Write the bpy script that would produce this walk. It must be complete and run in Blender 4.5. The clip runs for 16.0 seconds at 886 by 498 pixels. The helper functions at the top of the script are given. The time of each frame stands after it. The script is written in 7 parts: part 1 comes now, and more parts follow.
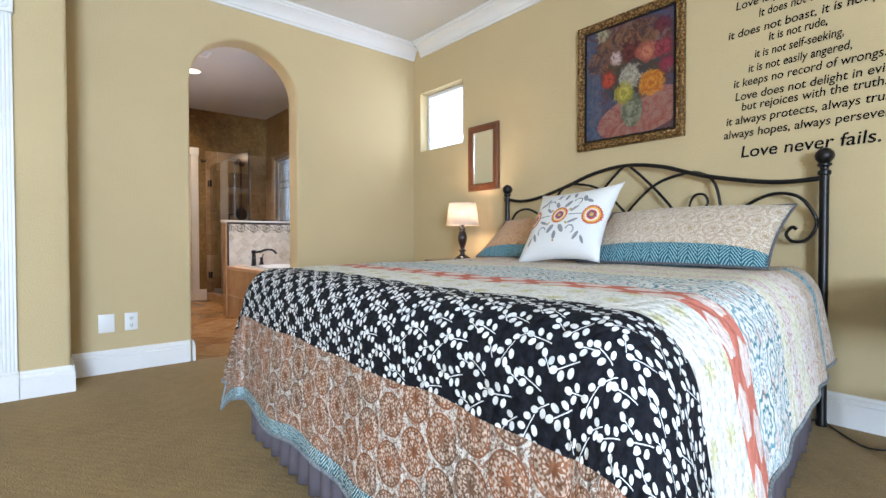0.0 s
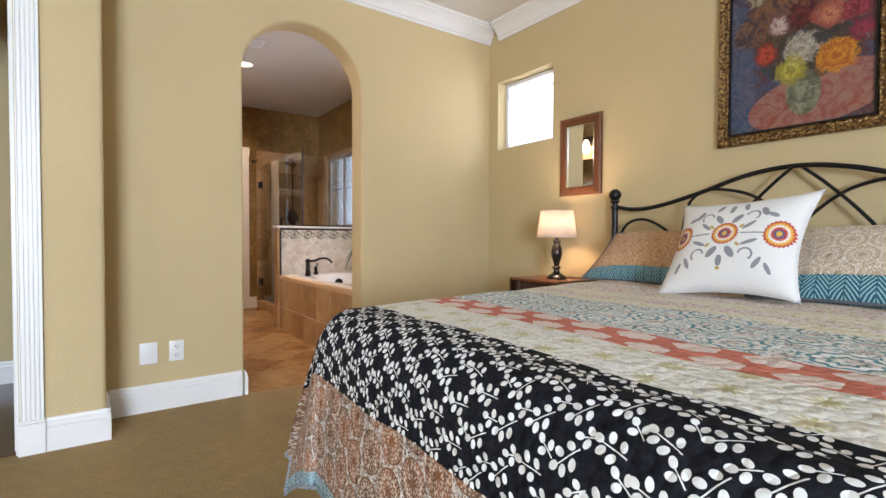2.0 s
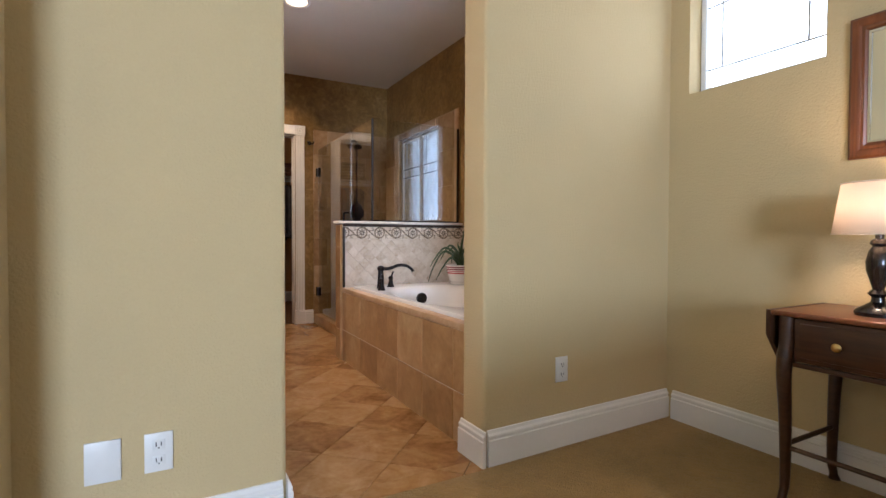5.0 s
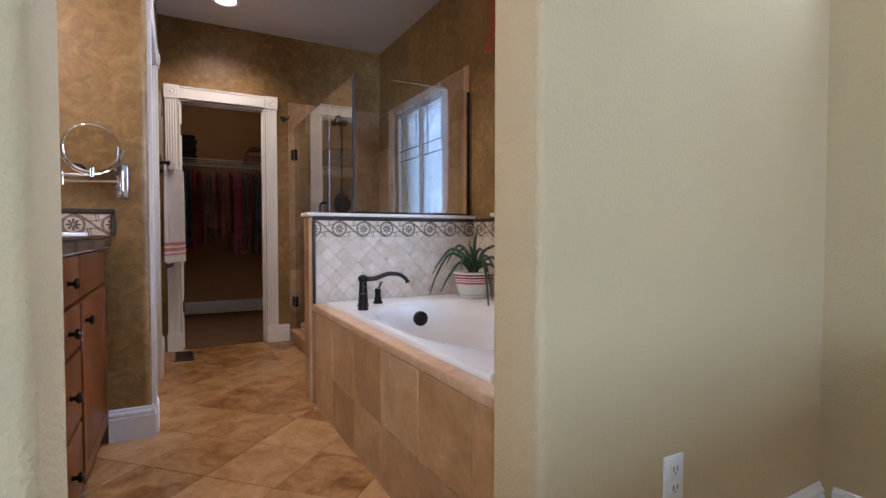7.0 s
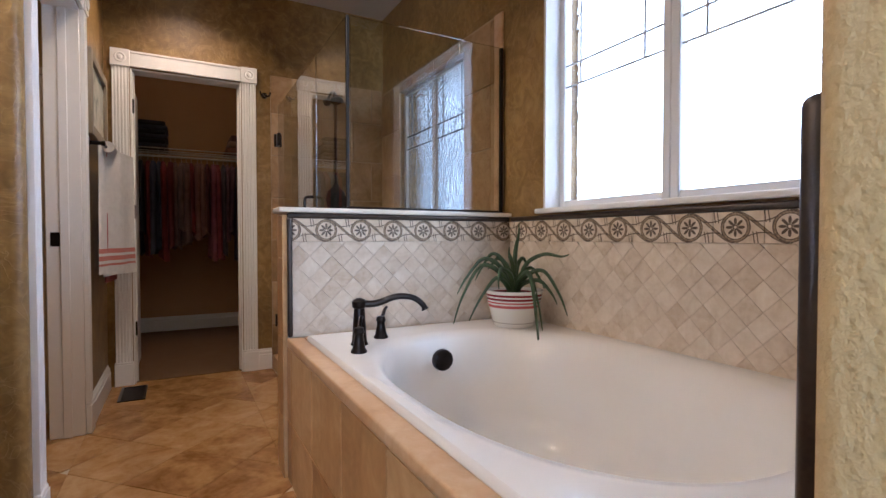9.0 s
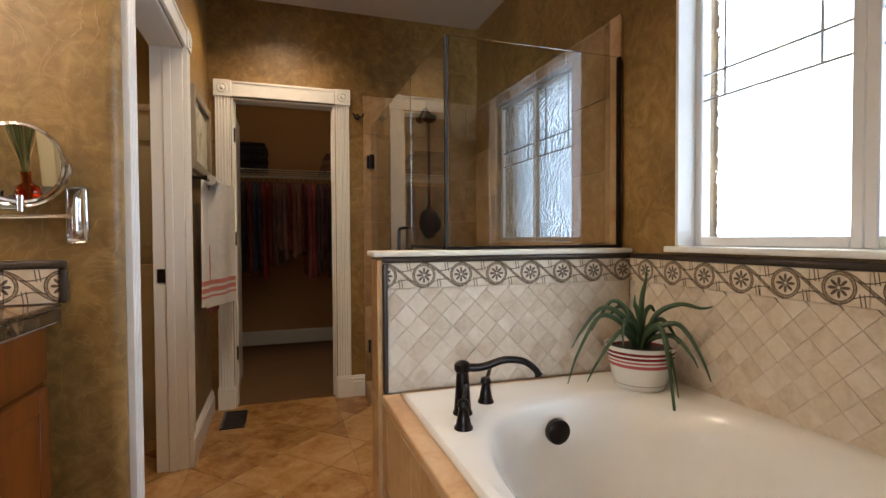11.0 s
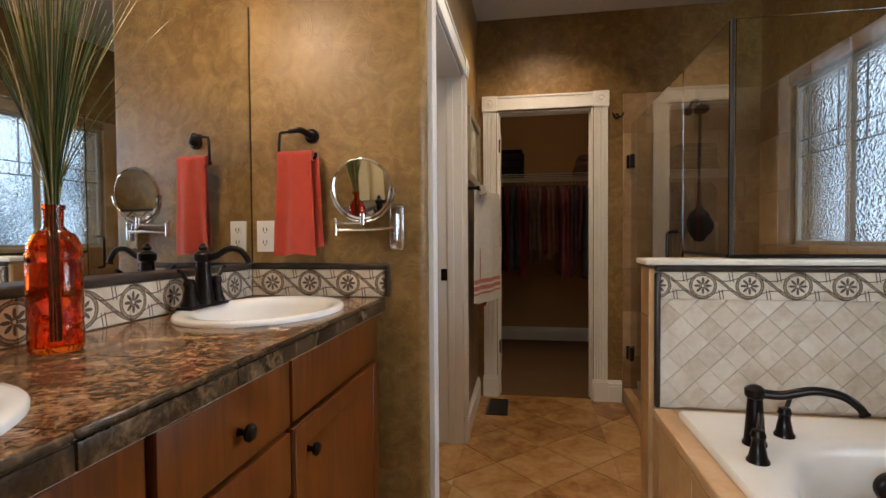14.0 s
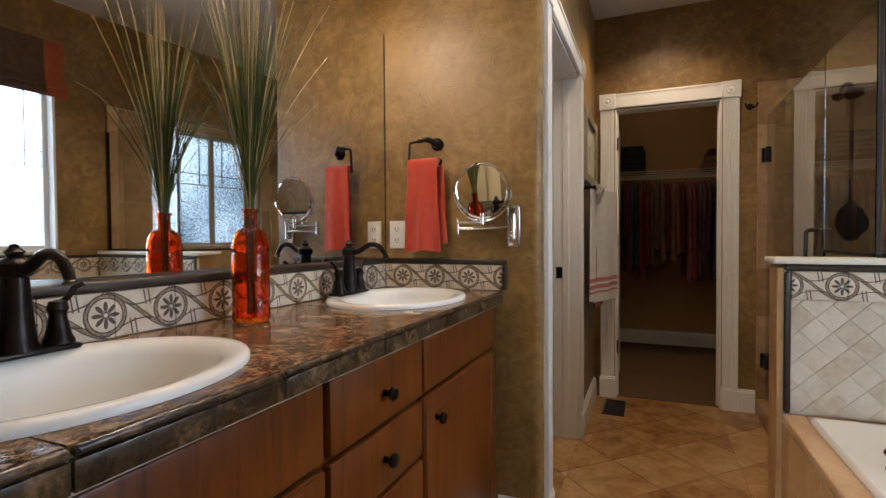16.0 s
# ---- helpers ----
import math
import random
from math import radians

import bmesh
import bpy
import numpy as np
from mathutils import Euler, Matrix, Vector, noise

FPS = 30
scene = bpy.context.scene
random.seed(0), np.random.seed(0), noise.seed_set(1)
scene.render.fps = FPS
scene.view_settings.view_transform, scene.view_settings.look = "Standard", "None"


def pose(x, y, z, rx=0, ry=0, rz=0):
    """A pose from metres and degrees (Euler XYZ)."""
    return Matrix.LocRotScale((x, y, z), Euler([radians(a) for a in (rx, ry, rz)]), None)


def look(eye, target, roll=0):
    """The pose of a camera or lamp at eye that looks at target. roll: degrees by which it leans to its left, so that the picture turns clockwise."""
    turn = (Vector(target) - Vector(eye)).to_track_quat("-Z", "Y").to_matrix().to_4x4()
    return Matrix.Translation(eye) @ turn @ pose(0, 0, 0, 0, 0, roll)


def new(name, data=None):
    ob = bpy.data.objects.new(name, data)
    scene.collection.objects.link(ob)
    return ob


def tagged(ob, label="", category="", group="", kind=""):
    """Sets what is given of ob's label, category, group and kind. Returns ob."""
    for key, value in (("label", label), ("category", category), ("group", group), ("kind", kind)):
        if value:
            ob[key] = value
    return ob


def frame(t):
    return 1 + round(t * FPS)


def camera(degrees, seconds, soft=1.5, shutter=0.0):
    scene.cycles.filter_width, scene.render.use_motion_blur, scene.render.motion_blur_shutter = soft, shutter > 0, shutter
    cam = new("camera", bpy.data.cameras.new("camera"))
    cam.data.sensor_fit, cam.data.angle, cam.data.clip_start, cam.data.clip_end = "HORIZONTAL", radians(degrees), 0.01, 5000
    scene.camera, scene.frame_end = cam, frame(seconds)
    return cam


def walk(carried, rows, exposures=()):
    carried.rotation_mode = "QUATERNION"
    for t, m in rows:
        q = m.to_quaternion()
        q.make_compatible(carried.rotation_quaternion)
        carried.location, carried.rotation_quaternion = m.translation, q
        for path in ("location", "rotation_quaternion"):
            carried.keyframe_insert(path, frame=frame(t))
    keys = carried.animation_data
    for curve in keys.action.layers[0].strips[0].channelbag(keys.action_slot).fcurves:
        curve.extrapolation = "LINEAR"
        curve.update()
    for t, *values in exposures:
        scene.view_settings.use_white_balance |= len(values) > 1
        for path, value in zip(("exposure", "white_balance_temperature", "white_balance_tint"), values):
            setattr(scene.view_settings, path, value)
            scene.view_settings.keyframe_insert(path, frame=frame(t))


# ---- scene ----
cam = camera(83.8, 16.0)
PATH = [
    (0, (0.125, 0.365, 0.849), (1.397, 1.908, 0.811), -0.1),
    (0.5, (0.154, 0.478, 0.89), (1.41, 2.034, 0.848), 0.1),
    (1, (0.163, 0.65, 0.936), (1.403, 2.218, 0.889), 0.2),
    (1.5, (0.186, 0.811, 0.954), (1.385, 2.411, 0.909), 0.2),
    (2, (0.247, 1.029, 0.958), (1.391, 2.669, 0.911), 0.2),
    (2.5, (0.292, 1.259, 0.951), (1.384, 2.935, 0.906), 0.3),
    (3, (0.333, 1.515, 0.955), (1.389, 3.213, 0.915), 0.3),
    (3.5, (0.403, 1.748, 0.958), (1.421, 3.469, 0.913), 0.3),
    (4, (0.498, 1.993, 0.953), (1.482, 3.734, 0.908), 0.2),
    (4.5, (0.57, 2.267, 0.953), (1.538, 4.016, 0.907), 0.3),
    (5, (0.639, 2.504, 0.945), (1.601, 4.258, 0.899), 0.2),
    (5.2, (0.685, 2.602, 0.938), (1.641, 4.358, 0.902), 0.1),
    (7.5, (1.221, 3.63, 0.949), (2.17, 5.39, 0.888), -0.0),
    (8, (1.307, 3.845, 0.944), (2.257, 5.604, 0.885), -0.0),
    (8.2, (1.335, 3.925, 0.937), (2.285, 5.684, 0.883), 0.0),
    (10.3, (1.453, 4.445, 1.059), (2.296, 6.258, 1.014), -0.2),
    (10.5, (1.447, 4.452, 1.084), (2.237, 6.289, 1.035), -0.2),
    (11, (1.443, 4.451, 1.121), (2.066, 6.351, 1.074), -0.3),
    (11.5, (1.432, 4.428, 1.146), (1.877, 6.377, 1.102), -0.3),
    (12, (1.41, 4.407, 1.149), (1.685, 6.388, 1.104), -0.4),
    (12.5, (1.382, 4.419, 1.152), (1.507, 6.415, 1.105), -0.3),
    (13, (1.362, 4.427, 1.152), (1.335, 6.426, 1.102), -0.4),
    (13.5, (1.355, 4.423, 1.158), (1.185, 6.415, 1.108), -0.4),
    (14, (1.35, 4.4, 1.155), (1.017, 6.372, 1.105), -0.4),
    (14.5, (1.361, 4.371, 1.148), (0.882, 6.312, 1.101), -0.5),
    (15, (1.362, 4.332, 1.145), (0.762, 6.239, 1.099), -0.4),
    (15.5, (1.382, 4.284, 1.151), (0.679, 6.156, 1.101), -0.5),
    (16, (1.38, 4.259, 1.146), (0.604, 6.101, 1.101), -0.4),
]
walk(cam, [(t, look(eye, target, roll)) for t, eye, target, roll in PATH],
     [(0, 0.25, 5650, 18), (2.5, 0.13, 6250, 23), (4.0, 0.10, 6150, 23), (5.0, 0.02, 5750, 22), (7.5, 0.05, 5000, 22), (8.2, 0.05, 5050, 23), (10.5, -0.02, 5950, 14), (11.5, -0.07, 6050, 14), (13.0, -0.20, 6100, 14), (16.0, -0.38, 5850, 13)])

# ---- world and light ----
world = bpy.data.worlds.new("sky")
scene.world = world
world.use_nodes = True
wn = world.node_tree
sky = wn.nodes.new("ShaderNodeTexSky")
sky.sky_type, sky.sun_disc, sky.sun_elevation, sky.sun_rotation = "NISHITA", False, radians(62), radians(198)
wn.nodes["Background"].inputs["Strength"].default_value = 0.12
wn.links.new(sky.outputs["Color"], wn.nodes["Background"].inputs["Color"])


def lamp(name, kind, where, watts, colour=(1, 1, 1), size=(1, 1)):
    data = bpy.data.lights.new(name, kind)
    data.energy, data.color = watts, colour
    if kind == "AREA":
        data.shape, data.size, data.size_y = "RECTANGLE", size[0], size[1]
    elif kind == "SUN":
        data.angle = radians(size[0])
    else:
        data.shadow_soft_size = size[0]
    ob = new(name, data)
    ob.matrix_world = where
    return ob


DAY = (0.80, 0.92, 1.0)
BED_DAY = (0.70, 0.88, 1.0)
WARM = (1.0, 0.76, 0.50)
sun = lamp("sun", "SUN", look((0, 0, 20), (2, 6, 8)), 0.6, (1, 0.96, 0.9), (10.0,))
lamp("daylight_south_window", "AREA", look((-1.75, -3.06, 1.4), (-1.75, 0, 1.4)), 405, BED_DAY, (1.6, 1.5))
# Weak fill added at the unseen west wall; no window is known there.
lamp("daylight_west_window", "AREA", look((-3.85, 0.4, 1.03), (0, 0.4, 1.03)), 14, BED_DAY, (2.3, 1.86))
lamp("daylight_bath_window", "AREA", look((3.07, 5.375, 1.64), (0, 5.375, 1.64)), 20, DAY, (1.16, 1.10)).data.spread = radians(140)
lamp("daylight_small_window", "AREA", look((3.09, 3.818, 1.948), (0, 3.818, 1.948)), 5.0, DAY, (0.58, 0.53))


# ---- node arithmetic ----
class Val:
    """A value in a node tree, with the usual arithmetic."""

    def __init__(self, mat, out):
        self.mat, self.out = mat, out

    def op(self, name, *others):
        n = self.mat.node_tree.nodes.new("ShaderNodeMath")
        n.operation = name
        for i, v in enumerate((self, *others)):
            if isinstance(v, Val):
                self.mat.node_tree.links.new(v.out, n.inputs[i])
            else:
                n.inputs[i].default_value = v
        return Val(self.mat, n.outputs[0])

    def __add__(self, o): return self.op("ADD", o)
    def __sub__(self, o): return self.op("SUBTRACT", o)
    def __mul__(self, o): return self.op("MULTIPLY", o)
    def __truediv__(self, o): return self.op("DIVIDE", o)
    def floor(self): return self.op("FLOOR")
    def sin(self): return self.op("SINE")
    def cos(self): return self.op("COSINE")
    def abs(self): return self.op("ABSOLUTE")
    def sqrt(self): return self.op("SQRT")
    def less(self, o): return self.op("LESS_THAN", o)
    def more(self, o): return self.op("GREATER_THAN", o)
    def top(self, o): return self.op("MAXIMUM", o)
    def low(self, o): return self.op("MINIMUM", o)

    def step(self, a, b):
        n = self.mat.node_tree.nodes.new("ShaderNodeMapRange")
        n.interpolation_type = "SMOOTHSTEP"
        self.mat.node_tree.links.new(self.out, n.inputs[0])
        n.inputs[1].default_value, n.inputs[2].default_value = a, b
        return Val(self.mat, n.outputs[0])


def link(mat, a, b):
    mat.node_tree.links.new(a.out if isinstance(a, Val) else a, b)


def material(name, base=(0.5, 0.5, 0.5), rough=0.5, metal=0.0, **more):
    mat = bpy.data.materials.new(name)
    mat.use_nodes = True
    b = mat.node_tree.nodes["Principled BSDF"]
    b.inputs["Base Color"].default_value = (*base, 1)
    b.inputs["Roughness"].default_value = rough
    b.inputs["Metallic"].default_value = metal
    for k, v in more.items():
        b.inputs[k.replace("_", " ")].default_value = v
    return mat


def bsdf(mat):
    return mat.node_tree.nodes["Principled BSDF"]


def coords(mat, kind="Object"):
    n = mat.node_tree.nodes.new("ShaderNodeTexCoord")
    return n.outputs[kind]


def place(mat):
    """World position."""
    return mat.node_tree.nodes.new("ShaderNodeNewGeometry").outputs["Position"]


def split(mat, vec):
    n = mat.node_tree.nodes.new("ShaderNodeSeparateXYZ")
    link(mat, vec, n.inputs[0])
    return [Val(mat, o) for o in n.outputs]


def joined(mat, x, y, z=0.0):
    n = mat.node_tree.nodes.new("ShaderNodeCombineXYZ")
    for i, v in enumerate((x, y, z)):
        if isinstance(v, Val):
            link(mat, v, n.inputs[i])
        else:
            n.inputs[i].default_value = v
    return n.outputs[0]


def fuzz(mat, vec, scale, detail=3.0, rough=0.55, warp=0.0):
    n = mat.node_tree.nodes.new("ShaderNodeTexNoise")
    n.inputs["Scale"].default_value, n.inputs["Detail"].default_value = scale, detail
    n.inputs["Roughness"].default_value, n.inputs["Distortion"].default_value = rough, warp
    link(mat, vec, n.inputs["Vector"])
    return Val(mat, n.outputs["Fac"])


def cells(mat, vec, scale, feature="F1", out="Distance"):
    n = mat.node_tree.nodes.new("ShaderNodeTexVoronoi")
    n.feature = feature
    n.inputs["Scale"].default_value = scale
    link(mat, vec, n.inputs["Vector"])
    return Val(mat, n.outputs[out])


def hashed(mat, a, b):
    n = mat.node_tree.nodes.new("ShaderNodeTexWhiteNoise")
    n.noise_dimensions = "3D"
    link(mat, joined(mat, a, b, 0.37), n.inputs["Vector"])
    return Val(mat, n.outputs["Value"])


def mixed(mat, fac, a, b):
    n = mat.node_tree.nodes.new("ShaderNodeMix")
    n.data_type = "RGBA"
    for v, i in ((fac, 0), (a, 6), (b, 7)):
        if isinstance(v, Val):
            link(mat, v, n.inputs[i])
        elif isinstance(v, tuple):
            n.inputs[i].default_value = (*v, 1)
        elif isinstance(v, (int, float)):
            n.inputs[i].default_value = v
        else:
            link(mat, v, n.inputs[i])
    return n.outputs[2]


def ramp(mat, fac, *stops):
    n = mat.node_tree.nodes.new("ShaderNodeValToRGB")
    while len(n.color_ramp.elements) < len(stops):
        n.color_ramp.elements.new(0.5)
    for e, (p, c) in zip(n.color_ramp.elements, stops):
        e.position, e.color = p, (*c, 1)
    link(mat, fac, n.inputs[0])
    return n.outputs[0]


def paint(mat, colour):
    link(mat, colour, bsdf(mat).inputs["Base Color"])


def relief(mat, height, strength=0.3, distance=0.002):
    n = mat.node_tree.nodes.new("ShaderNodeBump")
    n.inputs["Strength"].default_value, n.inputs["Distance"].default_value = strength, distance
    link(mat, height, n.inputs["Height"])
    mat.node_tree.links.new(n.outputs[0], bsdf(mat).inputs["Normal"])


def shade(c, k):
    return tuple(min(1.0, v * k) for v in c)


def chance(mat):
    return Val(mat, mat.node_tree.nodes.new("ShaderNodeObjectInfo").outputs["Random"])


def plain(name, c, rough, vary=0.12, scale=9.0, grain=120.0, bump=0.15, dist=0.001, metal=0.0, **more):
    """A surface of one colour with cloudy variation and fine grain."""
    m = material(name, c, rough, metal, **more)
    p = place(m)
    f = fuzz(m, p, scale, 4) * 0.7 + fuzz(m, p, grain, 2) * 0.3
    paint(m, mixed(m, f.step(0.25, 0.75), shade(c, 1 - vary), shade(c, 1 + vary)))
    relief(m, fuzz(m, p, grain, 3), bump, dist)
    return m


# ---- materials ----
BED_PAINT = plain("olive_beige_paint", (0.585, 0.456, 0.248), 0.85, 0.035, 1.5, 120, 0.85, 0.004, Specular_IOR_Level=0.2)
CEIL_PAINT = plain("white_ceiling_paint", (0.74, 0.71, 0.66), 0.8, 0.02, 2, 90, 0.4, 0.003)
BATH_CEIL = plain("bath_ceiling_paint", (0.62, 0.58, 0.52), 0.8, 0.03, 2, 90, 0.4, 0.003)
TRIM = plain("white_trim_paint", (0.80, 0.78, 0.74), 0.35, 0.03, 3, 60, 0.08)
CLOSET_PAINT = plain("closet_paint", (0.50, 0.31, 0.15), 0.7, 0.04, 2, 120, 0.2)
OCHRE = plain("ochre_paint", (0.55, 0.36, 0.12), 0.6, 0.04, 2, 120, 0.2)
DARK_METAL = plain("oil_rubbed_bronze", (0.018, 0.013, 0.011), 0.3, 0.35, 30, 300, 0.1, 0.0005, metal=0.75)
BLACK_IRON = plain("black_iron", (0.012, 0.010, 0.010), 0.35, 0.3, 20, 200, 0.15, 0.0006, metal=0.4)
CHROME = material("chrome", (0.75, 0.75, 0.76), 0.12, 1.0)
BRASS = material("aged_brass", (0.55, 0.38, 0.14), 0.3, 1.0)
PORCELAIN = plain("white_porcelain", (0.78, 0.76, 0.72), 0.12, 0.02, 2, 20, 0.0)
ACRYLIC = plain("white_acrylic", (0.80, 0.77, 0.72), 0.16, 0.02, 2, 20, 0.0)
PLASTIC = plain("white_plastic", (0.78, 0.77, 0.74), 0.35, 0.02, 5, 40, 0.0)
CREAM_WOOD = plain("cream_painted_wood", (0.66, 0.53, 0.30), 0.45, 0.05, 3, 80, 0.1)
GROUT = plain("sand_grout", (0.42, 0.31, 0.19), 0.9, 0.1, 20, 300, 0.4)
GROUT_PALE = plain("pale_grout", (0.66, 0.58, 0.47), 0.9, 0.1, 20, 300, 0.3)
# Near-black that paints the shade inside outlet slots and under vent slats.
SLOT = material("dark_slot", (0.02, 0.02, 0.02), 0.7)


def plaster():
    m = material("scrolled_tan_plaster", (0.3, 0.2, 0.1), 0.42)
    p = place(m)
    big = fuzz(m, p, 2.2, 5, 0.6, 0.6)
    mid = fuzz(m, p, 11, 5, 0.6, 1.6)
    sw = fuzz(m, p, 5.5, 2, 0.4, 3.0)
    vein = ((sw - 0.5).abs() * -1 + 0.03).step(0.0, 0.03)
    c = ramp(m, big * 0.5 + mid * 0.5, (0.32, (0.130, 0.068, 0.014)), (0.5, (0.225, 0.128, 0.034)), (0.66, (0.36, 0.222, 0.070)))
    paint(m, mixed(m, vein * 0.20, c, (0.39, 0.26, 0.12)))
    relief(m, mid * 0.5 + vein * 0.6 + fuzz(m, p, 60, 3) * 0.25, 0.28, 0.003)
    return m


PLASTER = plaster()


def carpet(name, c):
    m = material(name, c, 0.95, Sheen_Weight=0.08, Specular_IOR_Level=0.1)
    p = place(m)
    px, py, pz = split(m, p)
    rows = ((px * 0.8 + py * 0.6) * 170 + fuzz(m, p, 30, 2) * 3).sin()
    tuft = cells(m, p, 190)
    track = fuzz(m, p, 1.3, 4, 0.6, 0.8) * 0.6 + fuzz(m, p, 14, 3) * 0.4
    paint(m, mixed(m, (track * 0.75 + tuft * 0.35).step(0.3, 0.75), shade(c, 0.76), shade(c, 1.2)))
    relief(m, tuft * 0.7 + rows * 0.12 + fuzz(m, p, 70, 3) * 0.5, 0.7, 0.006)
    return m


CARPET = carpet("tan_carpet", (0.31, 0.205, 0.080))
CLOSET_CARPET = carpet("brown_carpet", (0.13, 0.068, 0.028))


def wood(name, a, b, rough=0.35, axis=0, size=1.0, knots=False, **more):
    """Grain along the axis, in world space."""
    m = material(name, a, rough, **more)
    p = split(m, place(m))
    stretch = [v * ((3.0 if i == axis else 38.0) * size) for i, v in enumerate(p)]
    g = joined(m, *stretch)
    f = fuzz(m, g, 1.0, 5, 0.6, 1.2)
    big = fuzz(m, place(m), 4 * size, 3, 0.5, 0.5)
    tone = ramp(m, f * 0.65 + big * 0.35, (0.3, a), (0.72, b))
    if knots:
        k = cells(m, joined(m, p[0] * 4.0, p[1] * 4.0, p[2] * 2.6), 1.0)
        tone = mixed(m, k.step(0.10, 0.04) * 0.8, tone, (0.02, 0.007, 0.002))
    paint(m, tone)
    relief(m, f, 0.12, 0.001)
    return m


CHERRY = wood("cherry_wood", (0.085, 0.025, 0.008), (0.20, 0.064, 0.019), 0.28, 2)
DARK_WOOD = wood("dark_mahogany", (0.030, 0.012, 0.006), (0.085, 0.034, 0.014), 0.3, 1)
ALDER = wood("knotty_alder_wood", (0.060, 0.0140, 0.0018), (0.20, 0.055, 0.0070), 0.34, 2, 0.8, True, Specular_IOR_Level=0.4)
FLOOR_WOOD = wood("dark_floor_wood", (0.035, 0.014, 0.007), (0.09, 0.04, 0.02), 0.25, 1)


def stone(name, dark, mid, light, rough, scale=5.0, own=0.5, seed=0.0, sheen=0.25):
    """Stone pieces, each with its own tone and cloud."""
    m = material(name, mid, rough)
    r = chance(m)
    x, y, z = split(m, place(m))
    p = joined(m, x + r * 13, y + r * 7, z + r * 3 + seed)
    f = fuzz(m, p, scale, 5, 0.62, 0.9) * 0.75 + fuzz(m, p, scale * 6, 4) * 0.25
    f = f + (r - 0.5) * own
    paint(m, ramp(m, f, (0.28, dark), (0.5, mid), (0.75, light)))
    relief(m, fuzz(m, p, scale * 12, 4), sheen, 0.002)
    return m


FLOOR_TILE = stone("honey_travertine", (0.21, 0.092, 0.026), (0.385, 0.205, 0.072), (0.54, 0.335, 0.148), 0.27, 5.5, 0.24)
TUB_TILE = stone("gold_travertine", (0.27, 0.135, 0.045), (0.40, 0.225, 0.085), (0.54, 0.35, 0.165), 0.4, 5, 0.3)
DECK_TILE = stone("deck_travertine", (0.38, 0.20, 0.085), (0.52, 0.31, 0.15), (0.62, 0.43, 0.25), 0.35, 7, 0.2)
SHOWER_TILE = stone("shower_travertine", (0.22, 0.12, 0.045), (0.34, 0.205, 0.09), (0.46, 0.31, 0.16), 0.45, 5, 0.35)
DIAMOND = stone("tumbled_ivory_marble", (0.47, 0.36, 0.245), (0.62, 0.52, 0.40), (0.74, 0.66, 0.55), 0.55, 9, 0.16)


def emperador():
    m = material("dark_emperador_marble", (0.08, 0.04, 0.02), 0.15, Specular_IOR_Level=0.22)
    r = chance(m)
    x, y, z = split(m, place(m))
    p = joined(m, x + r * 9, y + r * 5, z)
    f = fuzz(m, p, 9, 7, 0.68, 1.6)
    fine = fuzz(m, p, 42, 5, 0.65, 1.4)
    v1 = ((fuzz(m, p, 5, 4, 0.6, 2.4) - 0.5).abs() * -1 + 0.012).step(0.0, 0.012)
    v2 = ((fuzz(m, p, 16, 4, 0.6, 2.0) - 0.5).abs() * -1 + 0.02).step(0.0, 0.03)
    blot = fuzz(m, p, 7, 3, 0.5, 1.0).step(0.70, 0.73)
    c = ramp(m, f * 0.5 + fine * 0.5, (0.37, (0.010, 0.006, 0.004)), (0.455, (0.085, 0.036, 0.013)), (0.53, (0.19, 0.100, 0.043)), (0.63, (0.42, 0.28, 0.15)))
    c = mixed(m, v2 * 0.65, c, (0.40, 0.26, 0.13))
    c = mixed(m, v1 * 0.55, c, (0.48, 0.33, 0.21))
    paint(m, mixed(m, blot, c, (0.68, 0.55, 0.42)))
    return m


EMPERADOR = emperador()
# Darker copy of the counter marble; the edge's shade is put into its colour.
EMPERADOR_SHADED = stone("emperador_shaded_edge", (0.010, 0.007, 0.004), (0.048, 0.028, 0.014), (0.24, 0.145, 0.07), 0.22, 20, 0.1)


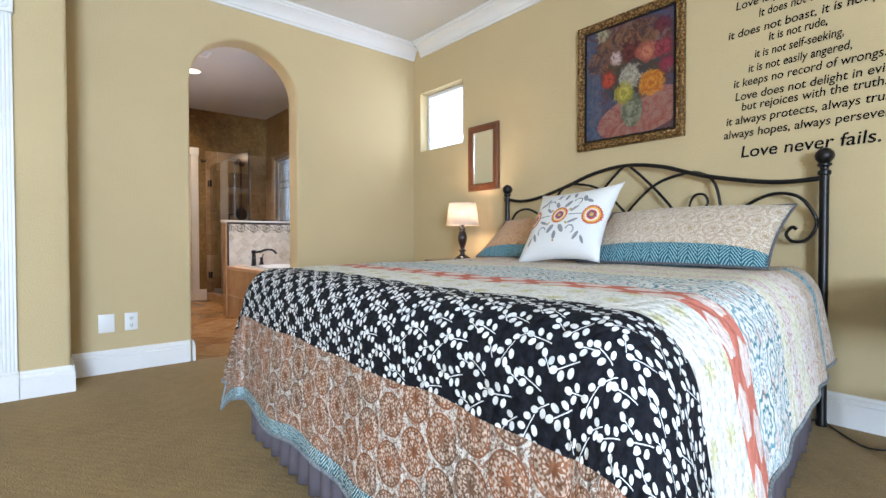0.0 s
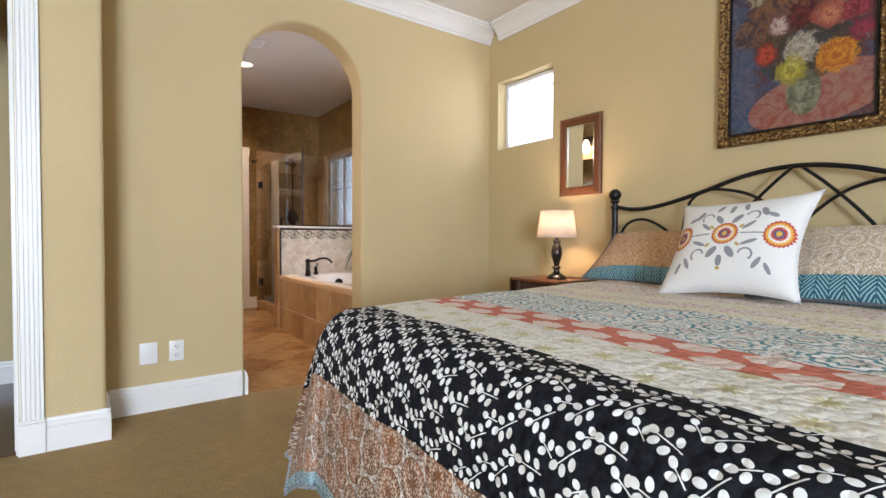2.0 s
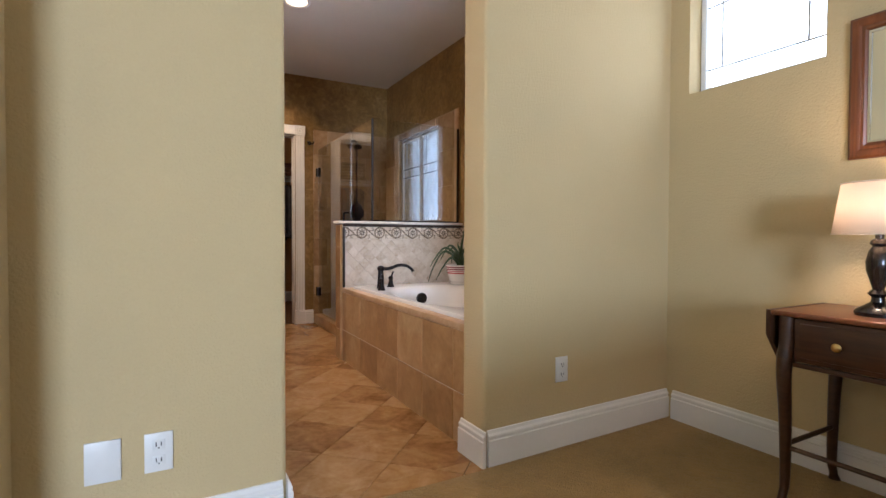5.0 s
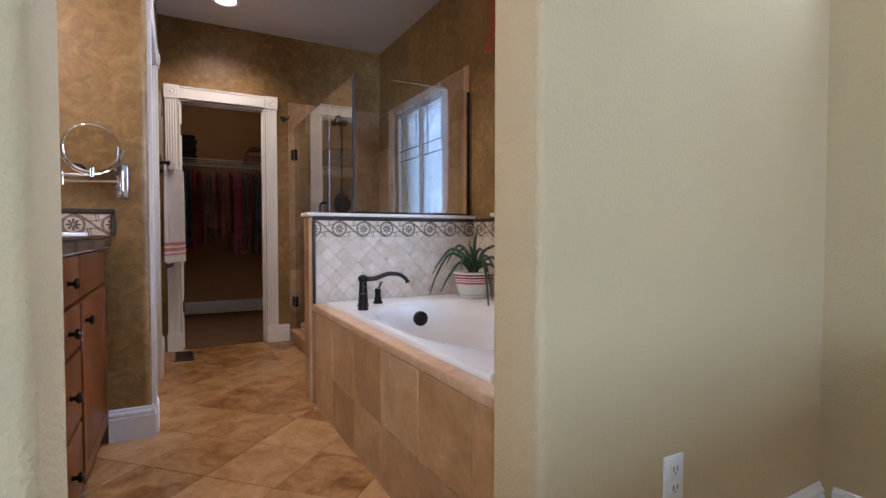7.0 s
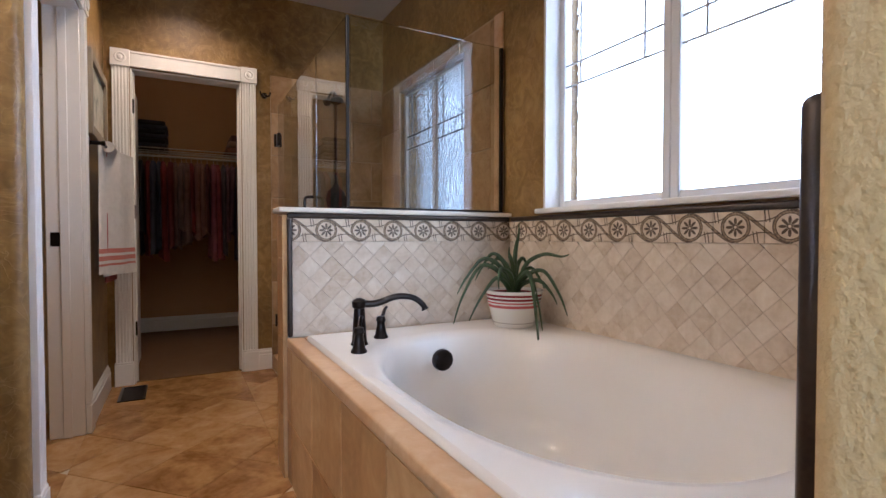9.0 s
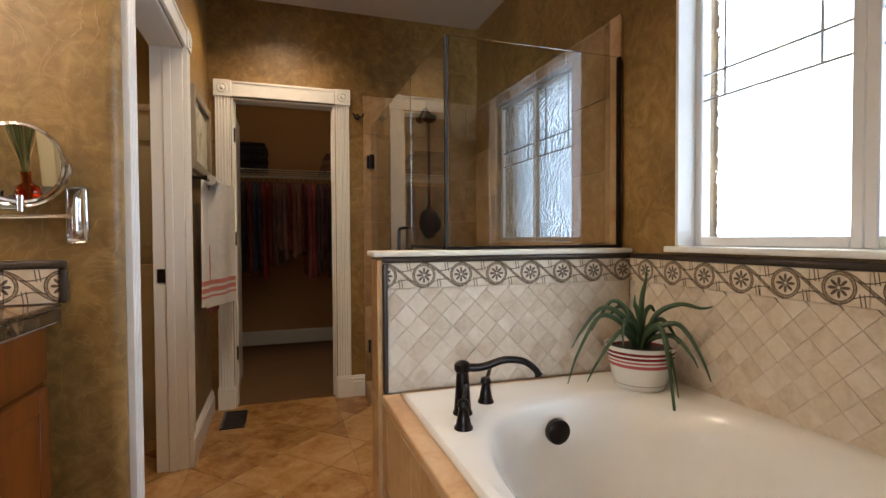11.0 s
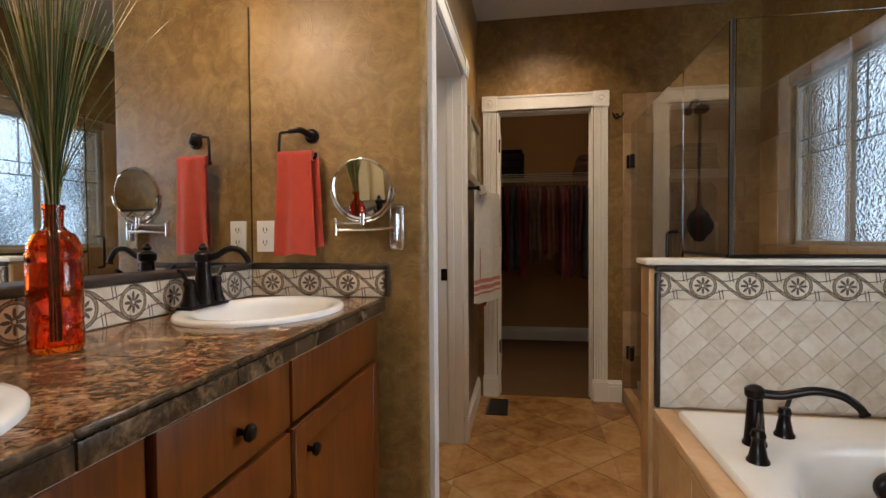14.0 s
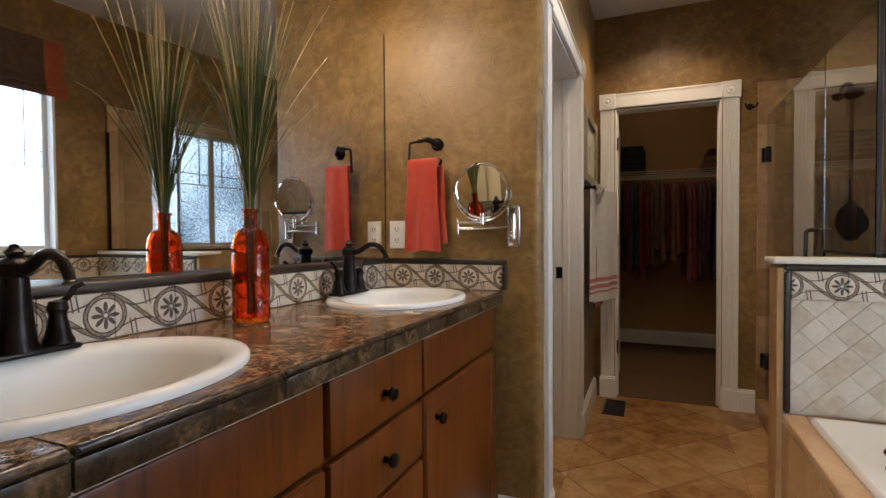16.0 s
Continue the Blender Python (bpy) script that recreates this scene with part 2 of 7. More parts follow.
def border(name, along, tall, period, middle, shift=0.0, way=1):
    """Eight-petalled flowers in mosaic rings, joined by bands that fall from one ring's top to the next one's foot; way: the side to which they fall."""
    m = material(name, (0.7, 0.6, 0.45), 0.5)
    p = split(m, place(m))
    wob = (fuzz(m, place(m), 55, 2) - 0.5) * 0.10
    u, z = p[along], (p[2] - middle) / tall
    q = (u + shift) / period * way
    k = (q + 0.5).floor()
    lu = (q - k) * (period / tall)
    f = q - q.floor()
    r = (lu * lu + z * z).sqrt() + wob * 0.10
    a = z.op("ARCTAN2", lu)
    petal = ((a * 4).cos().abs() * 0.24 + 0.05)
    flower = (r - petal).less(0.0) * r.more(0.085) + ((r - 0.062).abs()).less(0.018)
    ring = ((r - 0.44).abs()).less(0.014).top(((r - 0.36).abs()).less(0.012))
    mosaic = ((r - 0.40).abs()).less(0.05)
    fall = z - (f * math.pi).cos() * 0.42 + wob * 0.18
    out = r.more(0.45)
    vine = ((fall.abs() - 0.052).abs()).less(0.015) * out
    core = fall.abs().less(0.045) * out
    g = f - 0.5
    high = z - (g * g * 1.15 + g * 0.10 + 0.165)
    low_ = z + (g * g * 1.15 - g * 0.10 + 0.165)
    thin = (high.abs().less(0.017) * f.more(0.30)).top(low_.abs().less(0.017) * f.less(0.70)) * out
    twig = None
    for c, s0 in ((0.60, 1), (0.67, 1), (0.33, -1), (0.40, -1)):
        t = ((f - c + z * (0.10 if s0 > 0 else 0.10)).abs()).less(0.011) * (z * s0).more(0.13) * (z * s0).less(0.47)
        twig = t if twig is None else twig.top(t)
    ink = flower.top(ring).top(vine).top(thin).top(twig).low(1.0)
    edge = z.abs().more(0.475)
    grit = fuzz(m, place(m), 210, 2).step(0.40, 0.58)
    ground = ramp(m, fuzz(m, place(m), 22, 5), (0.3, (0.52, 0.41, 0.28)), (0.7, (0.72, 0.63, 0.50)))
    stonechip = mixed(m, grit, (0.07, 0.042, 0.022), (0.30, 0.20, 0.11))
    dark = ramp(m, fuzz(m, place(m), 120, 3), (0.35, (0.022, 0.011, 0.006)), (0.85, (0.105, 0.055, 0.027)))
    c = mixed(m, mosaic.top(core) * 0.85, ground, stonechip)
    paint(m, mixed(m, (ink * 0.93 + edge * 0.55).low(1.0), c, dark))
    relief(m, ink * -1 + fuzz(m, place(m), 40, 3) * 0.5, 0.4, 0.002)
    return m


BORDER_N = border("border_tile_north", 0, 0.098, 0.146, 0.982, -0.044)
BORDER_E = border("border_tile_east", 1, 0.098, 0.1465, 0.982, 0.0535, -1)
BORDER_V = border("border_tile_vanity", 1, 0.098, 0.1495, 0.992, 0.0145)
BORDER_W = border("border_tile_vanity_end", 0, 0.098, 0.1447, 0.992, 0.002)

GLASS = material("clear_glass", (0.95, 0.98, 0.95), 0.0, 0.0, Transmission_Weight=1.0, IOR=1.36)
MIRROR = material("mirror_silver", (0.86, 0.87, 0.86), 0.015, 1.0)


def obscure(name, scale, strength, deep=0.012):
    m = material(name, (0.95, 0.98, 1.0), 0.04, 0.0, Transmission_Weight=1.0, IOR=1.35)
    x, y, z = split(m, place(m))
    p = joined(m, x, y, z * 1.7)
    relief(m, cells(m, p, scale, "SMOOTH_F1") + fuzz(m, p, scale * 0.8, 1, 0.5, 0.6) * 0.8, strength, deep)
    return m


RAIN_GLASS = obscure("rain_glass", 48, 0.9, 0.013)
FROST_GLASS = obscure("frosted_glass", 30, 0.25)


# ---- building helpers ----
def box(bm, a, b):
    """A box between two corners."""
    c = [(min(p, q) + max(p, q)) / 2 for p, q in zip(a, b)]
    s = [abs(p - q) for p, q in zip(a, b)]
    bmesh.ops.create_cube(bm, size=1, matrix=Matrix.Translation(c) @ Matrix.Diagonal((*s, 1)))
    return bm


def block(a, b, bevel=0.0, seg=2):
    bm = box(bmesh.new(), a, b)
    if bevel:
        bmesh.ops.bevel(bm, geom=bm.edges[:], offset=bevel, segments=seg, affect="EDGES", profile=0.5)
    return bm


def lathe(profile, centre=(0, 0, 0), seg=24, m=None):
    """A body turned from (radius, height) pairs."""
    bm = bmesh.new()
    rings = []
    for r, z in profile:
        if r < 1e-5:
            rings.append([bm.verts.new((0, 0, z))])
        else:
            rings.append([bm.verts.new((r * math.cos(2 * math.pi * i / seg), r * math.sin(2 * math.pi * i / seg), z)) for i in range(seg)])
    for a, b in zip(rings, rings[1:]):
        for i in range(seg):
            j = (i + 1) % seg
            f = [a[i % len(a)], a[j % len(a)], b[j % len(b)], b[i % len(b)]]
            f = list(dict.fromkeys(f))
            if len(f) > 2:
                bm.faces.new(f)
    for ring, flip in ((rings[0], True), (rings[-1], False)):
        if len(ring) > 2:
            bm.faces.new(ring[::-1] if flip else ring)
    bmesh.ops.recalc_face_normals(bm, faces=bm.faces[:])
    bmesh.ops.transform(bm, matrix=Matrix.Translation(centre) @ (m or Matrix()), verts=bm.verts[:])
    return bm


def smooth_line(pts, n=6):
    """A Catmull-Rom line through the points."""
    pts = [Vector(p) for p in pts]
    out = []
    for i in range(len(pts) - 1):
        p0, p1, p2, p3 = pts[max(i - 1, 0)], pts[i], pts[i + 1], pts[min(i + 2, len(pts) - 1)]
        for k in range(n):
            t = k / n
            out.append(0.5 * ((2 * p1) + (p2 - p0) * t + (2 * p0 - 5 * p1 + 4 * p2 - p3) * t * t + (3 * p1 - p0 - 3 * p2 + p3) * t ** 3))
    return out + [pts[-1]]


def tube(pts, r, seg=8, bm=None, caps=True):
    """A round bar along points; r is a number or one radius a point."""
    bm = bm or bmesh.new()
    pts = [Vector(p) for p in pts]
    rs = r if isinstance(r, (list, tuple)) else [r] * len(pts)
    up, rings = None, []
    for i, p in enumerate(pts):
        d = (pts[min(i + 1, len(pts) - 1)] - pts[max(i - 1, 0)]).normalized()
        if up is None:
            up = d.orthogonal().normalized()
        up = (up - d * up.dot(d)).normalized()
        side = d.cross(up)
        rings.append([bm.verts.new(p + (up * math.cos(2 * math.pi * k / seg) + side * math.sin(2 * math.pi * k / seg)) * rs[i]) for k in range(seg)])
    for a, b in zip(rings, rings[1:]):
        for k in range(seg):
            bm.faces.new((a[k], a[(k + 1) % seg], b[(k + 1) % seg], b[k]))
    if caps:
        bm.faces.new(rings[0][::-1]), bm.faces.new(rings[-1])
    return bm


def prism(outline, a, b, axis="y"):
    """An outline in the plane across the axis, extruded from a to b."""
    bm = bmesh.new()
    put3 = {"y": lambda u, v, w: (u, w, v), "x": lambda u, v, w: (w, u, v), "z": lambda u, v, w: (u, v, w)}[axis]
    lo = [bm.verts.new(put3(u, v, a)) for u, v in outline]
    hi = [bm.verts.new(put3(u, v, b)) for u, v in outline]
    bm.faces.new(lo), bm.faces.new(hi[::-1])
    for i in range(len(lo)):
        j = (i + 1) % len(lo)
        bm.faces.new((lo[i], hi[i], hi[j], lo[j]))
    bmesh.ops.recalc_face_normals(bm, faces=bm.faces[:])
    return bm


def mesh_of(name, bm, mat, angle=40):
    me = bpy.data.meshes.new(name)
    bent = set()
    for e in bm.edges:
        if len(e.link_faces) == 2:
            a = e.calc_face_angle(0)
            if a > radians(angle):
                e.smooth = False
            elif a > 0.01:
                bent.update(e.link_faces)
        elif len(e.link_faces) > 2:
            e.smooth = False
    for f in bm.faces:
        f.smooth = f in bent
    bm.to_mesh(me)
    bm.free()
    for mm in (mat if isinstance(mat, (list, tuple)) else [mat]):
        me.materials.append(mm)
    return me


def base_of(ob):
    v = Vector()
    while ob:
        v += ob.location
        ob = ob.parent
    return v


def part(name, bm, mat, parent, label="", own_origin=None, angle=40):
    """One mesh, given in world places, under a thing or a part."""
    base = base_of(parent)
    bmesh.ops.translate(bm, vec=-base, verts=bm.verts[:])
    ob = new(name, mesh_of(name, bm, mat, angle))
    ob.parent = parent
    if label:
        ob["label"] = label
    return ob


def thing(name, at, label, category, group=""):
    ob = new(name)
    ob.location = at
    ob.empty_display_size = 0.05
    return tagged(ob, label, category, group)


def single(name, bm, mat, label, category, group="", kind="", angle=40):
    """A thing of one mesh, with its origin under its middle."""
    lo = [min(v.co[i] for v in bm.verts) for i in range(3)]
    hi = [max(v.co[i] for v in bm.verts) for i in range(3)]
    at = Vector(((lo[0] + hi[0]) / 2, (lo[1] + hi[1]) / 2, lo[2]))
    bmesh.ops.translate(bm, vec=-at, verts=bm.verts[:])
    ob = new(name, mesh_of(name, bm, mat, angle))
    ob.location = at
    return tagged(ob, label, category, group, kind)


def structure(name, bm, mat, label, category="wall", angle=40):
    return single(name, bm, mat, label, category, kind="structure", angle=angle)


def merge(*bms):
    out = bmesh.new()
    for b in bms:
        me = bpy.data.meshes.new("tmp")
        b.to_mesh(me)
        out.from_mesh(me)
        bpy.data.meshes.remove(me)
        b.free()
    return out


def pierced(axis, a, b, u, z, holes):
    """A wall across an axis (x or y) from a to b, u to u along, z to z up, with rectangular holes (u0, u1, z0, z1)."""
    us = sorted({*u, *(h[0] for h in holes), *(h[1] for h in holes)})
    zs = sorted({*z, *(h[2] for h in holes), *(h[3] for h in holes)})
    bm = bmesh.new()
    for u0, u1 in zip(us, us[1:]):
        for z0, z1 in zip(zs, zs[1:]):
            mu, mz = (u0 + u1) / 2, (z0 + z1) / 2
            if any(h[0] < mu < h[1] and h[2] < mz < h[3] for h in holes):
                continue
            if axis == "x":
                box(bm, (a, u0, z0), (b, u1, z1))
            else:
                box(bm, (u0, a, z0), (u1, b, z1))
    bmesh.ops.remove_doubles(bm, verts=bm.verts[:], dist=1e-5)
    seen = {}
    for f in bm.faces:
        seen.setdefault(tuple(round(c, 4) for c in f.calc_center_median()), []).append(f)
    bmesh.ops.delete(bm, geom=[f for fs in seen.values() if len(fs) > 1 for f in fs], context="FACES")
    return bm


# ---- the shell ----
H = 2.69
# The unseen south and west walls stand far back to weaken bounced light.
BED_E, BED_S, BED_W = 2.945, -3.00, -3.80
N_FACE, N_BACK, STEP = 4.20, 4.36, 3.83
BATH_E, BATH_W, END, CLOS = 2.87, 0.34, 6.09, 7.96


def askew(x):
    """How far the arched wall's face stands off its mean line at x."""
    return 0.030 * (x - 1.36) - 0.022


def arch_outline(x0, x1, l, r, spring, rise, top):
    pts = [(x0, 0), (l, 0)]
    for i in range(25):
        a = math.pi - math.pi * i / 24
        pts.append(((l + r) / 2 + (r - l) / 2 * math.cos(a), spring + rise * math.sin(a)))
    return pts + [(r, 0), (x1, 0), (x1, top), (x0, top)]


bm = prism(arch_outline(0.27, BED_E, 0.965, 1.759, 1.96, 0.375, H), N_FACE, N_BACK + 0.007)
edges = [e for e in bm.edges if all(0.9 < v.co.x < 1.8 and v.co.z < 2.5 for v in e.verts) and abs(e.verts[0].co.y - e.verts[1].co.y) < 0.01
         and not all(v.co.z < 0.01 for v in e.verts)]
bmesh.ops.bevel(bm, geom=edges, offset=0.020, segments=5, affect="EDGES", profile=0.5)
for v in bm.verts:
    if v.co.y < N_FACE + 0.06:
        v.co.y += askew(v.co.x)
structure("wall_north", bm, BED_PAINT, "olive beige painted wall with an arched opening", angle=50)
structure("wall_bath_south", prism(arch_outline(BATH_W, BATH_E - 0.0005, 0.935, 1.784, 1.96, 0.405, H), N_BACK + 0.0072, N_BACK + 0.0115), PLASTER, "tan plaster wall round the arched opening")
bm = box(bmesh.new(), (0.12, STEP, 0), (0.27, N_BACK, H))
bmesh.ops.bevel(bm, geom=[e for e in bm.edges if all(v.co.x > 0.26 and v.co.y < 3.9 for v in e.verts)], offset=0.022, segments=4, affect="EDGES", profile=0.5)
structure("wall_step", bm, BED_PAINT, "olive beige painted wall return beside the arch")
structure("wall_north_west", pierced("y", STEP, STEP + 0.14, (BED_W, 0.12), (0, H), [(-0.90, -0.045, -1, 2.04)]), BED_PAINT, "olive beige painted wall with a doorway")
structure("wall_east", pierced("x", BED_E, BED_E + 0.2, (BED_S - 0.15, N_BACK - 0.012), (0, H), [(3.519, 4.117, 1.676, 2.222)]), BED_PAINT, "olive beige painted headboard wall with a small high window")
structure("wall_south", pierced("y", BED_S - 0.15, BED_S, (BED_W - 0.15, BED_E), (0, H), [(-2.60, -0.90, 0.6, 2.2)]), BED_PAINT, "olive beige painted wall with a wide window")
# The opening here is made only for the added west fill light.
structure("wall_west", pierced("x", BED_W - 0.15, BED_W, (BED_S, 5.4), (0, H), [(-0.75, 1.55, 0.1, 1.96)]), BED_PAINT, "olive beige painted wall")
structure("ceiling_bedroom", block((BED_W, BED_S, H), (BED_E + 0.2, N_BACK, H + 0.1)), CEIL_PAINT, "white bedroom ceiling", "ceiling")
structure("floor_bedroom", merge(block((BED_W, BED_S, -0.12), (BED_E, 4.165, 0.0)), block((0.10, 4.165, -0.12), (0.966, 4.262, 0.0)), block((1.758, 4.165, -0.12), (BED_E, 4.262, 0.0))), CARPET, "tan low pile carpet", "floor")

structure("wall_hall", block((BED_W, 5.25, 0), (0.12, 5.4, H)), BED_PAINT, "olive beige hall wall")
structure("wall_hall_east", block((0.10, N_BACK, 0), (0.1295, 5.4, H)), BED_PAINT, "olive beige hall side wall")
structure("ceiling_hall", block((BED_W, STEP + 0.14, H - 0.02), (0.12, 5.4, H + 0.1)), CEIL_PAINT, "white hall ceiling", "ceiling")
structure("floor_hall", block((BED_W, STEP + 0.02, -0.12), (0.10, 5.25, 0.004)), FLOOR_WOOD, "dark hardwood hall floor", "floor")

structure("wall_bath_west", block((0.13, N_BACK, 0), (0.243, END, H)), PLASTER, "tan scrolled plaster wall behind the vanity mirror")
bm = box(bmesh.new(), (-0.35, END, 0), (1.005, 6.19, H))
bmesh.ops.bevel(bm, geom=[e for e in bm.edges if all(v.co.x > 1.0 and v.co.y < 6.1 for v in e.verts)], offset=0.034, segments=5, affect="EDGES", profile=0.5)
structure("wall_vanity_end", bm, PLASTER, "tan scrolled plaster wall at the end of the vanity")
structure("wall_toilet_room", pierced("x", 0.87, 1.005, (6.19, CLOS), (0, H), [(6.22, 7.11, -1, 2.04)]), PLASTER, "tan plaster wall with a white cased doorway")
structure("wall_bath_north", pierced("y", CLOS, CLOS + 0.12, (-0.35, 3.1), (0, H), [(1.144, 1.808, -1, 2.04)]), PLASTER, "tan plaster wall with the closet doorway")
structure("wall_bath_east", pierced("x", BATH_E, 3.1, (N_BACK, CLOS), (0, H), [(4.785, 5.965, 1.08, 2.20), (6.655, 7.59, 1.095, 2.016)]), PLASTER, "tan plaster wall with two obscured windows")
structure("ceiling_bath", block((-0.35, N_BACK, H), (3.1, CLOS + 0.12, H + 0.1)), BATH_CEIL, "off-white bathroom ceiling", "ceiling")
structure("wall_toilet_west", block((-0.5, END, 0), (-0.35, CLOS + 0.12, H)), OCHRE, "ochre painted wall of the toilet room")
structure("wall_toilet_north", block((-0.35, CLOS - 0.012, 0), (0.87, CLOS, H)), OCHRE, "ochre painted end wall of the toilet room")
structure("wall_closet_west", block((0.35, CLOS + 0.12, 0), (0.5, 9.95, H)), CLOSET_PAINT, "brown beige closet wall")
structure("wall_closet_east", block((2.6, CLOS + 0.12, 0), (2.75, 9.95, H)), CLOSET_PAINT, "brown beige closet wall")
structure("wall_closet_north", block((0.35, 9.95, 0), (2.75, 10.1, H)), CLOSET_PAINT, "brown beige closet back wall")
structure("ceiling_closet", block((0.35, CLOS + 0.12, H), (2.75, 10.1, H + 0.1)), BATH_CEIL, "off-white closet ceiling", "ceiling")
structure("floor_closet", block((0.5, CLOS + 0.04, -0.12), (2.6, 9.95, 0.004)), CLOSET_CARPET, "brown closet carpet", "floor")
bath_floor = structure("floor_bath", merge(block((-0.35, 4.262, -0.12), (BATH_E, CLOS + 0.04, -0.006)), block((0.966, 4.165, -0.12), (1.758, 4.262, -0.006))), GROUT, "honey travertine tiles laid diagonally", "floor")


# ---- trim ----
def casing(name, plane, face, sign, lo, hi, height, width=0.09, sides=(True, True)):
    """Fluted casing with corner blocks and plinths round a doorway. plane: 'x' or 'y', the wall's axis; sign: the way it faces."""
    d = thing(name, (lo, face, 0) if plane == "y" else (face, lo, 0), "white painted fluted door casing with corner rosettes", "door casing")
    d["kind"] = "structure"

    def solid(u0, u1, z0, z1, deep, bev=0.003):
        a, b = (u0, face, z0), (u1, face + sign * deep, z1)
        if plane == "x":
            a, b = (face, u0, z0), (face + sign * deep, u1, z1)
        return block(a, b, bev, 1)

    for on, u0, u1 in ((sides[0], lo - width, lo), (sides[1], hi, hi + width)):
        if not on:
            continue
        pts, n = [], 5
        w = (u1 - u0)
        pts.append((u0 + 0.004, 0))
        pts.append((u0 + 0.004, 0.018))
        for k in range(n):
            c = u0 + w * (k + 0.8) / (n + 0.6)
            g = w * 0.055
            pts += [(c - g, 0.018), (c - g * 0.5, 0.012), (c + g * 0.5, 0.012), (c + g, 0.018)]
        pts += [(u1 - 0.004, 0.018), (u1 - 0.004, 0)]
        outline = [(u, face + sign * v) for u, v in pts] if plane == "y" else [(face + sign * v, u) for u, v in pts]
        part("casing_leg", prism(outline, 0.15, height, "z"), TRIM, d, angle=20)
        part("plinth", merge(solid(u0 - 0.003, u1 + 0.003, 0, 0.138, 0.026), solid(u0 - 0.001, u1 + 0.001, 0.138, 0.151, 0.022)), TRIM, d)
        c = (u0 + u1) / 2
        ros = part("rosette", solid(u0 - 0.004, u1 + 0.004, height, height + width + 0.008, 0.026), TRIM, d)
        turn = pose(c, face + sign * 0.026, height + width / 2 + 0.004, 90 if sign < 0 else -90) if plane == "y" else pose(face + sign * 0.026, c, height + width / 2 + 0.004, 0, 90 * sign)
        part("roundel", lathe([(0.034, -0.001), (0.034, 0.004), (0.026, 0.007), (0.022, 0.002), (0.014, 0.002), (0.010, 0.007), (0, 0.009)], (0, 0, 0), 20, turn), TRIM, ros)
    part("casing_head", merge(solid(lo + (0.001 if sides[0] else 0), hi - 0.001, height + 0.006, height + width, 0.017), solid(lo + 0.002, hi - 0.002, height + width - 0.012, height + width + 0.004, 0.023)), TRIM, d)
    return d


def lining(name, plane, a, b, lo, hi, height, thick=0.012):
    """Jamb boards inside a doorway."""
    d = thing(name, (lo, a, 0) if plane == "y" else (a, lo, 0), "white painted door jamb", "door jamb")
    d["kind"] = "structure"

    def solid(u0, u1, z0, z1, p, q):
        return block((u0, p, z0), (u1, q, z1), 0.002, 1) if plane == "y" else block((p, u0, z0), (q, u1, z1), 0.002, 1)

    mid = (a + b) / 2
    part("jamb", solid(lo, lo + thick, 0, height, a, b), TRIM, d)
    part("jamb", solid(hi - thick, hi, 0, height, a, b), TRIM, d)
    part("head_jamb", solid(lo + thick, hi - thick, height - thick, height, a, b), TRIM, d)
    part("stop", solid(lo + thick, lo + thick + 0.01, 0, height - thick, mid - 0.015, mid + 0.02), TRIM, d)
    part("stop", solid(hi - thick - 0.01, hi - thick, 0, height - thick, mid - 0.015, mid + 0.02), TRIM, d)
    return d


casing("door_casing_1", "y", STEP, -1, -0.90, -0.045, 2.04)
lining("door_jamb_1", "y", STEP, STEP + 0.14, -0.90, -0.045, 2.04)
casing("door_casing_2", "x", 1.005, 1, 6.22, 7.11, 2.04)
lining("door_jamb_2", "x", 0.865, 1.005, 6.22, 7.11, 2.04)
casing("door_casing_3", "y", CLOS, -1, 1.144, 1.808, 2.04, 0.10)
lining("door_jamb_3", "y", CLOS, CLOS + 0.12, 1.144, 1.808, 2.04)

BASE = [(0, 0), (0.018, 0), (0.018, 0.106), (0.012, 0.109), (0.012, 0.116), (0.0155, 0.119), (0.0145, 0.127), (0.008, 0.134), (0.005, 0.146), (0, 0.148)]


def skirting(along, face, sign, a, b, profile=BASE, name="baseboard", mat=TRIM, label="white painted moulded baseboard", z=0.0):
    out = [(face + sign * u, v + z) for u, v in profile]
    bm = prism(out, a, b, "x" if along == "x" else "y")
    if along == "x" and face == N_FACE:
        for v in bm.verts:
            v.co.y += askew(v.co.x)
    return structure(name, bm, mat, label, name.replace("_", " "), angle=25)


skirting("x", N_FACE, -1, 0.285, 0.951)
skirting("x", N_FACE, -1, 1.773, BED_E)
skirting("y", 0.965, 1, N_FACE + askew(0.965) - 0.018, N_BACK + 0.012)
skirting("y", 1.759, -1, N_FACE + askew(1.759) - 0.018, N_BACK + 0.012)
skirting("y", 0.27, 1, STEP - 0.015, N_FACE)
skirting("x", STEP, -1, 0.048, 0.285)
skirting("x", STEP, -1, BED_W, -0.995)
skirting("y", BED_E, -1, BED_S, N_FACE - 0.015)
skirting("x", 5.25, -1, BED_W, 0.10)
skirting("x", END, -1, 0.835, 1.019)
skirting("y", 1.005, 1, END - 0.015, 6.125)
skirting("y", 1.005, 1, 7.205, CLOS - 0.03)
skirting("x", CLOS, -1, 1.912, 2.0)
skirting("x", 9.95, -1, 0.5, 2.6)
CROWN = [(0, 0), (0.012, 0), (0.016, 0.016), (0.024, 0.022), (0.030, 0.045), (0.048, 0.072), (0.074, 0.092), (0.086, 0.100), (0.086, 0.112), (0.098, 0.118), (0.100, 0.134), (0, 0.134)]
skirting("x", N_FACE, -1, 0.27, BED_E, CROWN, "crown_moulding", label="white painted crown moulding", z=H - 0.134)
skirting("y", BED_E, -1, BED_S, N_FACE - 0.1, CROWN, "crown_moulding", label="white painted crown moulding", z=H - 0.134)
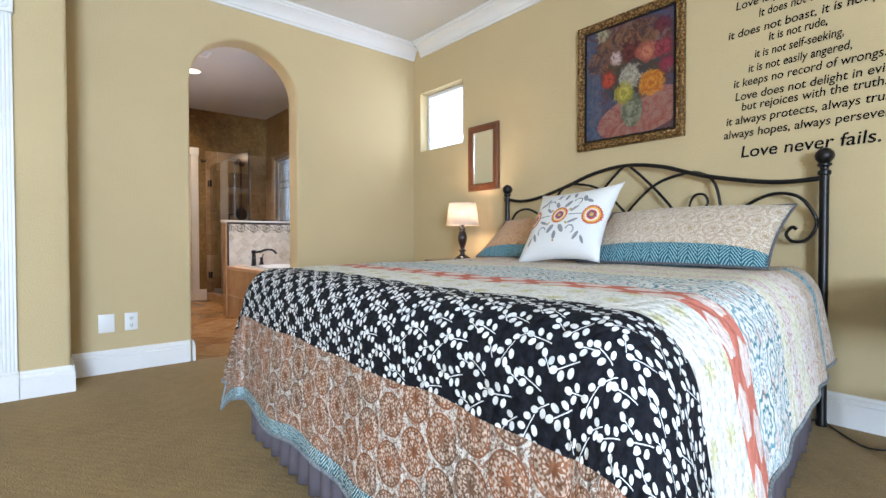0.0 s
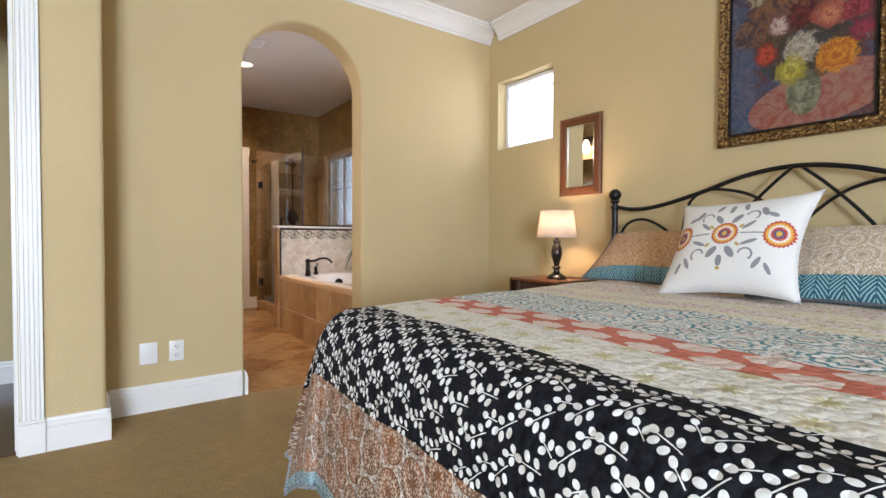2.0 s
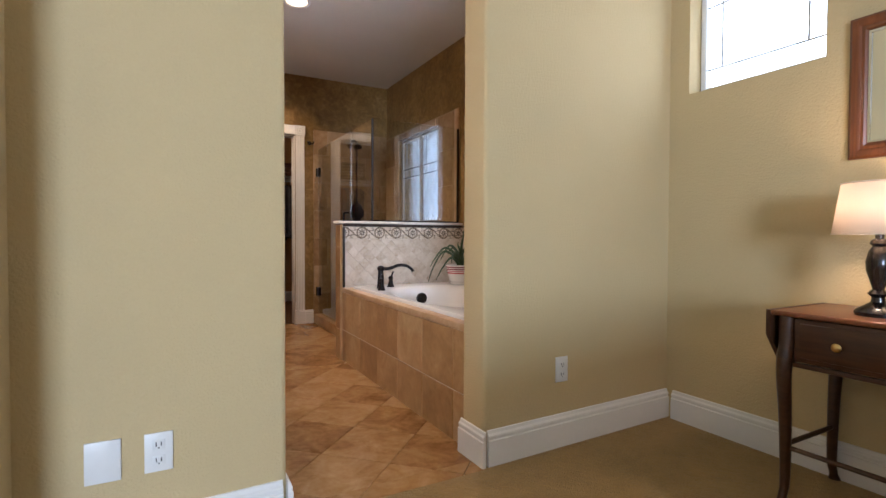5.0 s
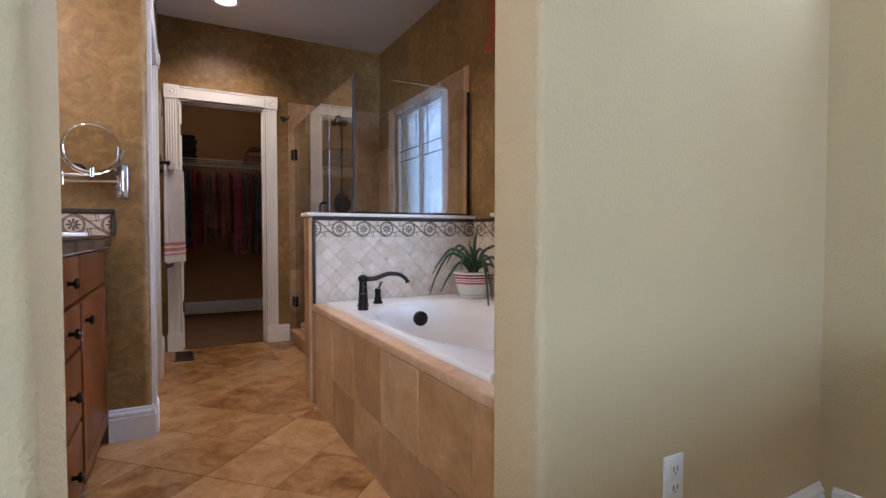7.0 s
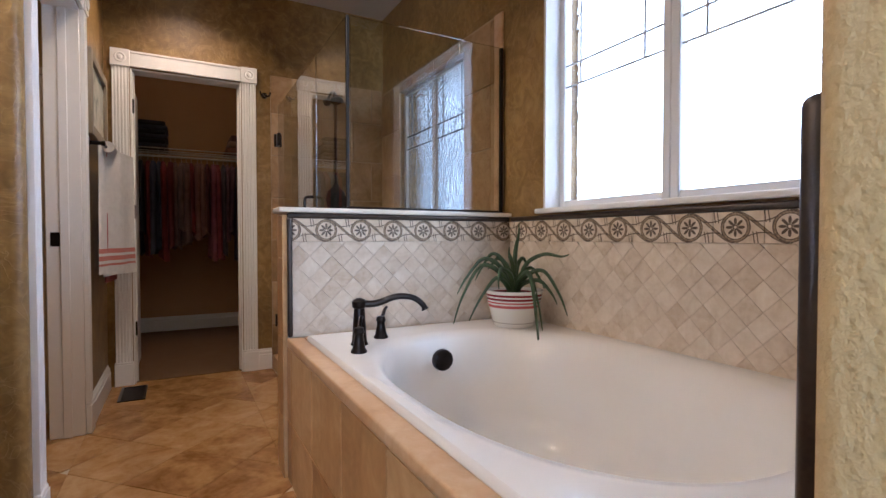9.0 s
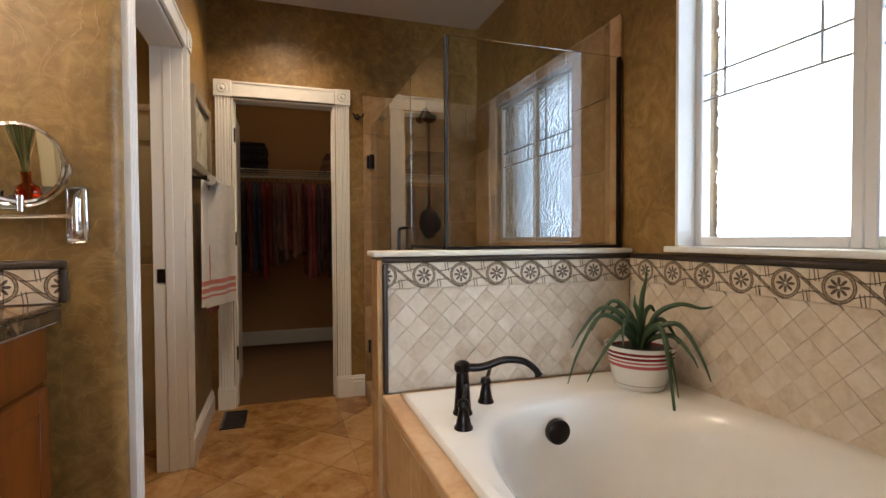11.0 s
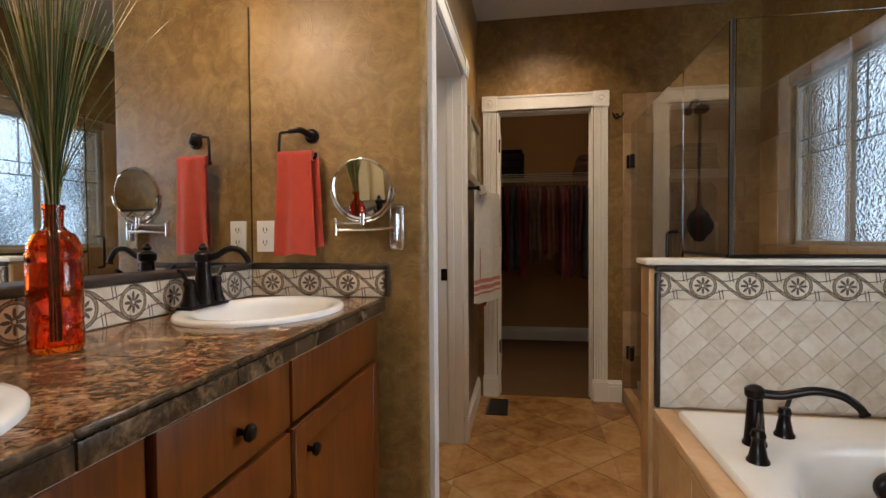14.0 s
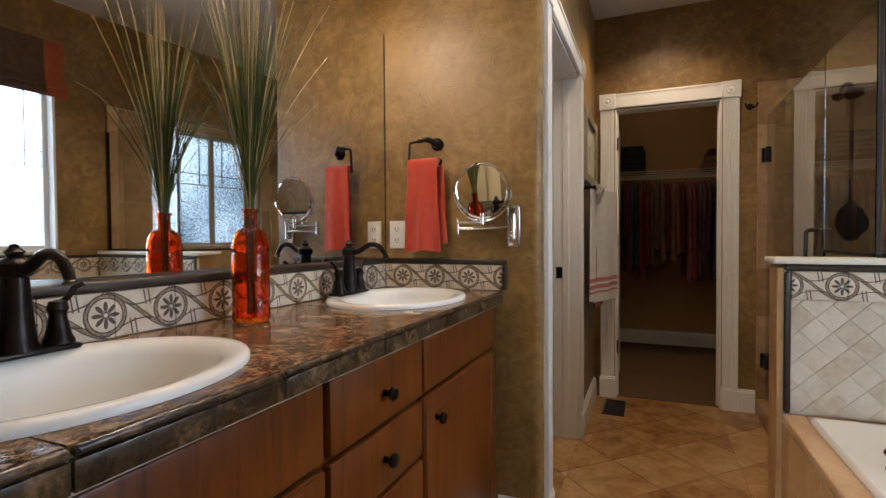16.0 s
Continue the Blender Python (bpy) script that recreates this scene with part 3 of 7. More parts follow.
skirting("x", STEP, -1, BED_W, 0.37, CROWN, "crown_moulding", label="white painted crown moulding", z=H - 0.134)
skirting("y", 0.27, 1, STEP, N_FACE, CROWN, "crown_moulding", label="white painted crown moulding", z=H - 0.134)


# ---- windows ----
BARS = plain("window_leading", (0.20, 0.20, 0.20), 0.4, 0.1)
# Window 3's white vinyl, darkened: the shade on it is put into the colour.
SHADED_VINYL = plain("shaded_vinyl", (0.34, 0.29, 0.23), 0.4, 0.04)
# Lightened copy of the leading; the window's glare is put into its colour.
GLARE_BARS = plain("glare_leading", (0.55, 0.56, 0.57), 0.4, 0.1)
VINYL = plain("white_vinyl", (0.80, 0.80, 0.79), 0.35, 0.02)
GLOW = bpy.data.materials.new("daylight_haze")
GLOW.use_nodes = True
gt = GLOW.node_tree
gt.nodes.remove(gt.nodes["Principled BSDF"])
em = gt.nodes.new("ShaderNodeEmission")
em.inputs["Color"].default_value, em.inputs["Strength"].default_value = (0.90, 0.96, 1.0, 1), 1.3
gt.links.new(em.outputs[0], gt.nodes["Material Output"].inputs["Surface"])


def window(name, x, y0, y1, z0, z1, glass, label, split_at=None, bars_y=(), bars_z=(), frame_w=0.035, sill=True, deep=0.05, bars=None, sash=None):
    w = thing(name, (x, (y0 + y1) / 2, z0), label, "window")
    w["kind"] = "structure"
    sashes = [(y0, y1)] if split_at is None else [(y0, split_at), (split_at, y1)]
    for a, b in sashes:
        f = frame_w
        fr = merge(block((x, a, z0), (x + deep, a + f, z1), 0.004, 1), block((x, b - f, z0), (x + deep, b, z1), 0.004, 1),
                   block((x + 0.001, a + f, z0), (x + deep - 0.001, b - f, z0 + f), 0.004, 1), block((x + 0.001, a + f, z1 - f), (x + deep - 0.001, b - f, z1), 0.004, 1))
        part("window_frame", fr, sash or VINYL, w)
        pane = part("pane", block((x + 0.020, a + f - 0.004, z0 + f - 0.004), (x + 0.026, b - f + 0.004, z1 - f + 0.004)), glass, w, "obscured glass pane")
        pane.visible_shadow = False
        for zz in bars_z:
            part("glazing_bar", block((x + 0.012, a + f, zz - 0.004), (x + 0.0195, b - f, zz + 0.004), 0.001, 1), bars or BARS, w)
        for q in bars_y:
            for yy in (a + f + q, b - f - q):
                part("glazing_bar", block((x + 0.0125, yy - 0.004, min(bars_z)), (x + 0.0195, yy + 0.004, z1 - f), 0.001, 1), bars or BARS, w)
    if sill:
        part("window_sill", block((x - 0.115, y0 - 0.03, z0 - 0.022), (x + 0.005, y1 + 0.03, z0 - 0.0005), 0.004, 2), TRIM, w)
    return w


window("window_1", 3.03, 3.522, 4.114, 1.679, 2.219, FROST_GLASS, "small square obscured window with leaded border", None, (0.075,), (1.80, 2.115), 0.03, False, bars=GLARE_BARS)
bw = window("window_2", 2.955, 4.788, 5.962, 1.083, 2.197, FROST_GLASS, "white sliding window of obscured glass above the bathtub", 5.375, (0.09,), (1.63, 1.725), bars=GLARE_BARS)
for a, b in (((2.868, 4.7855, 1.0835), (2.9545, 4.800, 2.1995)), ((2.868, 5.950, 1.0835), (2.9545, 5.9645, 2.1995)), ((2.868, 4.8005, 2.186), (2.9545, 5.9495, 2.1995))):
    part("reveal_board", block(a, b, 0.002, 1), TRIM, bw)
sw = window("window_3", 2.895, 6.658, 7.587, 1.098, 2.013, RAIN_GLASS, "white sliding window of rain glass in the shower", 7.11, (0.085,), (1.60, 1.69), 0.022, False, 0.029, sash=SHADED_VINYL)
structure("backdrop", block((3.9, 2.5, 0.2), (3.95, 7.1, 4.0)), GLOW, "bright hazy daylight outside", "backdrop")
# Added glowing panel; its painted light and dark patches make the rain glass speckle.
MOTTLED_GLOW = bpy.data.materials.new("mottled_glow")
MOTTLED_GLOW.use_nodes = True
yt = MOTTLED_GLOW.node_tree
yt.nodes.remove(yt.nodes["Principled BSDF"])
ye = yt.nodes.new("ShaderNodeEmission")
link(MOTTLED_GLOW, ramp(MOTTLED_GLOW, fuzz(MOTTLED_GLOW, place(MOTTLED_GLOW), 2.5, 5, 0.65), (0.38, (0.02, 0.035, 0.05)), (0.47, (0.16, 0.24, 0.33)), (0.56, (0.75, 0.88, 1.0))), ye.inputs["Color"])
ye.inputs["Strength"].default_value = 2.6
yt.links.new(ye.outputs[0], yt.nodes["Material Output"].inputs["Surface"])
structure("backdrop_2", block((3.9, 7.15, 0.2), (3.95, 13.0, 4.0)), MOTTLED_GLOW, "glowing mottled panel added outside the shower window", "backdrop")
ws = thing("window_4", (-1.75, BED_S - 0.1, 0.6), "wide white framed bedroom window", "window")
ws["kind"] = "structure"
part("window_frame", merge(*[block((p, BED_S - 0.12, q), (r, BED_S - 0.06, t)) for p, q, r, t in ((-2.60, 0.6, -2.54, 2.2), (-0.96, 0.6, -0.90, 2.2), (-2.54, 0.6, -0.96, 0.66), (-2.54, 2.14, -0.96, 2.2), (-1.78, 0.66, -1.72, 2.14))]), VINYL, ws)

# Frame added round the west fill light's opening, out of view.
ww = thing("fill_opening_west", (BED_W - 0.1, 0.4, 0.1), "added white frame round the unseen west fill opening", "window")
ww["kind"] = "structure"
part("window_frame", merge(*[block((BED_W - 0.12, p, q), (BED_W - 0.06, r, t)) for p, q, r, t in ((-0.75, 0.1, -0.69, 1.96), (1.49, 0.1, 1.55, 1.96), (0.37, 0.16, 0.43, 1.90), (-0.69, 0.1, 1.49, 0.16), (-0.69, 1.90, 1.49, 1.96))]), VINYL, ww)

# roman shade above the tub window
SHADE_RUST = plain("rust_silk", (0.36, 0.075, 0.018), 0.45, 0.2, 14, 200, 0.2)
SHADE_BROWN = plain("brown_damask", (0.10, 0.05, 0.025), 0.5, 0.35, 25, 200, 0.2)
rs = thing("roman_shade", (2.80, 5.375, 2.05), "rust and brown fabric valance gathered over the tub window", "window shade")
for z0, z1, dx in ((2.06, 2.13, 0.05), (2.10, 2.18, 0.04), (2.15, 2.42, 0.025)):
    pts = [(BATH_E - 0.002, z0 + 0.03), (BATH_E - dx, z0), (BATH_E - dx - 0.012, z0 + 0.02), (BATH_E - dx, z0 + 0.05), (BATH_E - 0.02, z1), (BATH_E - 0.002, z1)]
    part("fold", prism(pts, 4.83, 5.90, "y"), SHADE_BROWN, rs)
    for y0, y1 in ((4.72, 4.829), (5.901, 6.01)):
        part("end_panel", prism([(u - 0.004, v) for u, v in pts], y0, y1, "y"), SHADE_RUST, rs)
part("roller", block((2.905, 4.80, 2.13), (2.945, 5.95, 2.19), 0.01), VINYL, rs)


# ---- small wall plates ----
def outlet(name, plane, face, sign, u, z, mat=PLASTIC, blank=False, w=0.070, h=0.114, group=""):
    at = (u, face, z - h / 2) if plane == "y" else (face, u, z - h / 2)
    label = "blank white plastic wall plate" if blank else "white plastic duplex power outlet"
    o = thing(name, at, label, "wall plate" if blank else "outlet", group)

    def solid(u0, u1, z0, z1, d0, d1, bev=0.0):
        a, b = ((u0, face + sign * d0, z0), (u1, face + sign * d1, z1)) if plane == "y" else ((face + sign * d0, u0, z0), (face + sign * d1, u1, z1))
        return block(a, b, bev, 2)

    part("plate", solid(u - w / 2, u + w / 2, z - h / 2, z + h / 2, 0, 0.007, 0.0025), mat, o)
    if not blank:
        for dz in (-0.023, 0.023):
            s = part("socket", solid(u - 0.016, u + 0.016, z + dz - 0.014, z + dz + 0.014, 0.0065, 0.010, 0.0015), mat, o)
            part("slot", merge(solid(u - 0.008, u - 0.005, z + dz - 0.004, z + dz + 0.008, 0.0095, 0.0106), solid(u + 0.005, u + 0.008, z + dz - 0.004, z + dz + 0.008, 0.0095, 0.0106),
                 solid(u - 0.002, u + 0.002, z + dz - 0.011, z + dz - 0.007, 0.0095, 0.0106)), SLOT, s)
    return o


outlet("wall_plate", "y", N_FACE + askew(0.465), -1, 0.465, 0.318, blank=True, w=0.086, h=0.117)
outlet("outlet", "y", N_FACE + askew(0.600), -1, 0.600, 0.318, w=0.073)
outlet("outlet", "y", N_FACE + askew(2.185), -1, 2.185, 0.350)
outlet("outlet", "y", END, -1, 0.404, 1.161, w=0.070)

# ---- bed ----
HEAD_X, MID_Y = 2.85, 1.96


def bed_at(a, b, z):
    """A place on the bed: a down from the head, b across, z up."""
    return Vector((HEAD_X - a + 0.04 * b, MID_Y - 0.145 * a + b, z))


LEN, HALF, TOP = 2.055, 0.955, 0.715
FABRIC_SKIRT = plain("grey_violet_cotton", (0.105, 0.085, 0.095), 0.85, 0.12, 6, 400, 0.2)
TICKING = plain("mattress_ticking", (0.6, 0.58, 0.55), 0.85, 0.05)

bed = thing("bed", bed_at(LEN / 2, 0, 0), "king bed with black scrolled iron headboard and grey gathered skirt", "bed")


def slab(z0, z1, inset, bev):
    bm = bmesh.new()
    vs = [[bm.verts.new(bed_at(a, b, z)) for a, b in ((inset, -HALF + inset), (inset, HALF - inset), (LEN - inset, HALF - inset), (LEN - inset, -HALF + inset))] for z in (z0, z1)]
    bm.faces.new(vs[0]), bm.faces.new(vs[1][::-1])
    for i in range(4):
        bm.faces.new((vs[0][i], vs[1][i], vs[1][(i + 1) % 4], vs[0][(i + 1) % 4]))
    bmesh.ops.recalc_face_normals(bm, faces=bm.faces[:])
    bmesh.ops.bevel(bm, geom=bm.edges[:], offset=bev, segments=3, affect="EDGES", profile=0.5)
    return bm


part("box_spring", slab(0.16, 0.40, 0.05, 0.02), TICKING, bed)
part("mattress", slab(0.402, TOP - 0.03, 0.035, 0.05), TICKING, bed)
for a, b in ((0.1, -0.85), (0.1, 0.85), (1.95, -0.85), (1.95, 0.85)):
    p0 = bed_at(a, b, 0)
    part("foot", block((p0.x - 0.03, p0.y - 0.03, 0), (p0.x + 0.03, p0.y + 0.03, 0.16), 0.004), BLACK_IRON, bed)

# gathered skirt round three sides
rim = []
for i in range(160):
    rim.append((0.06 + (LEN - 0.10) * i / 159, -HALF + 0.025, 0, -1))
for i in range(1, 150):
    rim.append((LEN - 0.03, -HALF + 0.025 + (2 * HALF - 0.05) * i / 149, 1, 0))
for i in range(1, 160):
    rim.append((LEN - 0.04 - (LEN - 0.10) * i / 159, HALF - 0.025, 0, 1))
bm = bmesh.new()
grid = []
for i, (a, b, da, db) in enumerate(rim):
    col = []
    ph = i * 0.85 + 2.2 * noise.noise((i * 0.05, 3.1, 0))
    for k in range(9):
        t = k / 8
        w = (0.004 + 0.013 * t) * math.sin(ph + 0.5 * t) + 0.010 * t * noise.noise((i * 0.11, t, 7.7)) + 0.008 * t
        col.append(bm.verts.new(bed_at(a + da * w, b + db * w, 0.405 - 0.399 * t)))
    grid.append(col)
for c0, c1 in zip(grid, grid[1:]):
    for k in range(8):
        bm.faces.new((c0[k], c0[k + 1], c1[k + 1], c1[k]))
sk = part("bed_skirt", bm, FABRIC_SKIRT, bed, "grey violet gathered cotton", angle=80)
sm = sk.modifiers.new("thick", "SOLIDIFY")
sm.thickness = 0.003

# headboard
HX = 2.872
head = part("headboard", tube(smooth_line([(HX, y, z) for y, z in ((2.915, 1.148), (2.80, 1.130), (2.64, 1.142), (2.42, 1.195), (2.18, 1.268), (1.962, 1.292), (1.75, 1.262), (1.52, 1.188), (1.28, 1.136), (1.13, 1.120), (1.01, 1.124))], 8), 0.0115, 10), BLACK_IRON, bed, "black scrolled iron rails")
for y in (2.932, 0.993):
    post = part("post", lathe([(0.022, 0), (0.022, 0.02), (0.019, 0.03), (0.019, 1.135), (0.026, 1.14), (0.026, 1.155), (0.016, 1.162), (0.016, 1.172), (0.028, 1.18), (0.028, 1.187), (0.016, 1.192)], (HX, y, 0), 18), BLACK_IRON, head)
    part("finial", lathe([(0.012, 0), (0.022, 0.006), (0.034, 0.02), (0.038, 0.036), (0.034, 0.052), (0.022, 0.066), (0.009, 0.072), (0, 0.074)], (HX, y, 1.188), 18), BLACK_IRON, head)
for s in (1, -1):
    my = lambda y, s=s: 1.962 + s * (y - 1.962)
    scroll = lambda pts, r=0.008, s=s: part("scroll", tube(smooth_line([(HX + (0.010 if s > 0 else -0.008), my(y), z) for y, z in pts], 7), r, 8), BLACK_IRON, head)
    scroll([(1.44, 0.72), (1.425, 0.90), (1.435, 1.03), (1.465, 1.145), (1.53, 1.20), (1.62, 1.21), (1.785, 1.163), (1.95, 1.02), (2.12, 0.80)])
    scroll([(1.945, 1.285), (1.86, 1.21), (1.74, 1.085), (1.62, 0.93), (1.50, 0.74)])
    scroll([(1.42, 0.80), (1.38, 0.95), (1.30, 1.025), (1.19, 1.068), (1.09, 1.045), (1.03, 0.96), (1.025, 0.90), (1.06, 0.845), (1.115, 0.838), (1.14, 0.872), (1.118, 0.905), (1.098, 0.895)])
    scroll([(1.64, 0.80), (1.60, 0.98), (1.59, 1.04), (1.565, 1.085), (1.52, 1.088), (1.497, 1.05), (1.515, 1.015), (1.545, 1.02)], 0.0065)
part("lower_rail", tube([(HX, 2.93, 0.46), (HX, 0.99, 0.46)], 0.012, 8), BLACK_IRON, head)


# ---- printed cloth ----
def uv_of(mat):
    n = mat.node_tree.nodes.new("ShaderNodeUVMap")
    n.uv_map = "cloth"
    x, y, z = split(mat, n.outputs[0])
    return x, y


def tile_at(mat, u, v, du, dv, stagger=0.5):
    """Local places in a brick of repeats, with a hash for each."""
    row = (v / dv).floor()
    off = (row * 0.5 - (row * 0.5).floor()) * 2.0 * stagger * du
    uu = u + off
    col = (uu / du).floor()
    return uu - (col + 0.5) * du, v - (row + 0.5) * dv, hashed(mat, col, row)


def turned(x, y, ang):
    c, s = (ang.cos(), ang.sin()) if isinstance(ang, Val) else (math.cos(ang), math.sin(ang))
    return x * c + y * s, y * c - x * s


def oval(x, y, cx, cy, rx, ry, ang=0.0):
    a, b = turned(x - cx, y - cy, ang)
    a, b = a / rx, b / ry
    return (a * a + b * b).less(1.0)


def sprigs(mat, u, v, size):
    """White twigs with paired oval leaves."""
    total = None
    for k, (ox, oy) in enumerate(((0.0, 0.0), (0.52, 0.37))):
        x, y, h = tile_at(mat, u + ox * size, v + oy * size, size, size * 0.92)
        x, y = turned(x, y, (h - 0.5) * 1.7 + (0.3 if k else -0.25))
        x, y = x / size, y / size
        stem = ((x - (y * 5.0).sin() * 0.02).abs()).less(0.014) * ((y + 0.04).abs()).less(0.34 if k == 0 else 0.22)
        ink = stem
        for cx, cy, rx, ry, an in (((0.0, 0.34, 0.088, 0.118, 0.0), (0.165, 0.17, 0.085, 0.12, -0.9), (-0.165, 0.10, 0.085, 0.12, 0.9), (0.17, -0.10, 0.085, 0.12, -0.9), (-0.16, -0.20, 0.08, 0.11, 0.9)) if k == 0 else ((0.0, 0.20, 0.08, 0.11, 0.1), (0.13, 0.0, 0.08, 0.11, -0.9), (-0.13, -0.05, 0.078, 0.105, 0.9))):
            ink = ink.top(oval(x, y, cx, cy, rx, ry, an))
        total = ink if total is None else total.top(ink)
    return total


def medallions(mat, u, v, size):
    """Round lace-like rosettes with small crosses between; gives ink and ring masks."""
    x, y, h = tile_at(mat, u, v, size, size * 0.86)
    r = (x * x + y * y).sqrt() / size
    a = y.op("ARCTAN2", x)
    ring = ((r - 0.44).abs()).less(0.022).top(((r - 0.37).abs()).less(0.012)).top(((r - 0.22).abs()).less(0.016))
    dots = ((a * 16).cos() * (r * 44).sin()).more(0.25) * r.less(0.36)
    petals = (r - ((a * 4).cos().abs() * 0.10 + 0.07)).less(0.0)
    rim = ((a * 24).cos()).more(0.1) * r.more(0.38) * r.less(0.425)
    ink = ring.top(dots).top(petals).top(rim)
    inside = r.less(0.45)
    gap = (fuzz(mat, joined(mat, u, v), 95 * 0.1 / size * 1.2, 3, 0.6, 1.5) - 0.52).step(0.0, 0.03) * (r.more(0.47))
    return ink.top(gap), inside


def zigzag(mat, u, v, size):
    """Nested chevrons with a spine at each fold."""
    q, w = u / size, v / size
    f = q - q.floor()
    fold = (f - 0.5).abs() * 2.0
    stripe = ((w * 1.6 + fold * 0.9) * (math.pi * 7)).sin()
    spine = (fold - 0.5).abs().more(0.45)
    return stripe.more(-0.3).top(spine * 0.8)


def puff(mat, u, v, extra=None, k=0.9):
    """Quilted relief."""
    p = joined(mat, u, v)
    st = cells(mat, p, 42)
    h = st * -1.4 + fuzz(mat, p, 22, 3, 0.6, 1.0) * 0.9 + fuzz(mat, p, 400, 2) * 0.12
    relief(mat, h, k, 0.006)


def quilt_material():
    m = material("patchwork_cotton", (0.8, 0.8, 0.8), 0.9, Specular_IOR_Level=0.12)
    u, v = uv_of(m)
    p = joined(m, u, v)
    wob = (fuzz(m, p, 5, 2) - 0.5) * 0.02
    uu = u + wob
    speck = (fuzz(m, p, 75, 2, 0.5, 0.8)).more(0.57)
    black = mixed(m, sprigs(m, u, v, 0.072), ramp(m, fuzz(m, p, 60, 3), (0.3, (0.006, 0.006, 0.008)), (0.8, (0.020, 0.020, 0.025))), (0.78, 0.77, 0.74))
    ink, inside = medallions(m, u, v, 0.112)
    warm = mixed(m, fuzz(m, p, 6, 3).step(0.42, 0.62), (0.25, 0.085, 0.030), (0.15, 0.075, 0.042))
    brown = mixed(m, ink.top(speck * 0.8) * 0.92, mixed(m, inside * 0.5, (0.63, 0.57, 0.49), (0.48, 0.27, 0.15)), warm)
    hem = mixed(m, zigzag(m, v, u, 0.07), (0.68, 0.74, 0.73), (0.02, 0.115, 0.14))
    # cream with yellow blossoms and grey specks
    x, y, h = tile_at(m, u, v, 0.105, 0.12)
    r = (x * x + y * y).sqrt()
    an = y.op("ARCTAN2", x)
    star = (r - ((an * 5).cos().abs() * 0.022 + 0.006)).less(0.0)
    cream = mixed(m, star * 0.6, mixed(m, speck * 0.42, (0.82, 0.80, 0.73), (0.38, 0.38, 0.30)), (0.52, 0.46, 0.11))
    # coral lattice with pale rosettes
    x, y, h = tile_at(m, v, u, 0.150, 0.088)
    r = ((x * x) / 2.0 + y * y).sqrt() / 0.045
    an = y.op("ARCTAN2", x)
    blob = (r - ((an * 7).cos() * 0.07 + 0.80)).less(0.0)
    lace = ((r * 16 + (an * 10).cos() * 2).sin()).more(0.2)
    coral = mixed(m, blob, (0.62, 0.205, 0.145), mixed(m, lace * 0.35, (0.80, 0.70, 0.64), (0.66, 0.36, 0.30)))
    # teal flowers on white
    x, y, h = tile_at(m, v, u, 0.20, 0.15)
    r = (x * x + y * y).sqrt()
    an = y.op("ARCTAN2", x)
    fl = ((r * 210).sin() * ((an * 9).cos()) * 0.7 + (r * 210).cos() * 0.5).more(0.25) * r.less(0.072)
    dash = fuzz(m, p, 52, 2, 0.5, 2.2).more(0.54)
    teal = mixed(m, fl.top(dash * r.more(0.074)), (0.80, 0.79, 0.75), mixed(m, fuzz(m, p, 9, 2).step(0.4, 0.6), (0.10, 0.26, 0.30), (0.26, 0.41, 0.45)))
    teal = mixed(m, star * 0.35, teal, (0.55, 0.28, 0.22))
    pink = mixed(m, speck, (0.78, 0.72, 0.68), mixed(m, fuzz(m, p, 12, 2).step(0.45, 0.55), (0.52, 0.24, 0.26), (0.55, 0.47, 0.20)))
    yellow = mixed(m, speck * 0.6, (0.80, 0.77, 0.66), (0.52, 0.46, 0.14))
    band = mixed(m, zigzag(m, v, u, 0.09), (0.70, 0.76, 0.77), (0.05, 0.22, 0.29))
    ink2, in2 = medallions(m, u, v, 0.11)
    tan = mixed(m, ink2 * 0.8, (0.76, 0.70, 0.62), (0.40, 0.24, 0.13))
    c = tan
    for edge, nxt in ((0.20, band), (0.31, tan), (0.50, pink), (0.80, yellow), (0.92, pink), (1.02, yellow), (1.10, teal), (1.50, coral), (1.665, cream), (1.865, black), (2.215, brown), (2.508, hem)):
        c = mixed(m, uu.more(edge), c, nxt)
    paint(m, c)
    puff(m, u, v)
    return m


QUILT = quilt_material()


def sheet(us, vs, where, uvs, thick=0.0):
    """A cloth grid with its uv in metres."""
    bm = bmesh.new()
    layer = bm.loops.layers.uv.new("cloth")
    g = [[bm.verts.new(where(u, v)) for v in vs] for u in us]
    for i in range(len(us) - 1):
        for j in range(len(vs) - 1):
            f = bm.faces.new((g[i][j], g[i][j + 1], g[i + 1][j + 1], g[i + 1][j]))
            for l, (ii, jj) in zip(f.loops, ((i, j), (i, j + 1), (i + 1, j + 1), (i + 1, j))):
                l[layer].uv = uvs(us[ii], vs[jj])
    return bm


FALL_F, FALL_S, RAD = 0.50, 0.36, 0.125


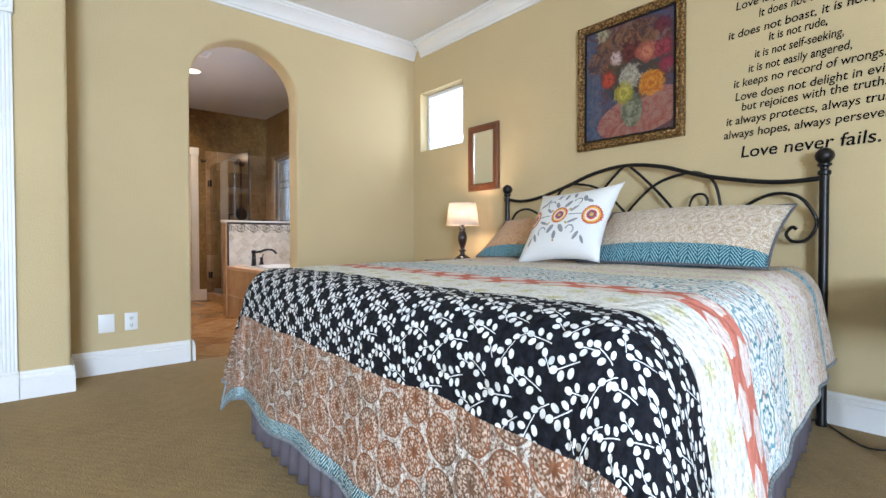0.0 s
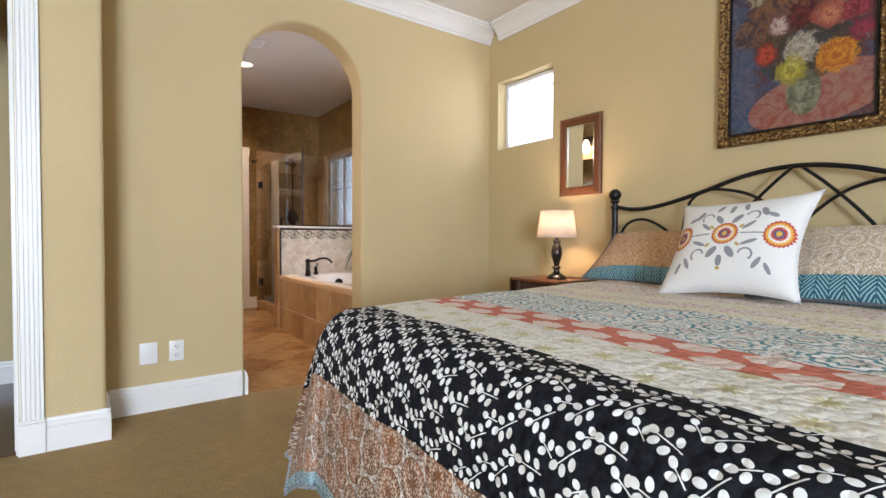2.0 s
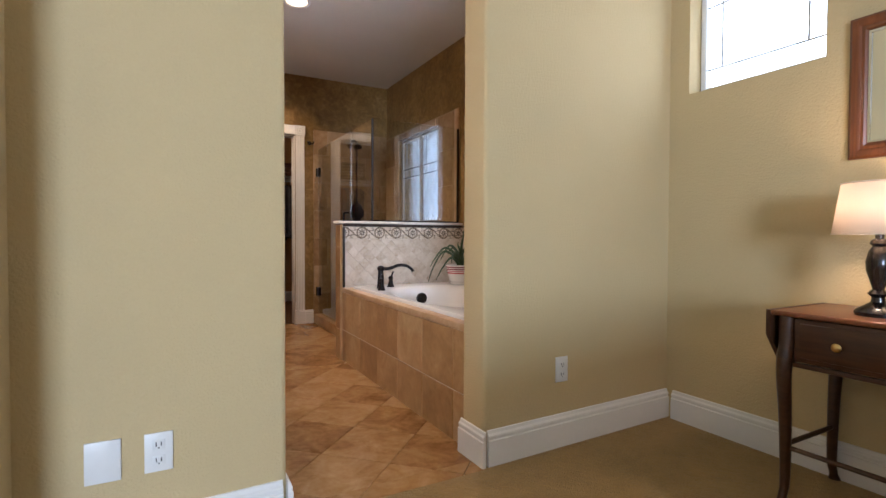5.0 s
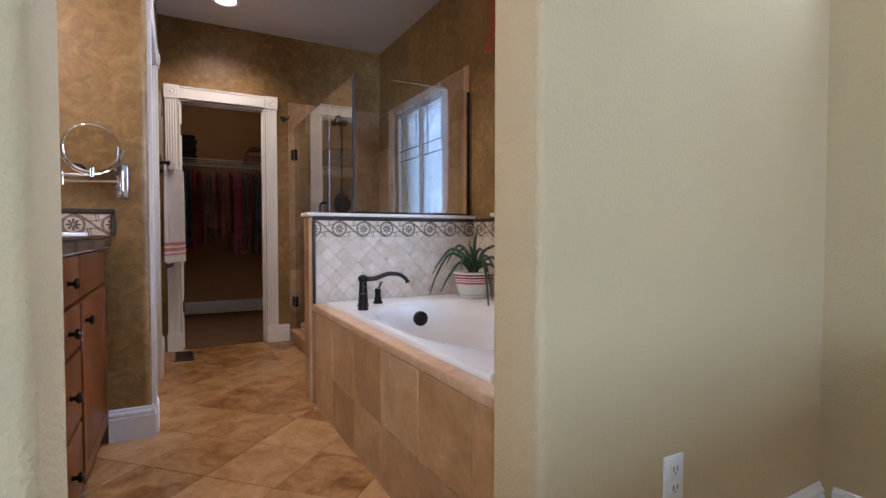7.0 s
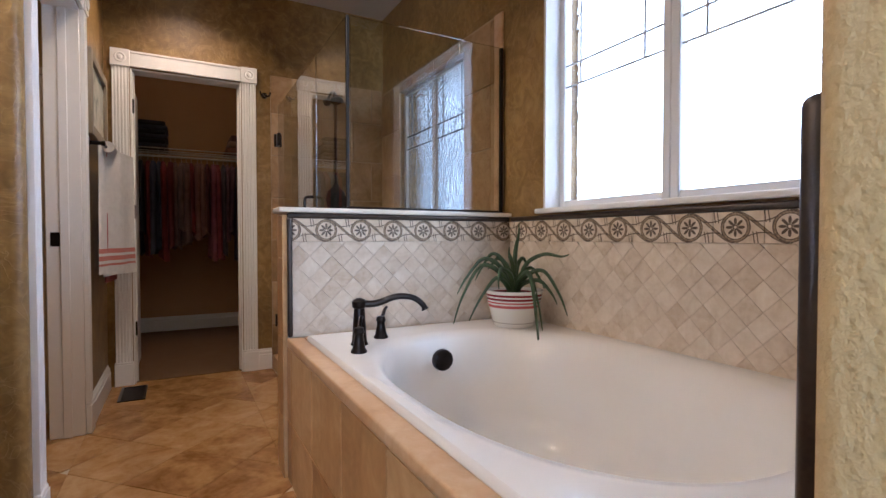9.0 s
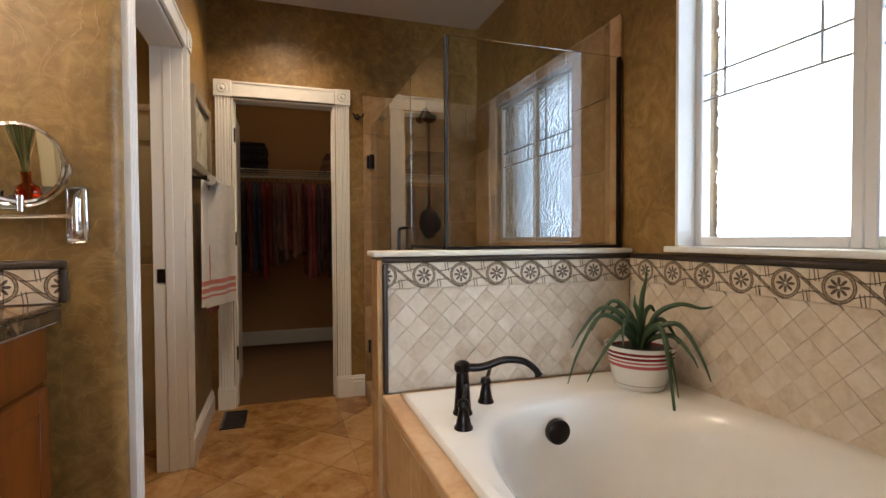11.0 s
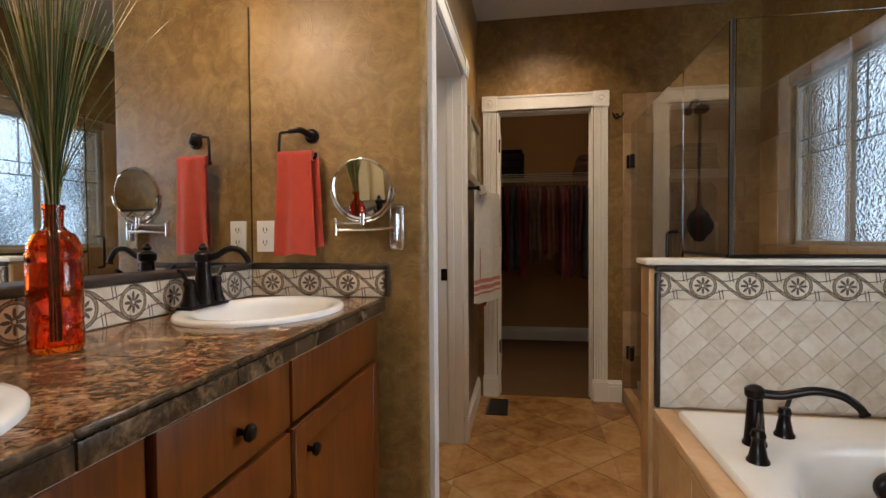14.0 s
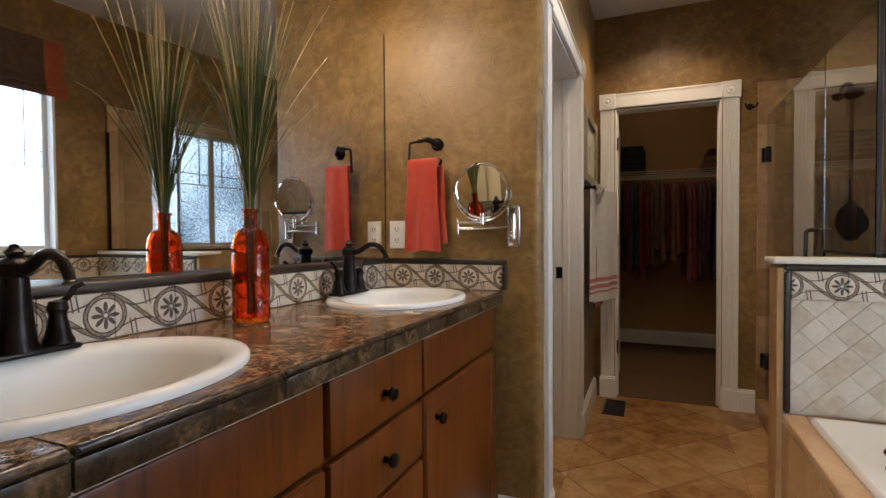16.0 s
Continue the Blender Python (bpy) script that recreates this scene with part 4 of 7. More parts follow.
def quilt_at(u, v):
    ea, eb = LEN + 0.012, HALF + 0.012
    over_a = max(0.0, u - (ea - RAD))
    over_b = max(0.0, abs(v) - (eb - RAD))
    s = 1 if v > 0 else -1
    d = (over_a ** 3.2 + over_b ** 3.2) ** (1 / 3.2)
    if d < 1e-6:
        z = TOP + 0.010 + 0.006 * noise.noise((u * 5, v * 5, 1.0)) + 0.010 * noise.noise((u * 1.6, v * 1.6, 4.0))
        return bed_at(u, v, z)
    wa, wb = over_a / math.hypot(over_a, over_b), over_b / math.hypot(over_a, over_b)
    arc = RAD * math.pi / 2
    if d < arc:
        out, down = RAD * math.sin(d / RAD), RAD * (1 - math.cos(d / RAD))
    else:
        out, down = RAD, RAD + d - arc
    hang = max(0.0, down - 0.06)
    per = (v if over_a > over_b else u + 3.0) + (s * 0.8 if over_b > 0 else 0)
    corner = min(wa, wb) * 1.414
    fold = hang * (0.020 * math.sin(per * 15 + 1.3 * math.sin(per * 5)) + 0.035 * noise.noise((per * 4, hang, 2.0)) + (0.17 if over_b > over_a else 0.07)) + corner * hang * 0.20
    out += fold
    a = min(u, ea - RAD) + wa * out
    b = s * (min(abs(v), eb - RAD) + wb * out)
    z = TOP + 0.010 - down + 0.005 * noise.noise((u * 5, v * 5, 1.0)) + 0.014 * hang * math.sin(per * 9)
    return bed_at(a, b, max(z, 0.02))


qu = [0.02 + (LEN + FALL_F - 0.02) * i / 150 for i in range(151)]
qv = [-(HALF + FALL_S) + 2 * (HALF + FALL_S) * j / 150 for j in range(151)]
quilt = thing("quilt", bed_at(LEN / 2, 0, TOP), "patchwork quilt in black leaf, medallion, coral and teal bands", "quilt")
cover = part("cover", sheet(qu, qv, quilt_at, lambda u, v: (u, v)), QUILT, quilt, "quilted patchwork cotton", angle=180)
md = cover.modifiers.new("thick", "SOLIDIFY")
md.thickness, md.offset = 0.010, -1.0
BINDING = plain("black_white_binding", (0.20, 0.22, 0.23), 0.85, 0.75, 110, 300, 0.3)
for run in ([(u, qv[0]) for u in qu[::2]], [(qu[-1], v) for v in qv[::2]], [(u, qv[-1]) for u in qu[::2]]):
    part("binding", tube([quilt_at(u, v) - Vector((0, 0, 0.002)) for u, v in run], 0.0065, 6), BINDING, quilt, "corded black and white edge")


# ---- pillows ----
def cushion(w, h, thick, m, pointed=0.10, seed=0.0, n=26):
    """A stuffed pillow; its uv runs in metres from the middle."""
    bm = bmesh.new()
    layer = bm.loops.layers.uv.new("cloth")
    sides = []
    for s in (1, -1):
        g = []
        for i in range(n + 1):
            row = []
            for j in range(n + 1):
                p, q = 2 * i / n - 1, 2 * j / n - 1
                fill = max(0.0, (1 - abs(p) ** 2.6) * (1 - abs(q) ** 2.6)) ** 0.62
                pin = 1 - pointed * (1 - abs(p * q)) * (abs(p) ** 3 + abs(q) ** 3) * 0.55
                wr = 0.06 * noise.noise((p * 2.2 + seed, q * 2.2, s)) * fill
                row.append((Vector((p * w / 2 * (1 - pointed * 0.5 * abs(p) * (1 - q * q)), q * h / 2 * (1 - pointed * 0.5 * abs(q) * (1 - p * p)), s * thick / 2 * (fill + wr))), (p * w / 2, q * h / 2)))
            g.append(row)
        sides.append(g)
    for g, s in zip(sides, (1, -1)):
        vs = [[bm.verts.new(m @ c) for c, _ in row] for row in g]
        for i in range(n):
            for j in range(n):
                ids = ((i, j), (i + 1, j), (i + 1, j + 1), (i, j + 1))
                f = bm.faces.new([vs[a][b] for a, b in (ids if s > 0 else ids[::-1])])
                for l, (a, b) in zip(f.loops, ids if s > 0 else ids[::-1]):
                    l[layer].uv = g[a][b][1]
    bmesh.ops.remove_doubles(bm, verts=bm.verts[:], dist=1e-5)
    return bm


def sham_material(name, warm):
    m = material(name, (0.7, 0.6, 0.5), 0.85, Sheen_Weight=0.15)
    u, v = uv_of(m)
    p = joined(m, u, v)
    ink, inside = medallions(m, u, v, 0.105)
    c = mixed(m, ink * 0.8, (0.74, 0.66, 0.56) if not warm else (0.66, 0.43, 0.24), (0.42, 0.27, 0.12) if not warm else (0.33, 0.135, 0.04))
    c = mixed(m, v.less(-0.14), c, mixed(m, zigzag(m, u, v, 0.088), (0.30, 0.50, 0.54), (0.015, 0.10, 0.13)))
    paint(m, c)
    puff(m, u, v, None, 0.6)
    return m


def embroidered():
    m = material("embroidered_white_cotton", (0.8, 0.8, 0.78), 0.9, Sheen_Weight=0.1)
    u, v = uv_of(m)
    p = joined(m, u, v)
    au = u.abs()
    grey = None
    for cx, cy, rx, ry, an in ((0.035, 0.085, 0.012, 0.028, -0.6), (0.035, -0.075, 0.014, 0.03, 0.6), (0.0, -0.115, 0.012, 0.026, 0.0), (0.085, 0.05, 0.008, 0.030, -0.9), (0.10, -0.03, 0.008, 0.034, -1.2),
                               (0.13, 0.12, 0.012, 0.028, 0.5), (0.165, 0.10, 0.010, 0.024, 1.2), (0.14, -0.12, 0.010, 0.030, -0.5), (0.18, -0.14, 0.009, 0.026, 0.4), (0.05, 0.16, 0.010, 0.026, 0.3), (0.0, 0.15, 0.010, 0.03, 0.0)):
        o = oval(au, v, cx, cy, rx, ry, an)
        grey = o if grey is None else grey.top(o)
    for cx, cy, rr in ((0.095, -0.085, 0.026), (0.09, 0.10, 0.024), (0.19, 0.04, 0.02)):
        x, y = au - cx, v - cy
        r = (x * x + y * y).sqrt()
        grey = grey.top((r - rr).abs().less(0.004) * (x * 0.6 + y).more(-0.012))
    grey = grey.top((v - 0.012).abs().less(0.003) * au.more(0.06) * au.less(0.17))
    c = mixed(m, grey * 0.85, ramp(m, fuzz(m, p, 140, 2), (0.3, (0.74, 0.72, 0.68)), (0.7, (0.80, 0.79, 0.76))), (0.17, 0.17, 0.19))
    gold = oval(au, v, 0.058, 0.045, 0.012, 0.006, 0.8).top(oval(au, v, 0.058, -0.040, 0.012, 0.006, -0.8)).top(oval(au, v, 0.0, -0.15, 0.008, 0.008))
    c = mixed(m, gold, c, (0.50, 0.33, 0.06))
    for cx, s in ((0.0, 1.0), (0.205, 1.15)):
        x, y = au - cx, v - 0.012
        r = (x * x + y * y).sqrt() / s
        an = y.op("ARCTAN2", x)
        saw = ((an * 11).cos().abs() * 0.006)
        for rad, col in ((0.046, (0.52, 0.07, 0.03)), (0.038, (0.75, 0.42, 0.06)), (0.029, (0.78, 0.76, 0.72)), (0.022, (0.50, 0.06, 0.03)), (0.013, (0.05, 0.08, 0.20)), (0.006, (0.7, 0.4, 0.05))):
            c = mixed(m, (r - saw).less(rad), c, col)
    paint(m, c)
    relief(m, grey + fuzz(m, p, 500, 2) * 0.3 + fuzz(m, p, 6, 3) * 3, 0.35, 0.003)
    return m


def leaning(a, b, lean, turn=0.0, roll=0.0):
    """A pillow's pose: its foot at a, b on the quilt, leaning back to the headboard."""
    return Matrix.Translation(bed_at(a, b, TOP - 0.014)) @ pose(0, 0, 0, 0, 0, -90 + turn) @ pose(0, 0, 0, lean, 0, 0) @ pose(0, 0, 0, 0, 0, roll)


PIPING = plain("black_white_piping", (0.12, 0.12, 0.13), 0.8, 0.6, 160, 300, 0.2)


def pillow(name, w, h, thick, m, mat, label, seed, pipe=True):
    t = thing(name, m.translation, label, "pillow")
    lift = m @ Matrix.Translation((0, h / 2, thick * 0.22))
    part("cushion", cushion(w, h, thick, lift, 0.10 if pipe else 0.30, seed), mat, t, angle=180)
    if pipe:
        pts = []
        n = 10
        ring = [(-1 + 2 * i / n, -1) for i in range(n)] + [(1, -1 + 2 * i / n) for i in range(n)] + [(1 - 2 * i / n, 1) for i in range(n)] + [(-1, 1 - 2 * i / n) for i in range(n + 1)]
        for p, q in ring:
            pts.append(lift @ Vector((p * w / 2 * (1 - 0.05 * abs(p) * (1 - q * q)), q * h / 2 * (1 - 0.05 * abs(q) * (1 - p * p)), 0)))
        part("piping", tube(pts, 0.006, 6), PIPING, t, "black and white corded edge")
    return t


pillow("pillow_sham", 0.90, 0.44, 0.17, leaning(0.44, -0.39, 38), sham_material("ivory_medallion_cotton", False), "medallion print pillow sham with teal zigzag border, against the headboard", 1.0)
pillow("pillow_sham", 0.86, 0.40, 0.17, leaning(0.36, 0.53, 40), sham_material("gold_medallion_cotton", True), "golden medallion pillow sham with teal zigzag border, beside the lamp", 5.0)
pillow("throw_pillow", 0.55, 0.48, 0.17, leaning(0.63, 0.10, 58, -4, 4), embroidered(), "white square throw pillow embroidered with red and grey flowers", 9.0, False)


# ---- nightstands and lamp ----
def cabriole(x, y, out, h):
    """A curved leg with a pad foot."""
    s = smooth_line([(x, y, h), (x - 0.004 * out, y, h - 0.10), (x - 0.018 * out, y, h - 0.20), (x - 0.004 * out, y, h - 0.36), (x + 0.004 * out, y, 0.09), (x - 0.010 * out, y, 0.03), (x - 0.020 * out, y, 0.0)], 5)
    n = len(s)
    rs = [0.024 if i < n * 0.2 else 0.027 - 0.013 * min(1, (i / n - 0.2) / 0.55) if i < n * 0.85 else 0.014 + 0.010 * (i / n - 0.85) / 0.15 for i in range(n)]
    return tube(s, rs, 10)


def nightstand(at, label):
    x, y = at
    t = thing("nightstand", (x, y, 0), label, "nightstand")
    fx, bx = x - 0.19, x + 0.19
    part("tabletop", block((fx - 0.02, y - 0.20, 0.672), (bx + 0.01, y + 0.205, 0.690), 0.006, 3), CHERRY, t)
    for s in (1, -1):
        yy = y + s * 0.213
        leaf = [(fx - 0.018, 0.690), (bx + 0.008, 0.690), (bx + 0.008, 0.60), (bx - 0.05, 0.50), (fx + 0.06, 0.50), (fx - 0.018, 0.60)]
        part("drop_leaf", prism(leaf, yy - 0.007, yy + 0.007, "y"), DARK_WOOD, t)
        part("side_panel", block((fx + 0.03, y + s * 0.165, 0.50), (bx - 0.03, y + s * 0.178, 0.671)), DARK_WOOD, t)
        for xx, out in ((fx + 0.015, 1), (bx - 0.02, -1)):
            part("leg", cabriole(xx, y + s * 0.165, out, 0.671), DARK_WOOD, t)
        part("stretcher", tube([(fx + 0.02, y + s * 0.165, 0.21), (bx - 0.02, y + s * 0.165, 0.21)], 0.009, 8), DARK_WOOD, t)
    part("back_panel", block((bx - 0.03, y - 0.15, 0.50), (bx - 0.015, y + 0.15, 0.671)), DARK_WOOD, t)
    part("apron", block((fx + 0.004, y - 0.142, 0.495), (fx + 0.02, y + 0.142, 0.512), 0.003), DARK_WOOD, t)
    part("stretcher", tube([(fx + 0.02, y - 0.165, 0.20), (fx + 0.02, y + 0.165, 0.20)], 0.009, 8), DARK_WOOD, t)
    dr = part("drawer", merge(block((fx + 0.002, y - 0.138, 0.515), (fx + 0.03, y + 0.138, 0.668), 0.006, 2), block((fx - 0.004, y - 0.120, 0.532), (fx + 0.004, y + 0.120, 0.652), 0.004, 2)), DARK_WOOD, t)
    part("knob", lathe([(0.006, 0), (0.005, 0.010), (0.013, 0.016), (0.015, 0.022), (0.010, 0.028), (0, 0.030)], (fx - 0.004, y, 0.592), 14, pose(0, 0, 0, 0, -90)), BRASS, dr, "aged brass knob")
    return t


nightstand((2.733, 3.285), "dark wood drop-leaf nightstand with brass drawer knob, under the lamp")
nightstand((2.733, 0.50), "dark wood drop-leaf nightstand on the far side of the bed")

LX, LY, LZ = 2.695, 3.243, 0.690
SHADE = material("linen_lampshade", (0.80, 0.72, 0.60), 0.9, Transmission_Weight=0.0)
st = SHADE.node_tree
tr = st.nodes.new("ShaderNodeBsdfTranslucent")
tr.inputs["Color"].default_value = (0.88, 0.80, 0.72, 1)
mx = st.nodes.new("ShaderNodeMixShader")
mx.inputs[0].default_value = 0.55
st.links.new(bsdf(SHADE).outputs[0], mx.inputs[1])
st.links.new(tr.outputs[0], mx.inputs[2])
st.links.new(mx.outputs[0], st.nodes["Material Output"].inputs["Surface"])
lampt = thing("table_lamp", (LX, LY, LZ), "lit table lamp with black turned base and linen shade", "lamp")
part("base", lathe([(0, 0), (0.062, 0), (0.064, 0.012), (0.058, 0.020), (0.036, 0.034), (0.020, 0.046), (0.018, 0.062), (0.030, 0.074), (0.016, 0.088), (0.022, 0.110), (0.034, 0.150), (0.036, 0.180), (0.028, 0.215), (0.018, 0.232), (0.026, 0.240), (0.022, 0.252), (0.012, 0.258), (0.012, 0.278), (0, 0.278)], (LX, LY, LZ), 24), plain("glossy_black_wood", (0.015, 0.010, 0.008), 0.15, 0.3), lampt, "glossy black turned base")
part("socket", lathe([(0.010, 0.275), (0.012, 0.30), (0.012, 0.33), (0, 0.33)], (LX, LY, LZ), 12), BRASS, lampt)
shd = bmesh.new()
for (r0, z0), (r1, z1) in (((0.128, 0.272), (0.104, 0.442)),):
    for rr0, rr1 in ((r0, r1),):
        ra = [shd.verts.new((LX + rr0 * math.cos(a * math.pi / 24), LY + rr0 * math.sin(a * math.pi / 24), LZ + z0)) for a in range(48)]
        rb = [shd.verts.new((LX + rr1 * math.cos(a * math.pi / 24), LY + rr1 * math.sin(a * math.pi / 24), LZ + z1)) for a in range(48)]
        for i in range(48):
            shd.faces.new((ra[i], ra[(i + 1) % 48], rb[(i + 1) % 48], rb[i]))
sh = part("shade", shd, SHADE, lampt, "linen drum shade")
md = sh.modifiers.new("thick", "SOLIDIFY")
md.thickness = 0.0015
for z, r in ((0.272, 0.128), (0.442, 0.104)):
    part("shade_ring", tube([(LX + r * math.cos(a * math.pi / 16), LY + r * math.sin(a * math.pi / 16), LZ + z) for a in range(33)], 0.0025, 6), SHADE, lampt)
lamp("table_lamp_bulb", "POINT", pose(LX, LY, LZ + 0.365), 9.0, (1.0, 0.75, 0.50), (0.045,))
cord = single("lamp_cord", tube(smooth_line([(LX + 0.06, LY - 0.03, LZ + 0.008), (LX + 0.11, LY - 0.06, LZ + 0.005), (LX + 0.16, LY - 0.10, LZ + 0.005), (2.925, LY - 0.14, LZ + 0.003)], 5), 0.0025, 6), BLACK_IRON, "black lamp cord lying on the nightstand", "cord")
single("floor_cable", tube(smooth_line([(2.90, 0.98, 0.006), (2.75, 0.86, 0.006), (2.66, 0.78, 0.02), (2.78, 0.70, 0.006), (2.86, 0.60, 0.006), (2.70, 0.52, 0.006)], 6), 0.004, 6), BLACK_IRON, "black cable lying on the carpet", "cable")


# ---- pictures ----
def framed(name, x, y0, y1, z0, z1, w, mat, canvas, label, category, canvas_name, deep=0.03, inner=None):
    t = thing(name, (x, (y0 + y1) / 2, z0), label, category)
    prof = [(0, 0), (deep * 0.7, 0), (deep, w * 0.18), (deep * 0.85, w * 0.45), (deep * 0.6, w * 0.62), (deep * 0.7, w * 0.82), (deep * 0.4, w), (0, w)]
    bm = bmesh.new()
    rings = []
    for cy, cz, sy, sz in ((y0, z0, 1, 1), (y1, z0, -1, 1), (y1, z1, -1, -1), (y0, z1, 1, -1)):
        rings.append([bm.verts.new((x - d, cy + sy * o, cz + sz * o)) for d, o in prof])
    for i in range(4):
        a, b = rings[i], rings[(i + 1) % 4]
        for k in range(len(prof)):
            j = (k + 1) % len(prof)
            bm.faces.new((a[k], b[k], b[j], a[j]))
    bmesh.ops.recalc_face_normals(bm, faces=bm.faces[:])
    part("frame", bm, mat, t, angle=30)
    if inner:
        part("liner", merge(*[block((x - deep * 0.6, a, c), (x - 0.004, b, d)) for a, b, c, d in ((y0 + w, y0 + w + 0.008, z0 + w, z1 - w), (y1 - w - 0.008, y1 - w, z0 + w, z1 - w), (y0 + w + 0.008, y1 - w - 0.008, z0 + w, z0 + w + 0.008), (y0 + w + 0.008, y1 - w - 0.008, z1 - w - 0.008, z1 - w))]), inner, t)
    part(canvas_name, block((x - 0.010, y0 + w - 0.004, z0 + w - 0.004), (x - 0.004, y1 - w + 0.004, z1 - w + 0.004)), canvas, t)
    return t


def gilded():
    m = material("antique_gilt", (0.3, 0.17, 0.05), 0.38, 0.55)
    p = place(m)
    c = cells(m, p, 75)
    paint(m, ramp(m, c * 0.8 + fuzz(m, p, 40, 3) * 0.3, (0.2, (0.48, 0.29, 0.085)), (0.7, (0.10, 0.045, 0.014))))
    relief(m, c * -1, 0.9, 0.008)
    return m


def bouquet():
    m = material("oil_painting", (0.2, 0.1, 0.1), 0.35)
    x, y, z = split(m, place(m))
    u, v = (y * -1 + 2.345) / 0.70, (z - 1.43) / 0.805
    p = joined(m, u, v)
    n = fuzz(m, p, 3.5, 5, 0.6, 1.5)
    n2 = fuzz(m, p, 9, 5, 0.65, 2.5)
    n3 = fuzz(m, p, 24, 4, 0.65, 2.0)
    c = ramp(m, n * 0.6 + n2 * 0.4, (0.25, (0.012, 0.022, 0.05)), (0.42, (0.05, 0.075, 0.13)), (0.52, (0.075, 0.02, 0.022)), (0.62, (0.17, 0.12, 0.10)), (0.78, (0.22, 0.05, 0.02)))
    c = mixed(m, oval(u, v, 0.13, 0.45, 0.11, 0.46, 0.1) * 0.7, c, mixed(m, n2.step(0.35, 0.65), (0.02, 0.05, 0.10), (0.11, 0.12, 0.16)))
    c = mixed(m, oval(u, v, 0.62, 0.22, 0.42, 0.16, 0.15) * 0.8, c, mixed(m, n2.step(0.35, 0.6), (0.28, 0.055, 0.02), (0.33, 0.16, 0.12)))
    c = mixed(m, oval(u, v, 0.45, 0.75, 0.36, 0.14, 0.25) * 0.75, c, mixed(m, n2.step(0.4, 0.6), (0.04, 0.012, 0.012), (0.20, 0.09, 0.03)))
    c = mixed(m, oval(u, v, 0.54, 0.26, 0.10, 0.13) * 0.8, c, mixed(m, n2.step(0.4, 0.6), (0.05, 0.10, 0.06), (0.22, 0.24, 0.15)))
    c = mixed(m, oval(u, v, 0.56, 0.52, 0.30, 0.20) * 0.55, c, (0.018, 0.03, 0.012))
    for fx, fy, fr, a, b in ((0.40, 0.68, 0.062, (0.55, 0.42, 0.36), (0.25, 0.14, 0.13)), (0.52, 0.70, 0.085, (0.16, 0.018, 0.02), (0.045, 0.005, 0.01)), (0.68, 0.66, 0.085, (0.55, 0.20, 0.10), (0.27, 0.06, 0.04)), (0.82, 0.66, 0.075, (0.35, 0.04, 0.06), (0.14, 0.012, 0.02)),
                           (0.32, 0.53, 0.07, (0.50, 0.065, 0.02), (0.20, 0.015, 0.01)), (0.52, 0.51, 0.10, (0.48, 0.44, 0.33), (0.22, 0.18, 0.14)), (0.47, 0.40, 0.085, (0.52, 0.44, 0.06), (0.25, 0.20, 0.02)), (0.72, 0.43, 0.105, (0.62, 0.26, 0.015), (0.36, 0.09, 0.005)),
                           (0.82, 0.82, 0.07, (0.15, 0.012, 0.03), (0.05, 0.005, 0.012)), (0.26, 0.89, 0.06, (0.42, 0.38, 0.22), (0.15, 0.12, 0.07)), (0.85, 0.53, 0.06, (0.28, 0.02, 0.05), (0.10, 0.008, 0.02))):
        dx, dy = u - fx, v - fy
        r = (dx * dx + dy * dy * 1.3).sqrt() + (n2 - 0.5) * 0.17 + (n3 - 0.5) * 0.06
        pet = ((r * 95.0) + n3 * 9).sin()
        c = mixed(m, r.step(fr + 0.02, fr - 0.015) * 0.88, c, mixed(m, (pet * 0.14 + n3 * 0.6 + n2 * 0.4).step(0.34, 0.72), b, a))
    c = mixed(m, (n3 * 0.6 + n2 * 0.4).step(0.56, 0.72) * 0.45, c, mixed(m, n.step(0.4, 0.6), (0.10, 0.12, 0.16), (0.20, 0.06, 0.03)))
    sig = ((v - 0.055).abs()).less(0.008) * u.more(0.07) * u.less(0.25) * fuzz(m, joined(m, u * 6, v), 14, 2).more(0.5)
    paint(m, mixed(m, sig, c, (0.35, 0.33, 0.3)))
    relief(m, n2 + fuzz(m, p, 60, 4, 0.6, 2) * 0.6, 0.5, 0.004)
    return m


framed("painting", BED_E, 1.645, 2.345, 1.43, 2.238, 0.052, gilded(), bouquet(), "flower still life oil painting in a carved gilt frame", "painting", "canvas", 0.035, BLACK_IRON)
framed("wall_mirror", BED_E, 3.084, 3.431, 1.249, 1.782, 0.058, CHERRY, MIRROR, "rectangular wall mirror in a polished cherry frame", "mirror", "mirror_glass", 0.026, CHROME)

# ---- lettering on the headboard wall ----
LETTER = plain("black_vinyl_letters", (0.008, 0.007, 0.007), 0.9, 0.1, Specular_IOR_Level=0.1)
quote = thing("wall_lettering", (BED_E - 0.002, 1.1, 1.26), "black vinyl script quotation lettered on the wall above the bed", "wall lettering")
LINES = (("Love is patient, love is kind.", 1.390, 2.035, 0.60), ("It does not envy,", 1.285, 1.968, 0.30), ("it does not boast, it is not proud.", 1.425, 1.893, 0.72), ("It is not rude,", 1.240, 1.836, 0.235),
         ("it is not self-seeking,", 1.302, 1.768, 0.358), ("it is not easily angered,", 1.330, 1.701, 0.415), ("it keeps no record of wrongs.", 1.398, 1.637, 0.60), ("Love does not delight in evil", 1.390, 1.568, 0.60),
         ("but rejoices with the truth.", 1.360, 1.513, 0.565), ("it always protects, always trusts,", 1.432, 1.447, 0.70), ("always hopes, always perseveres.", 1.444, 1.378, 0.72), ("Love never fails.", 1.360, 1.272, 0.548))


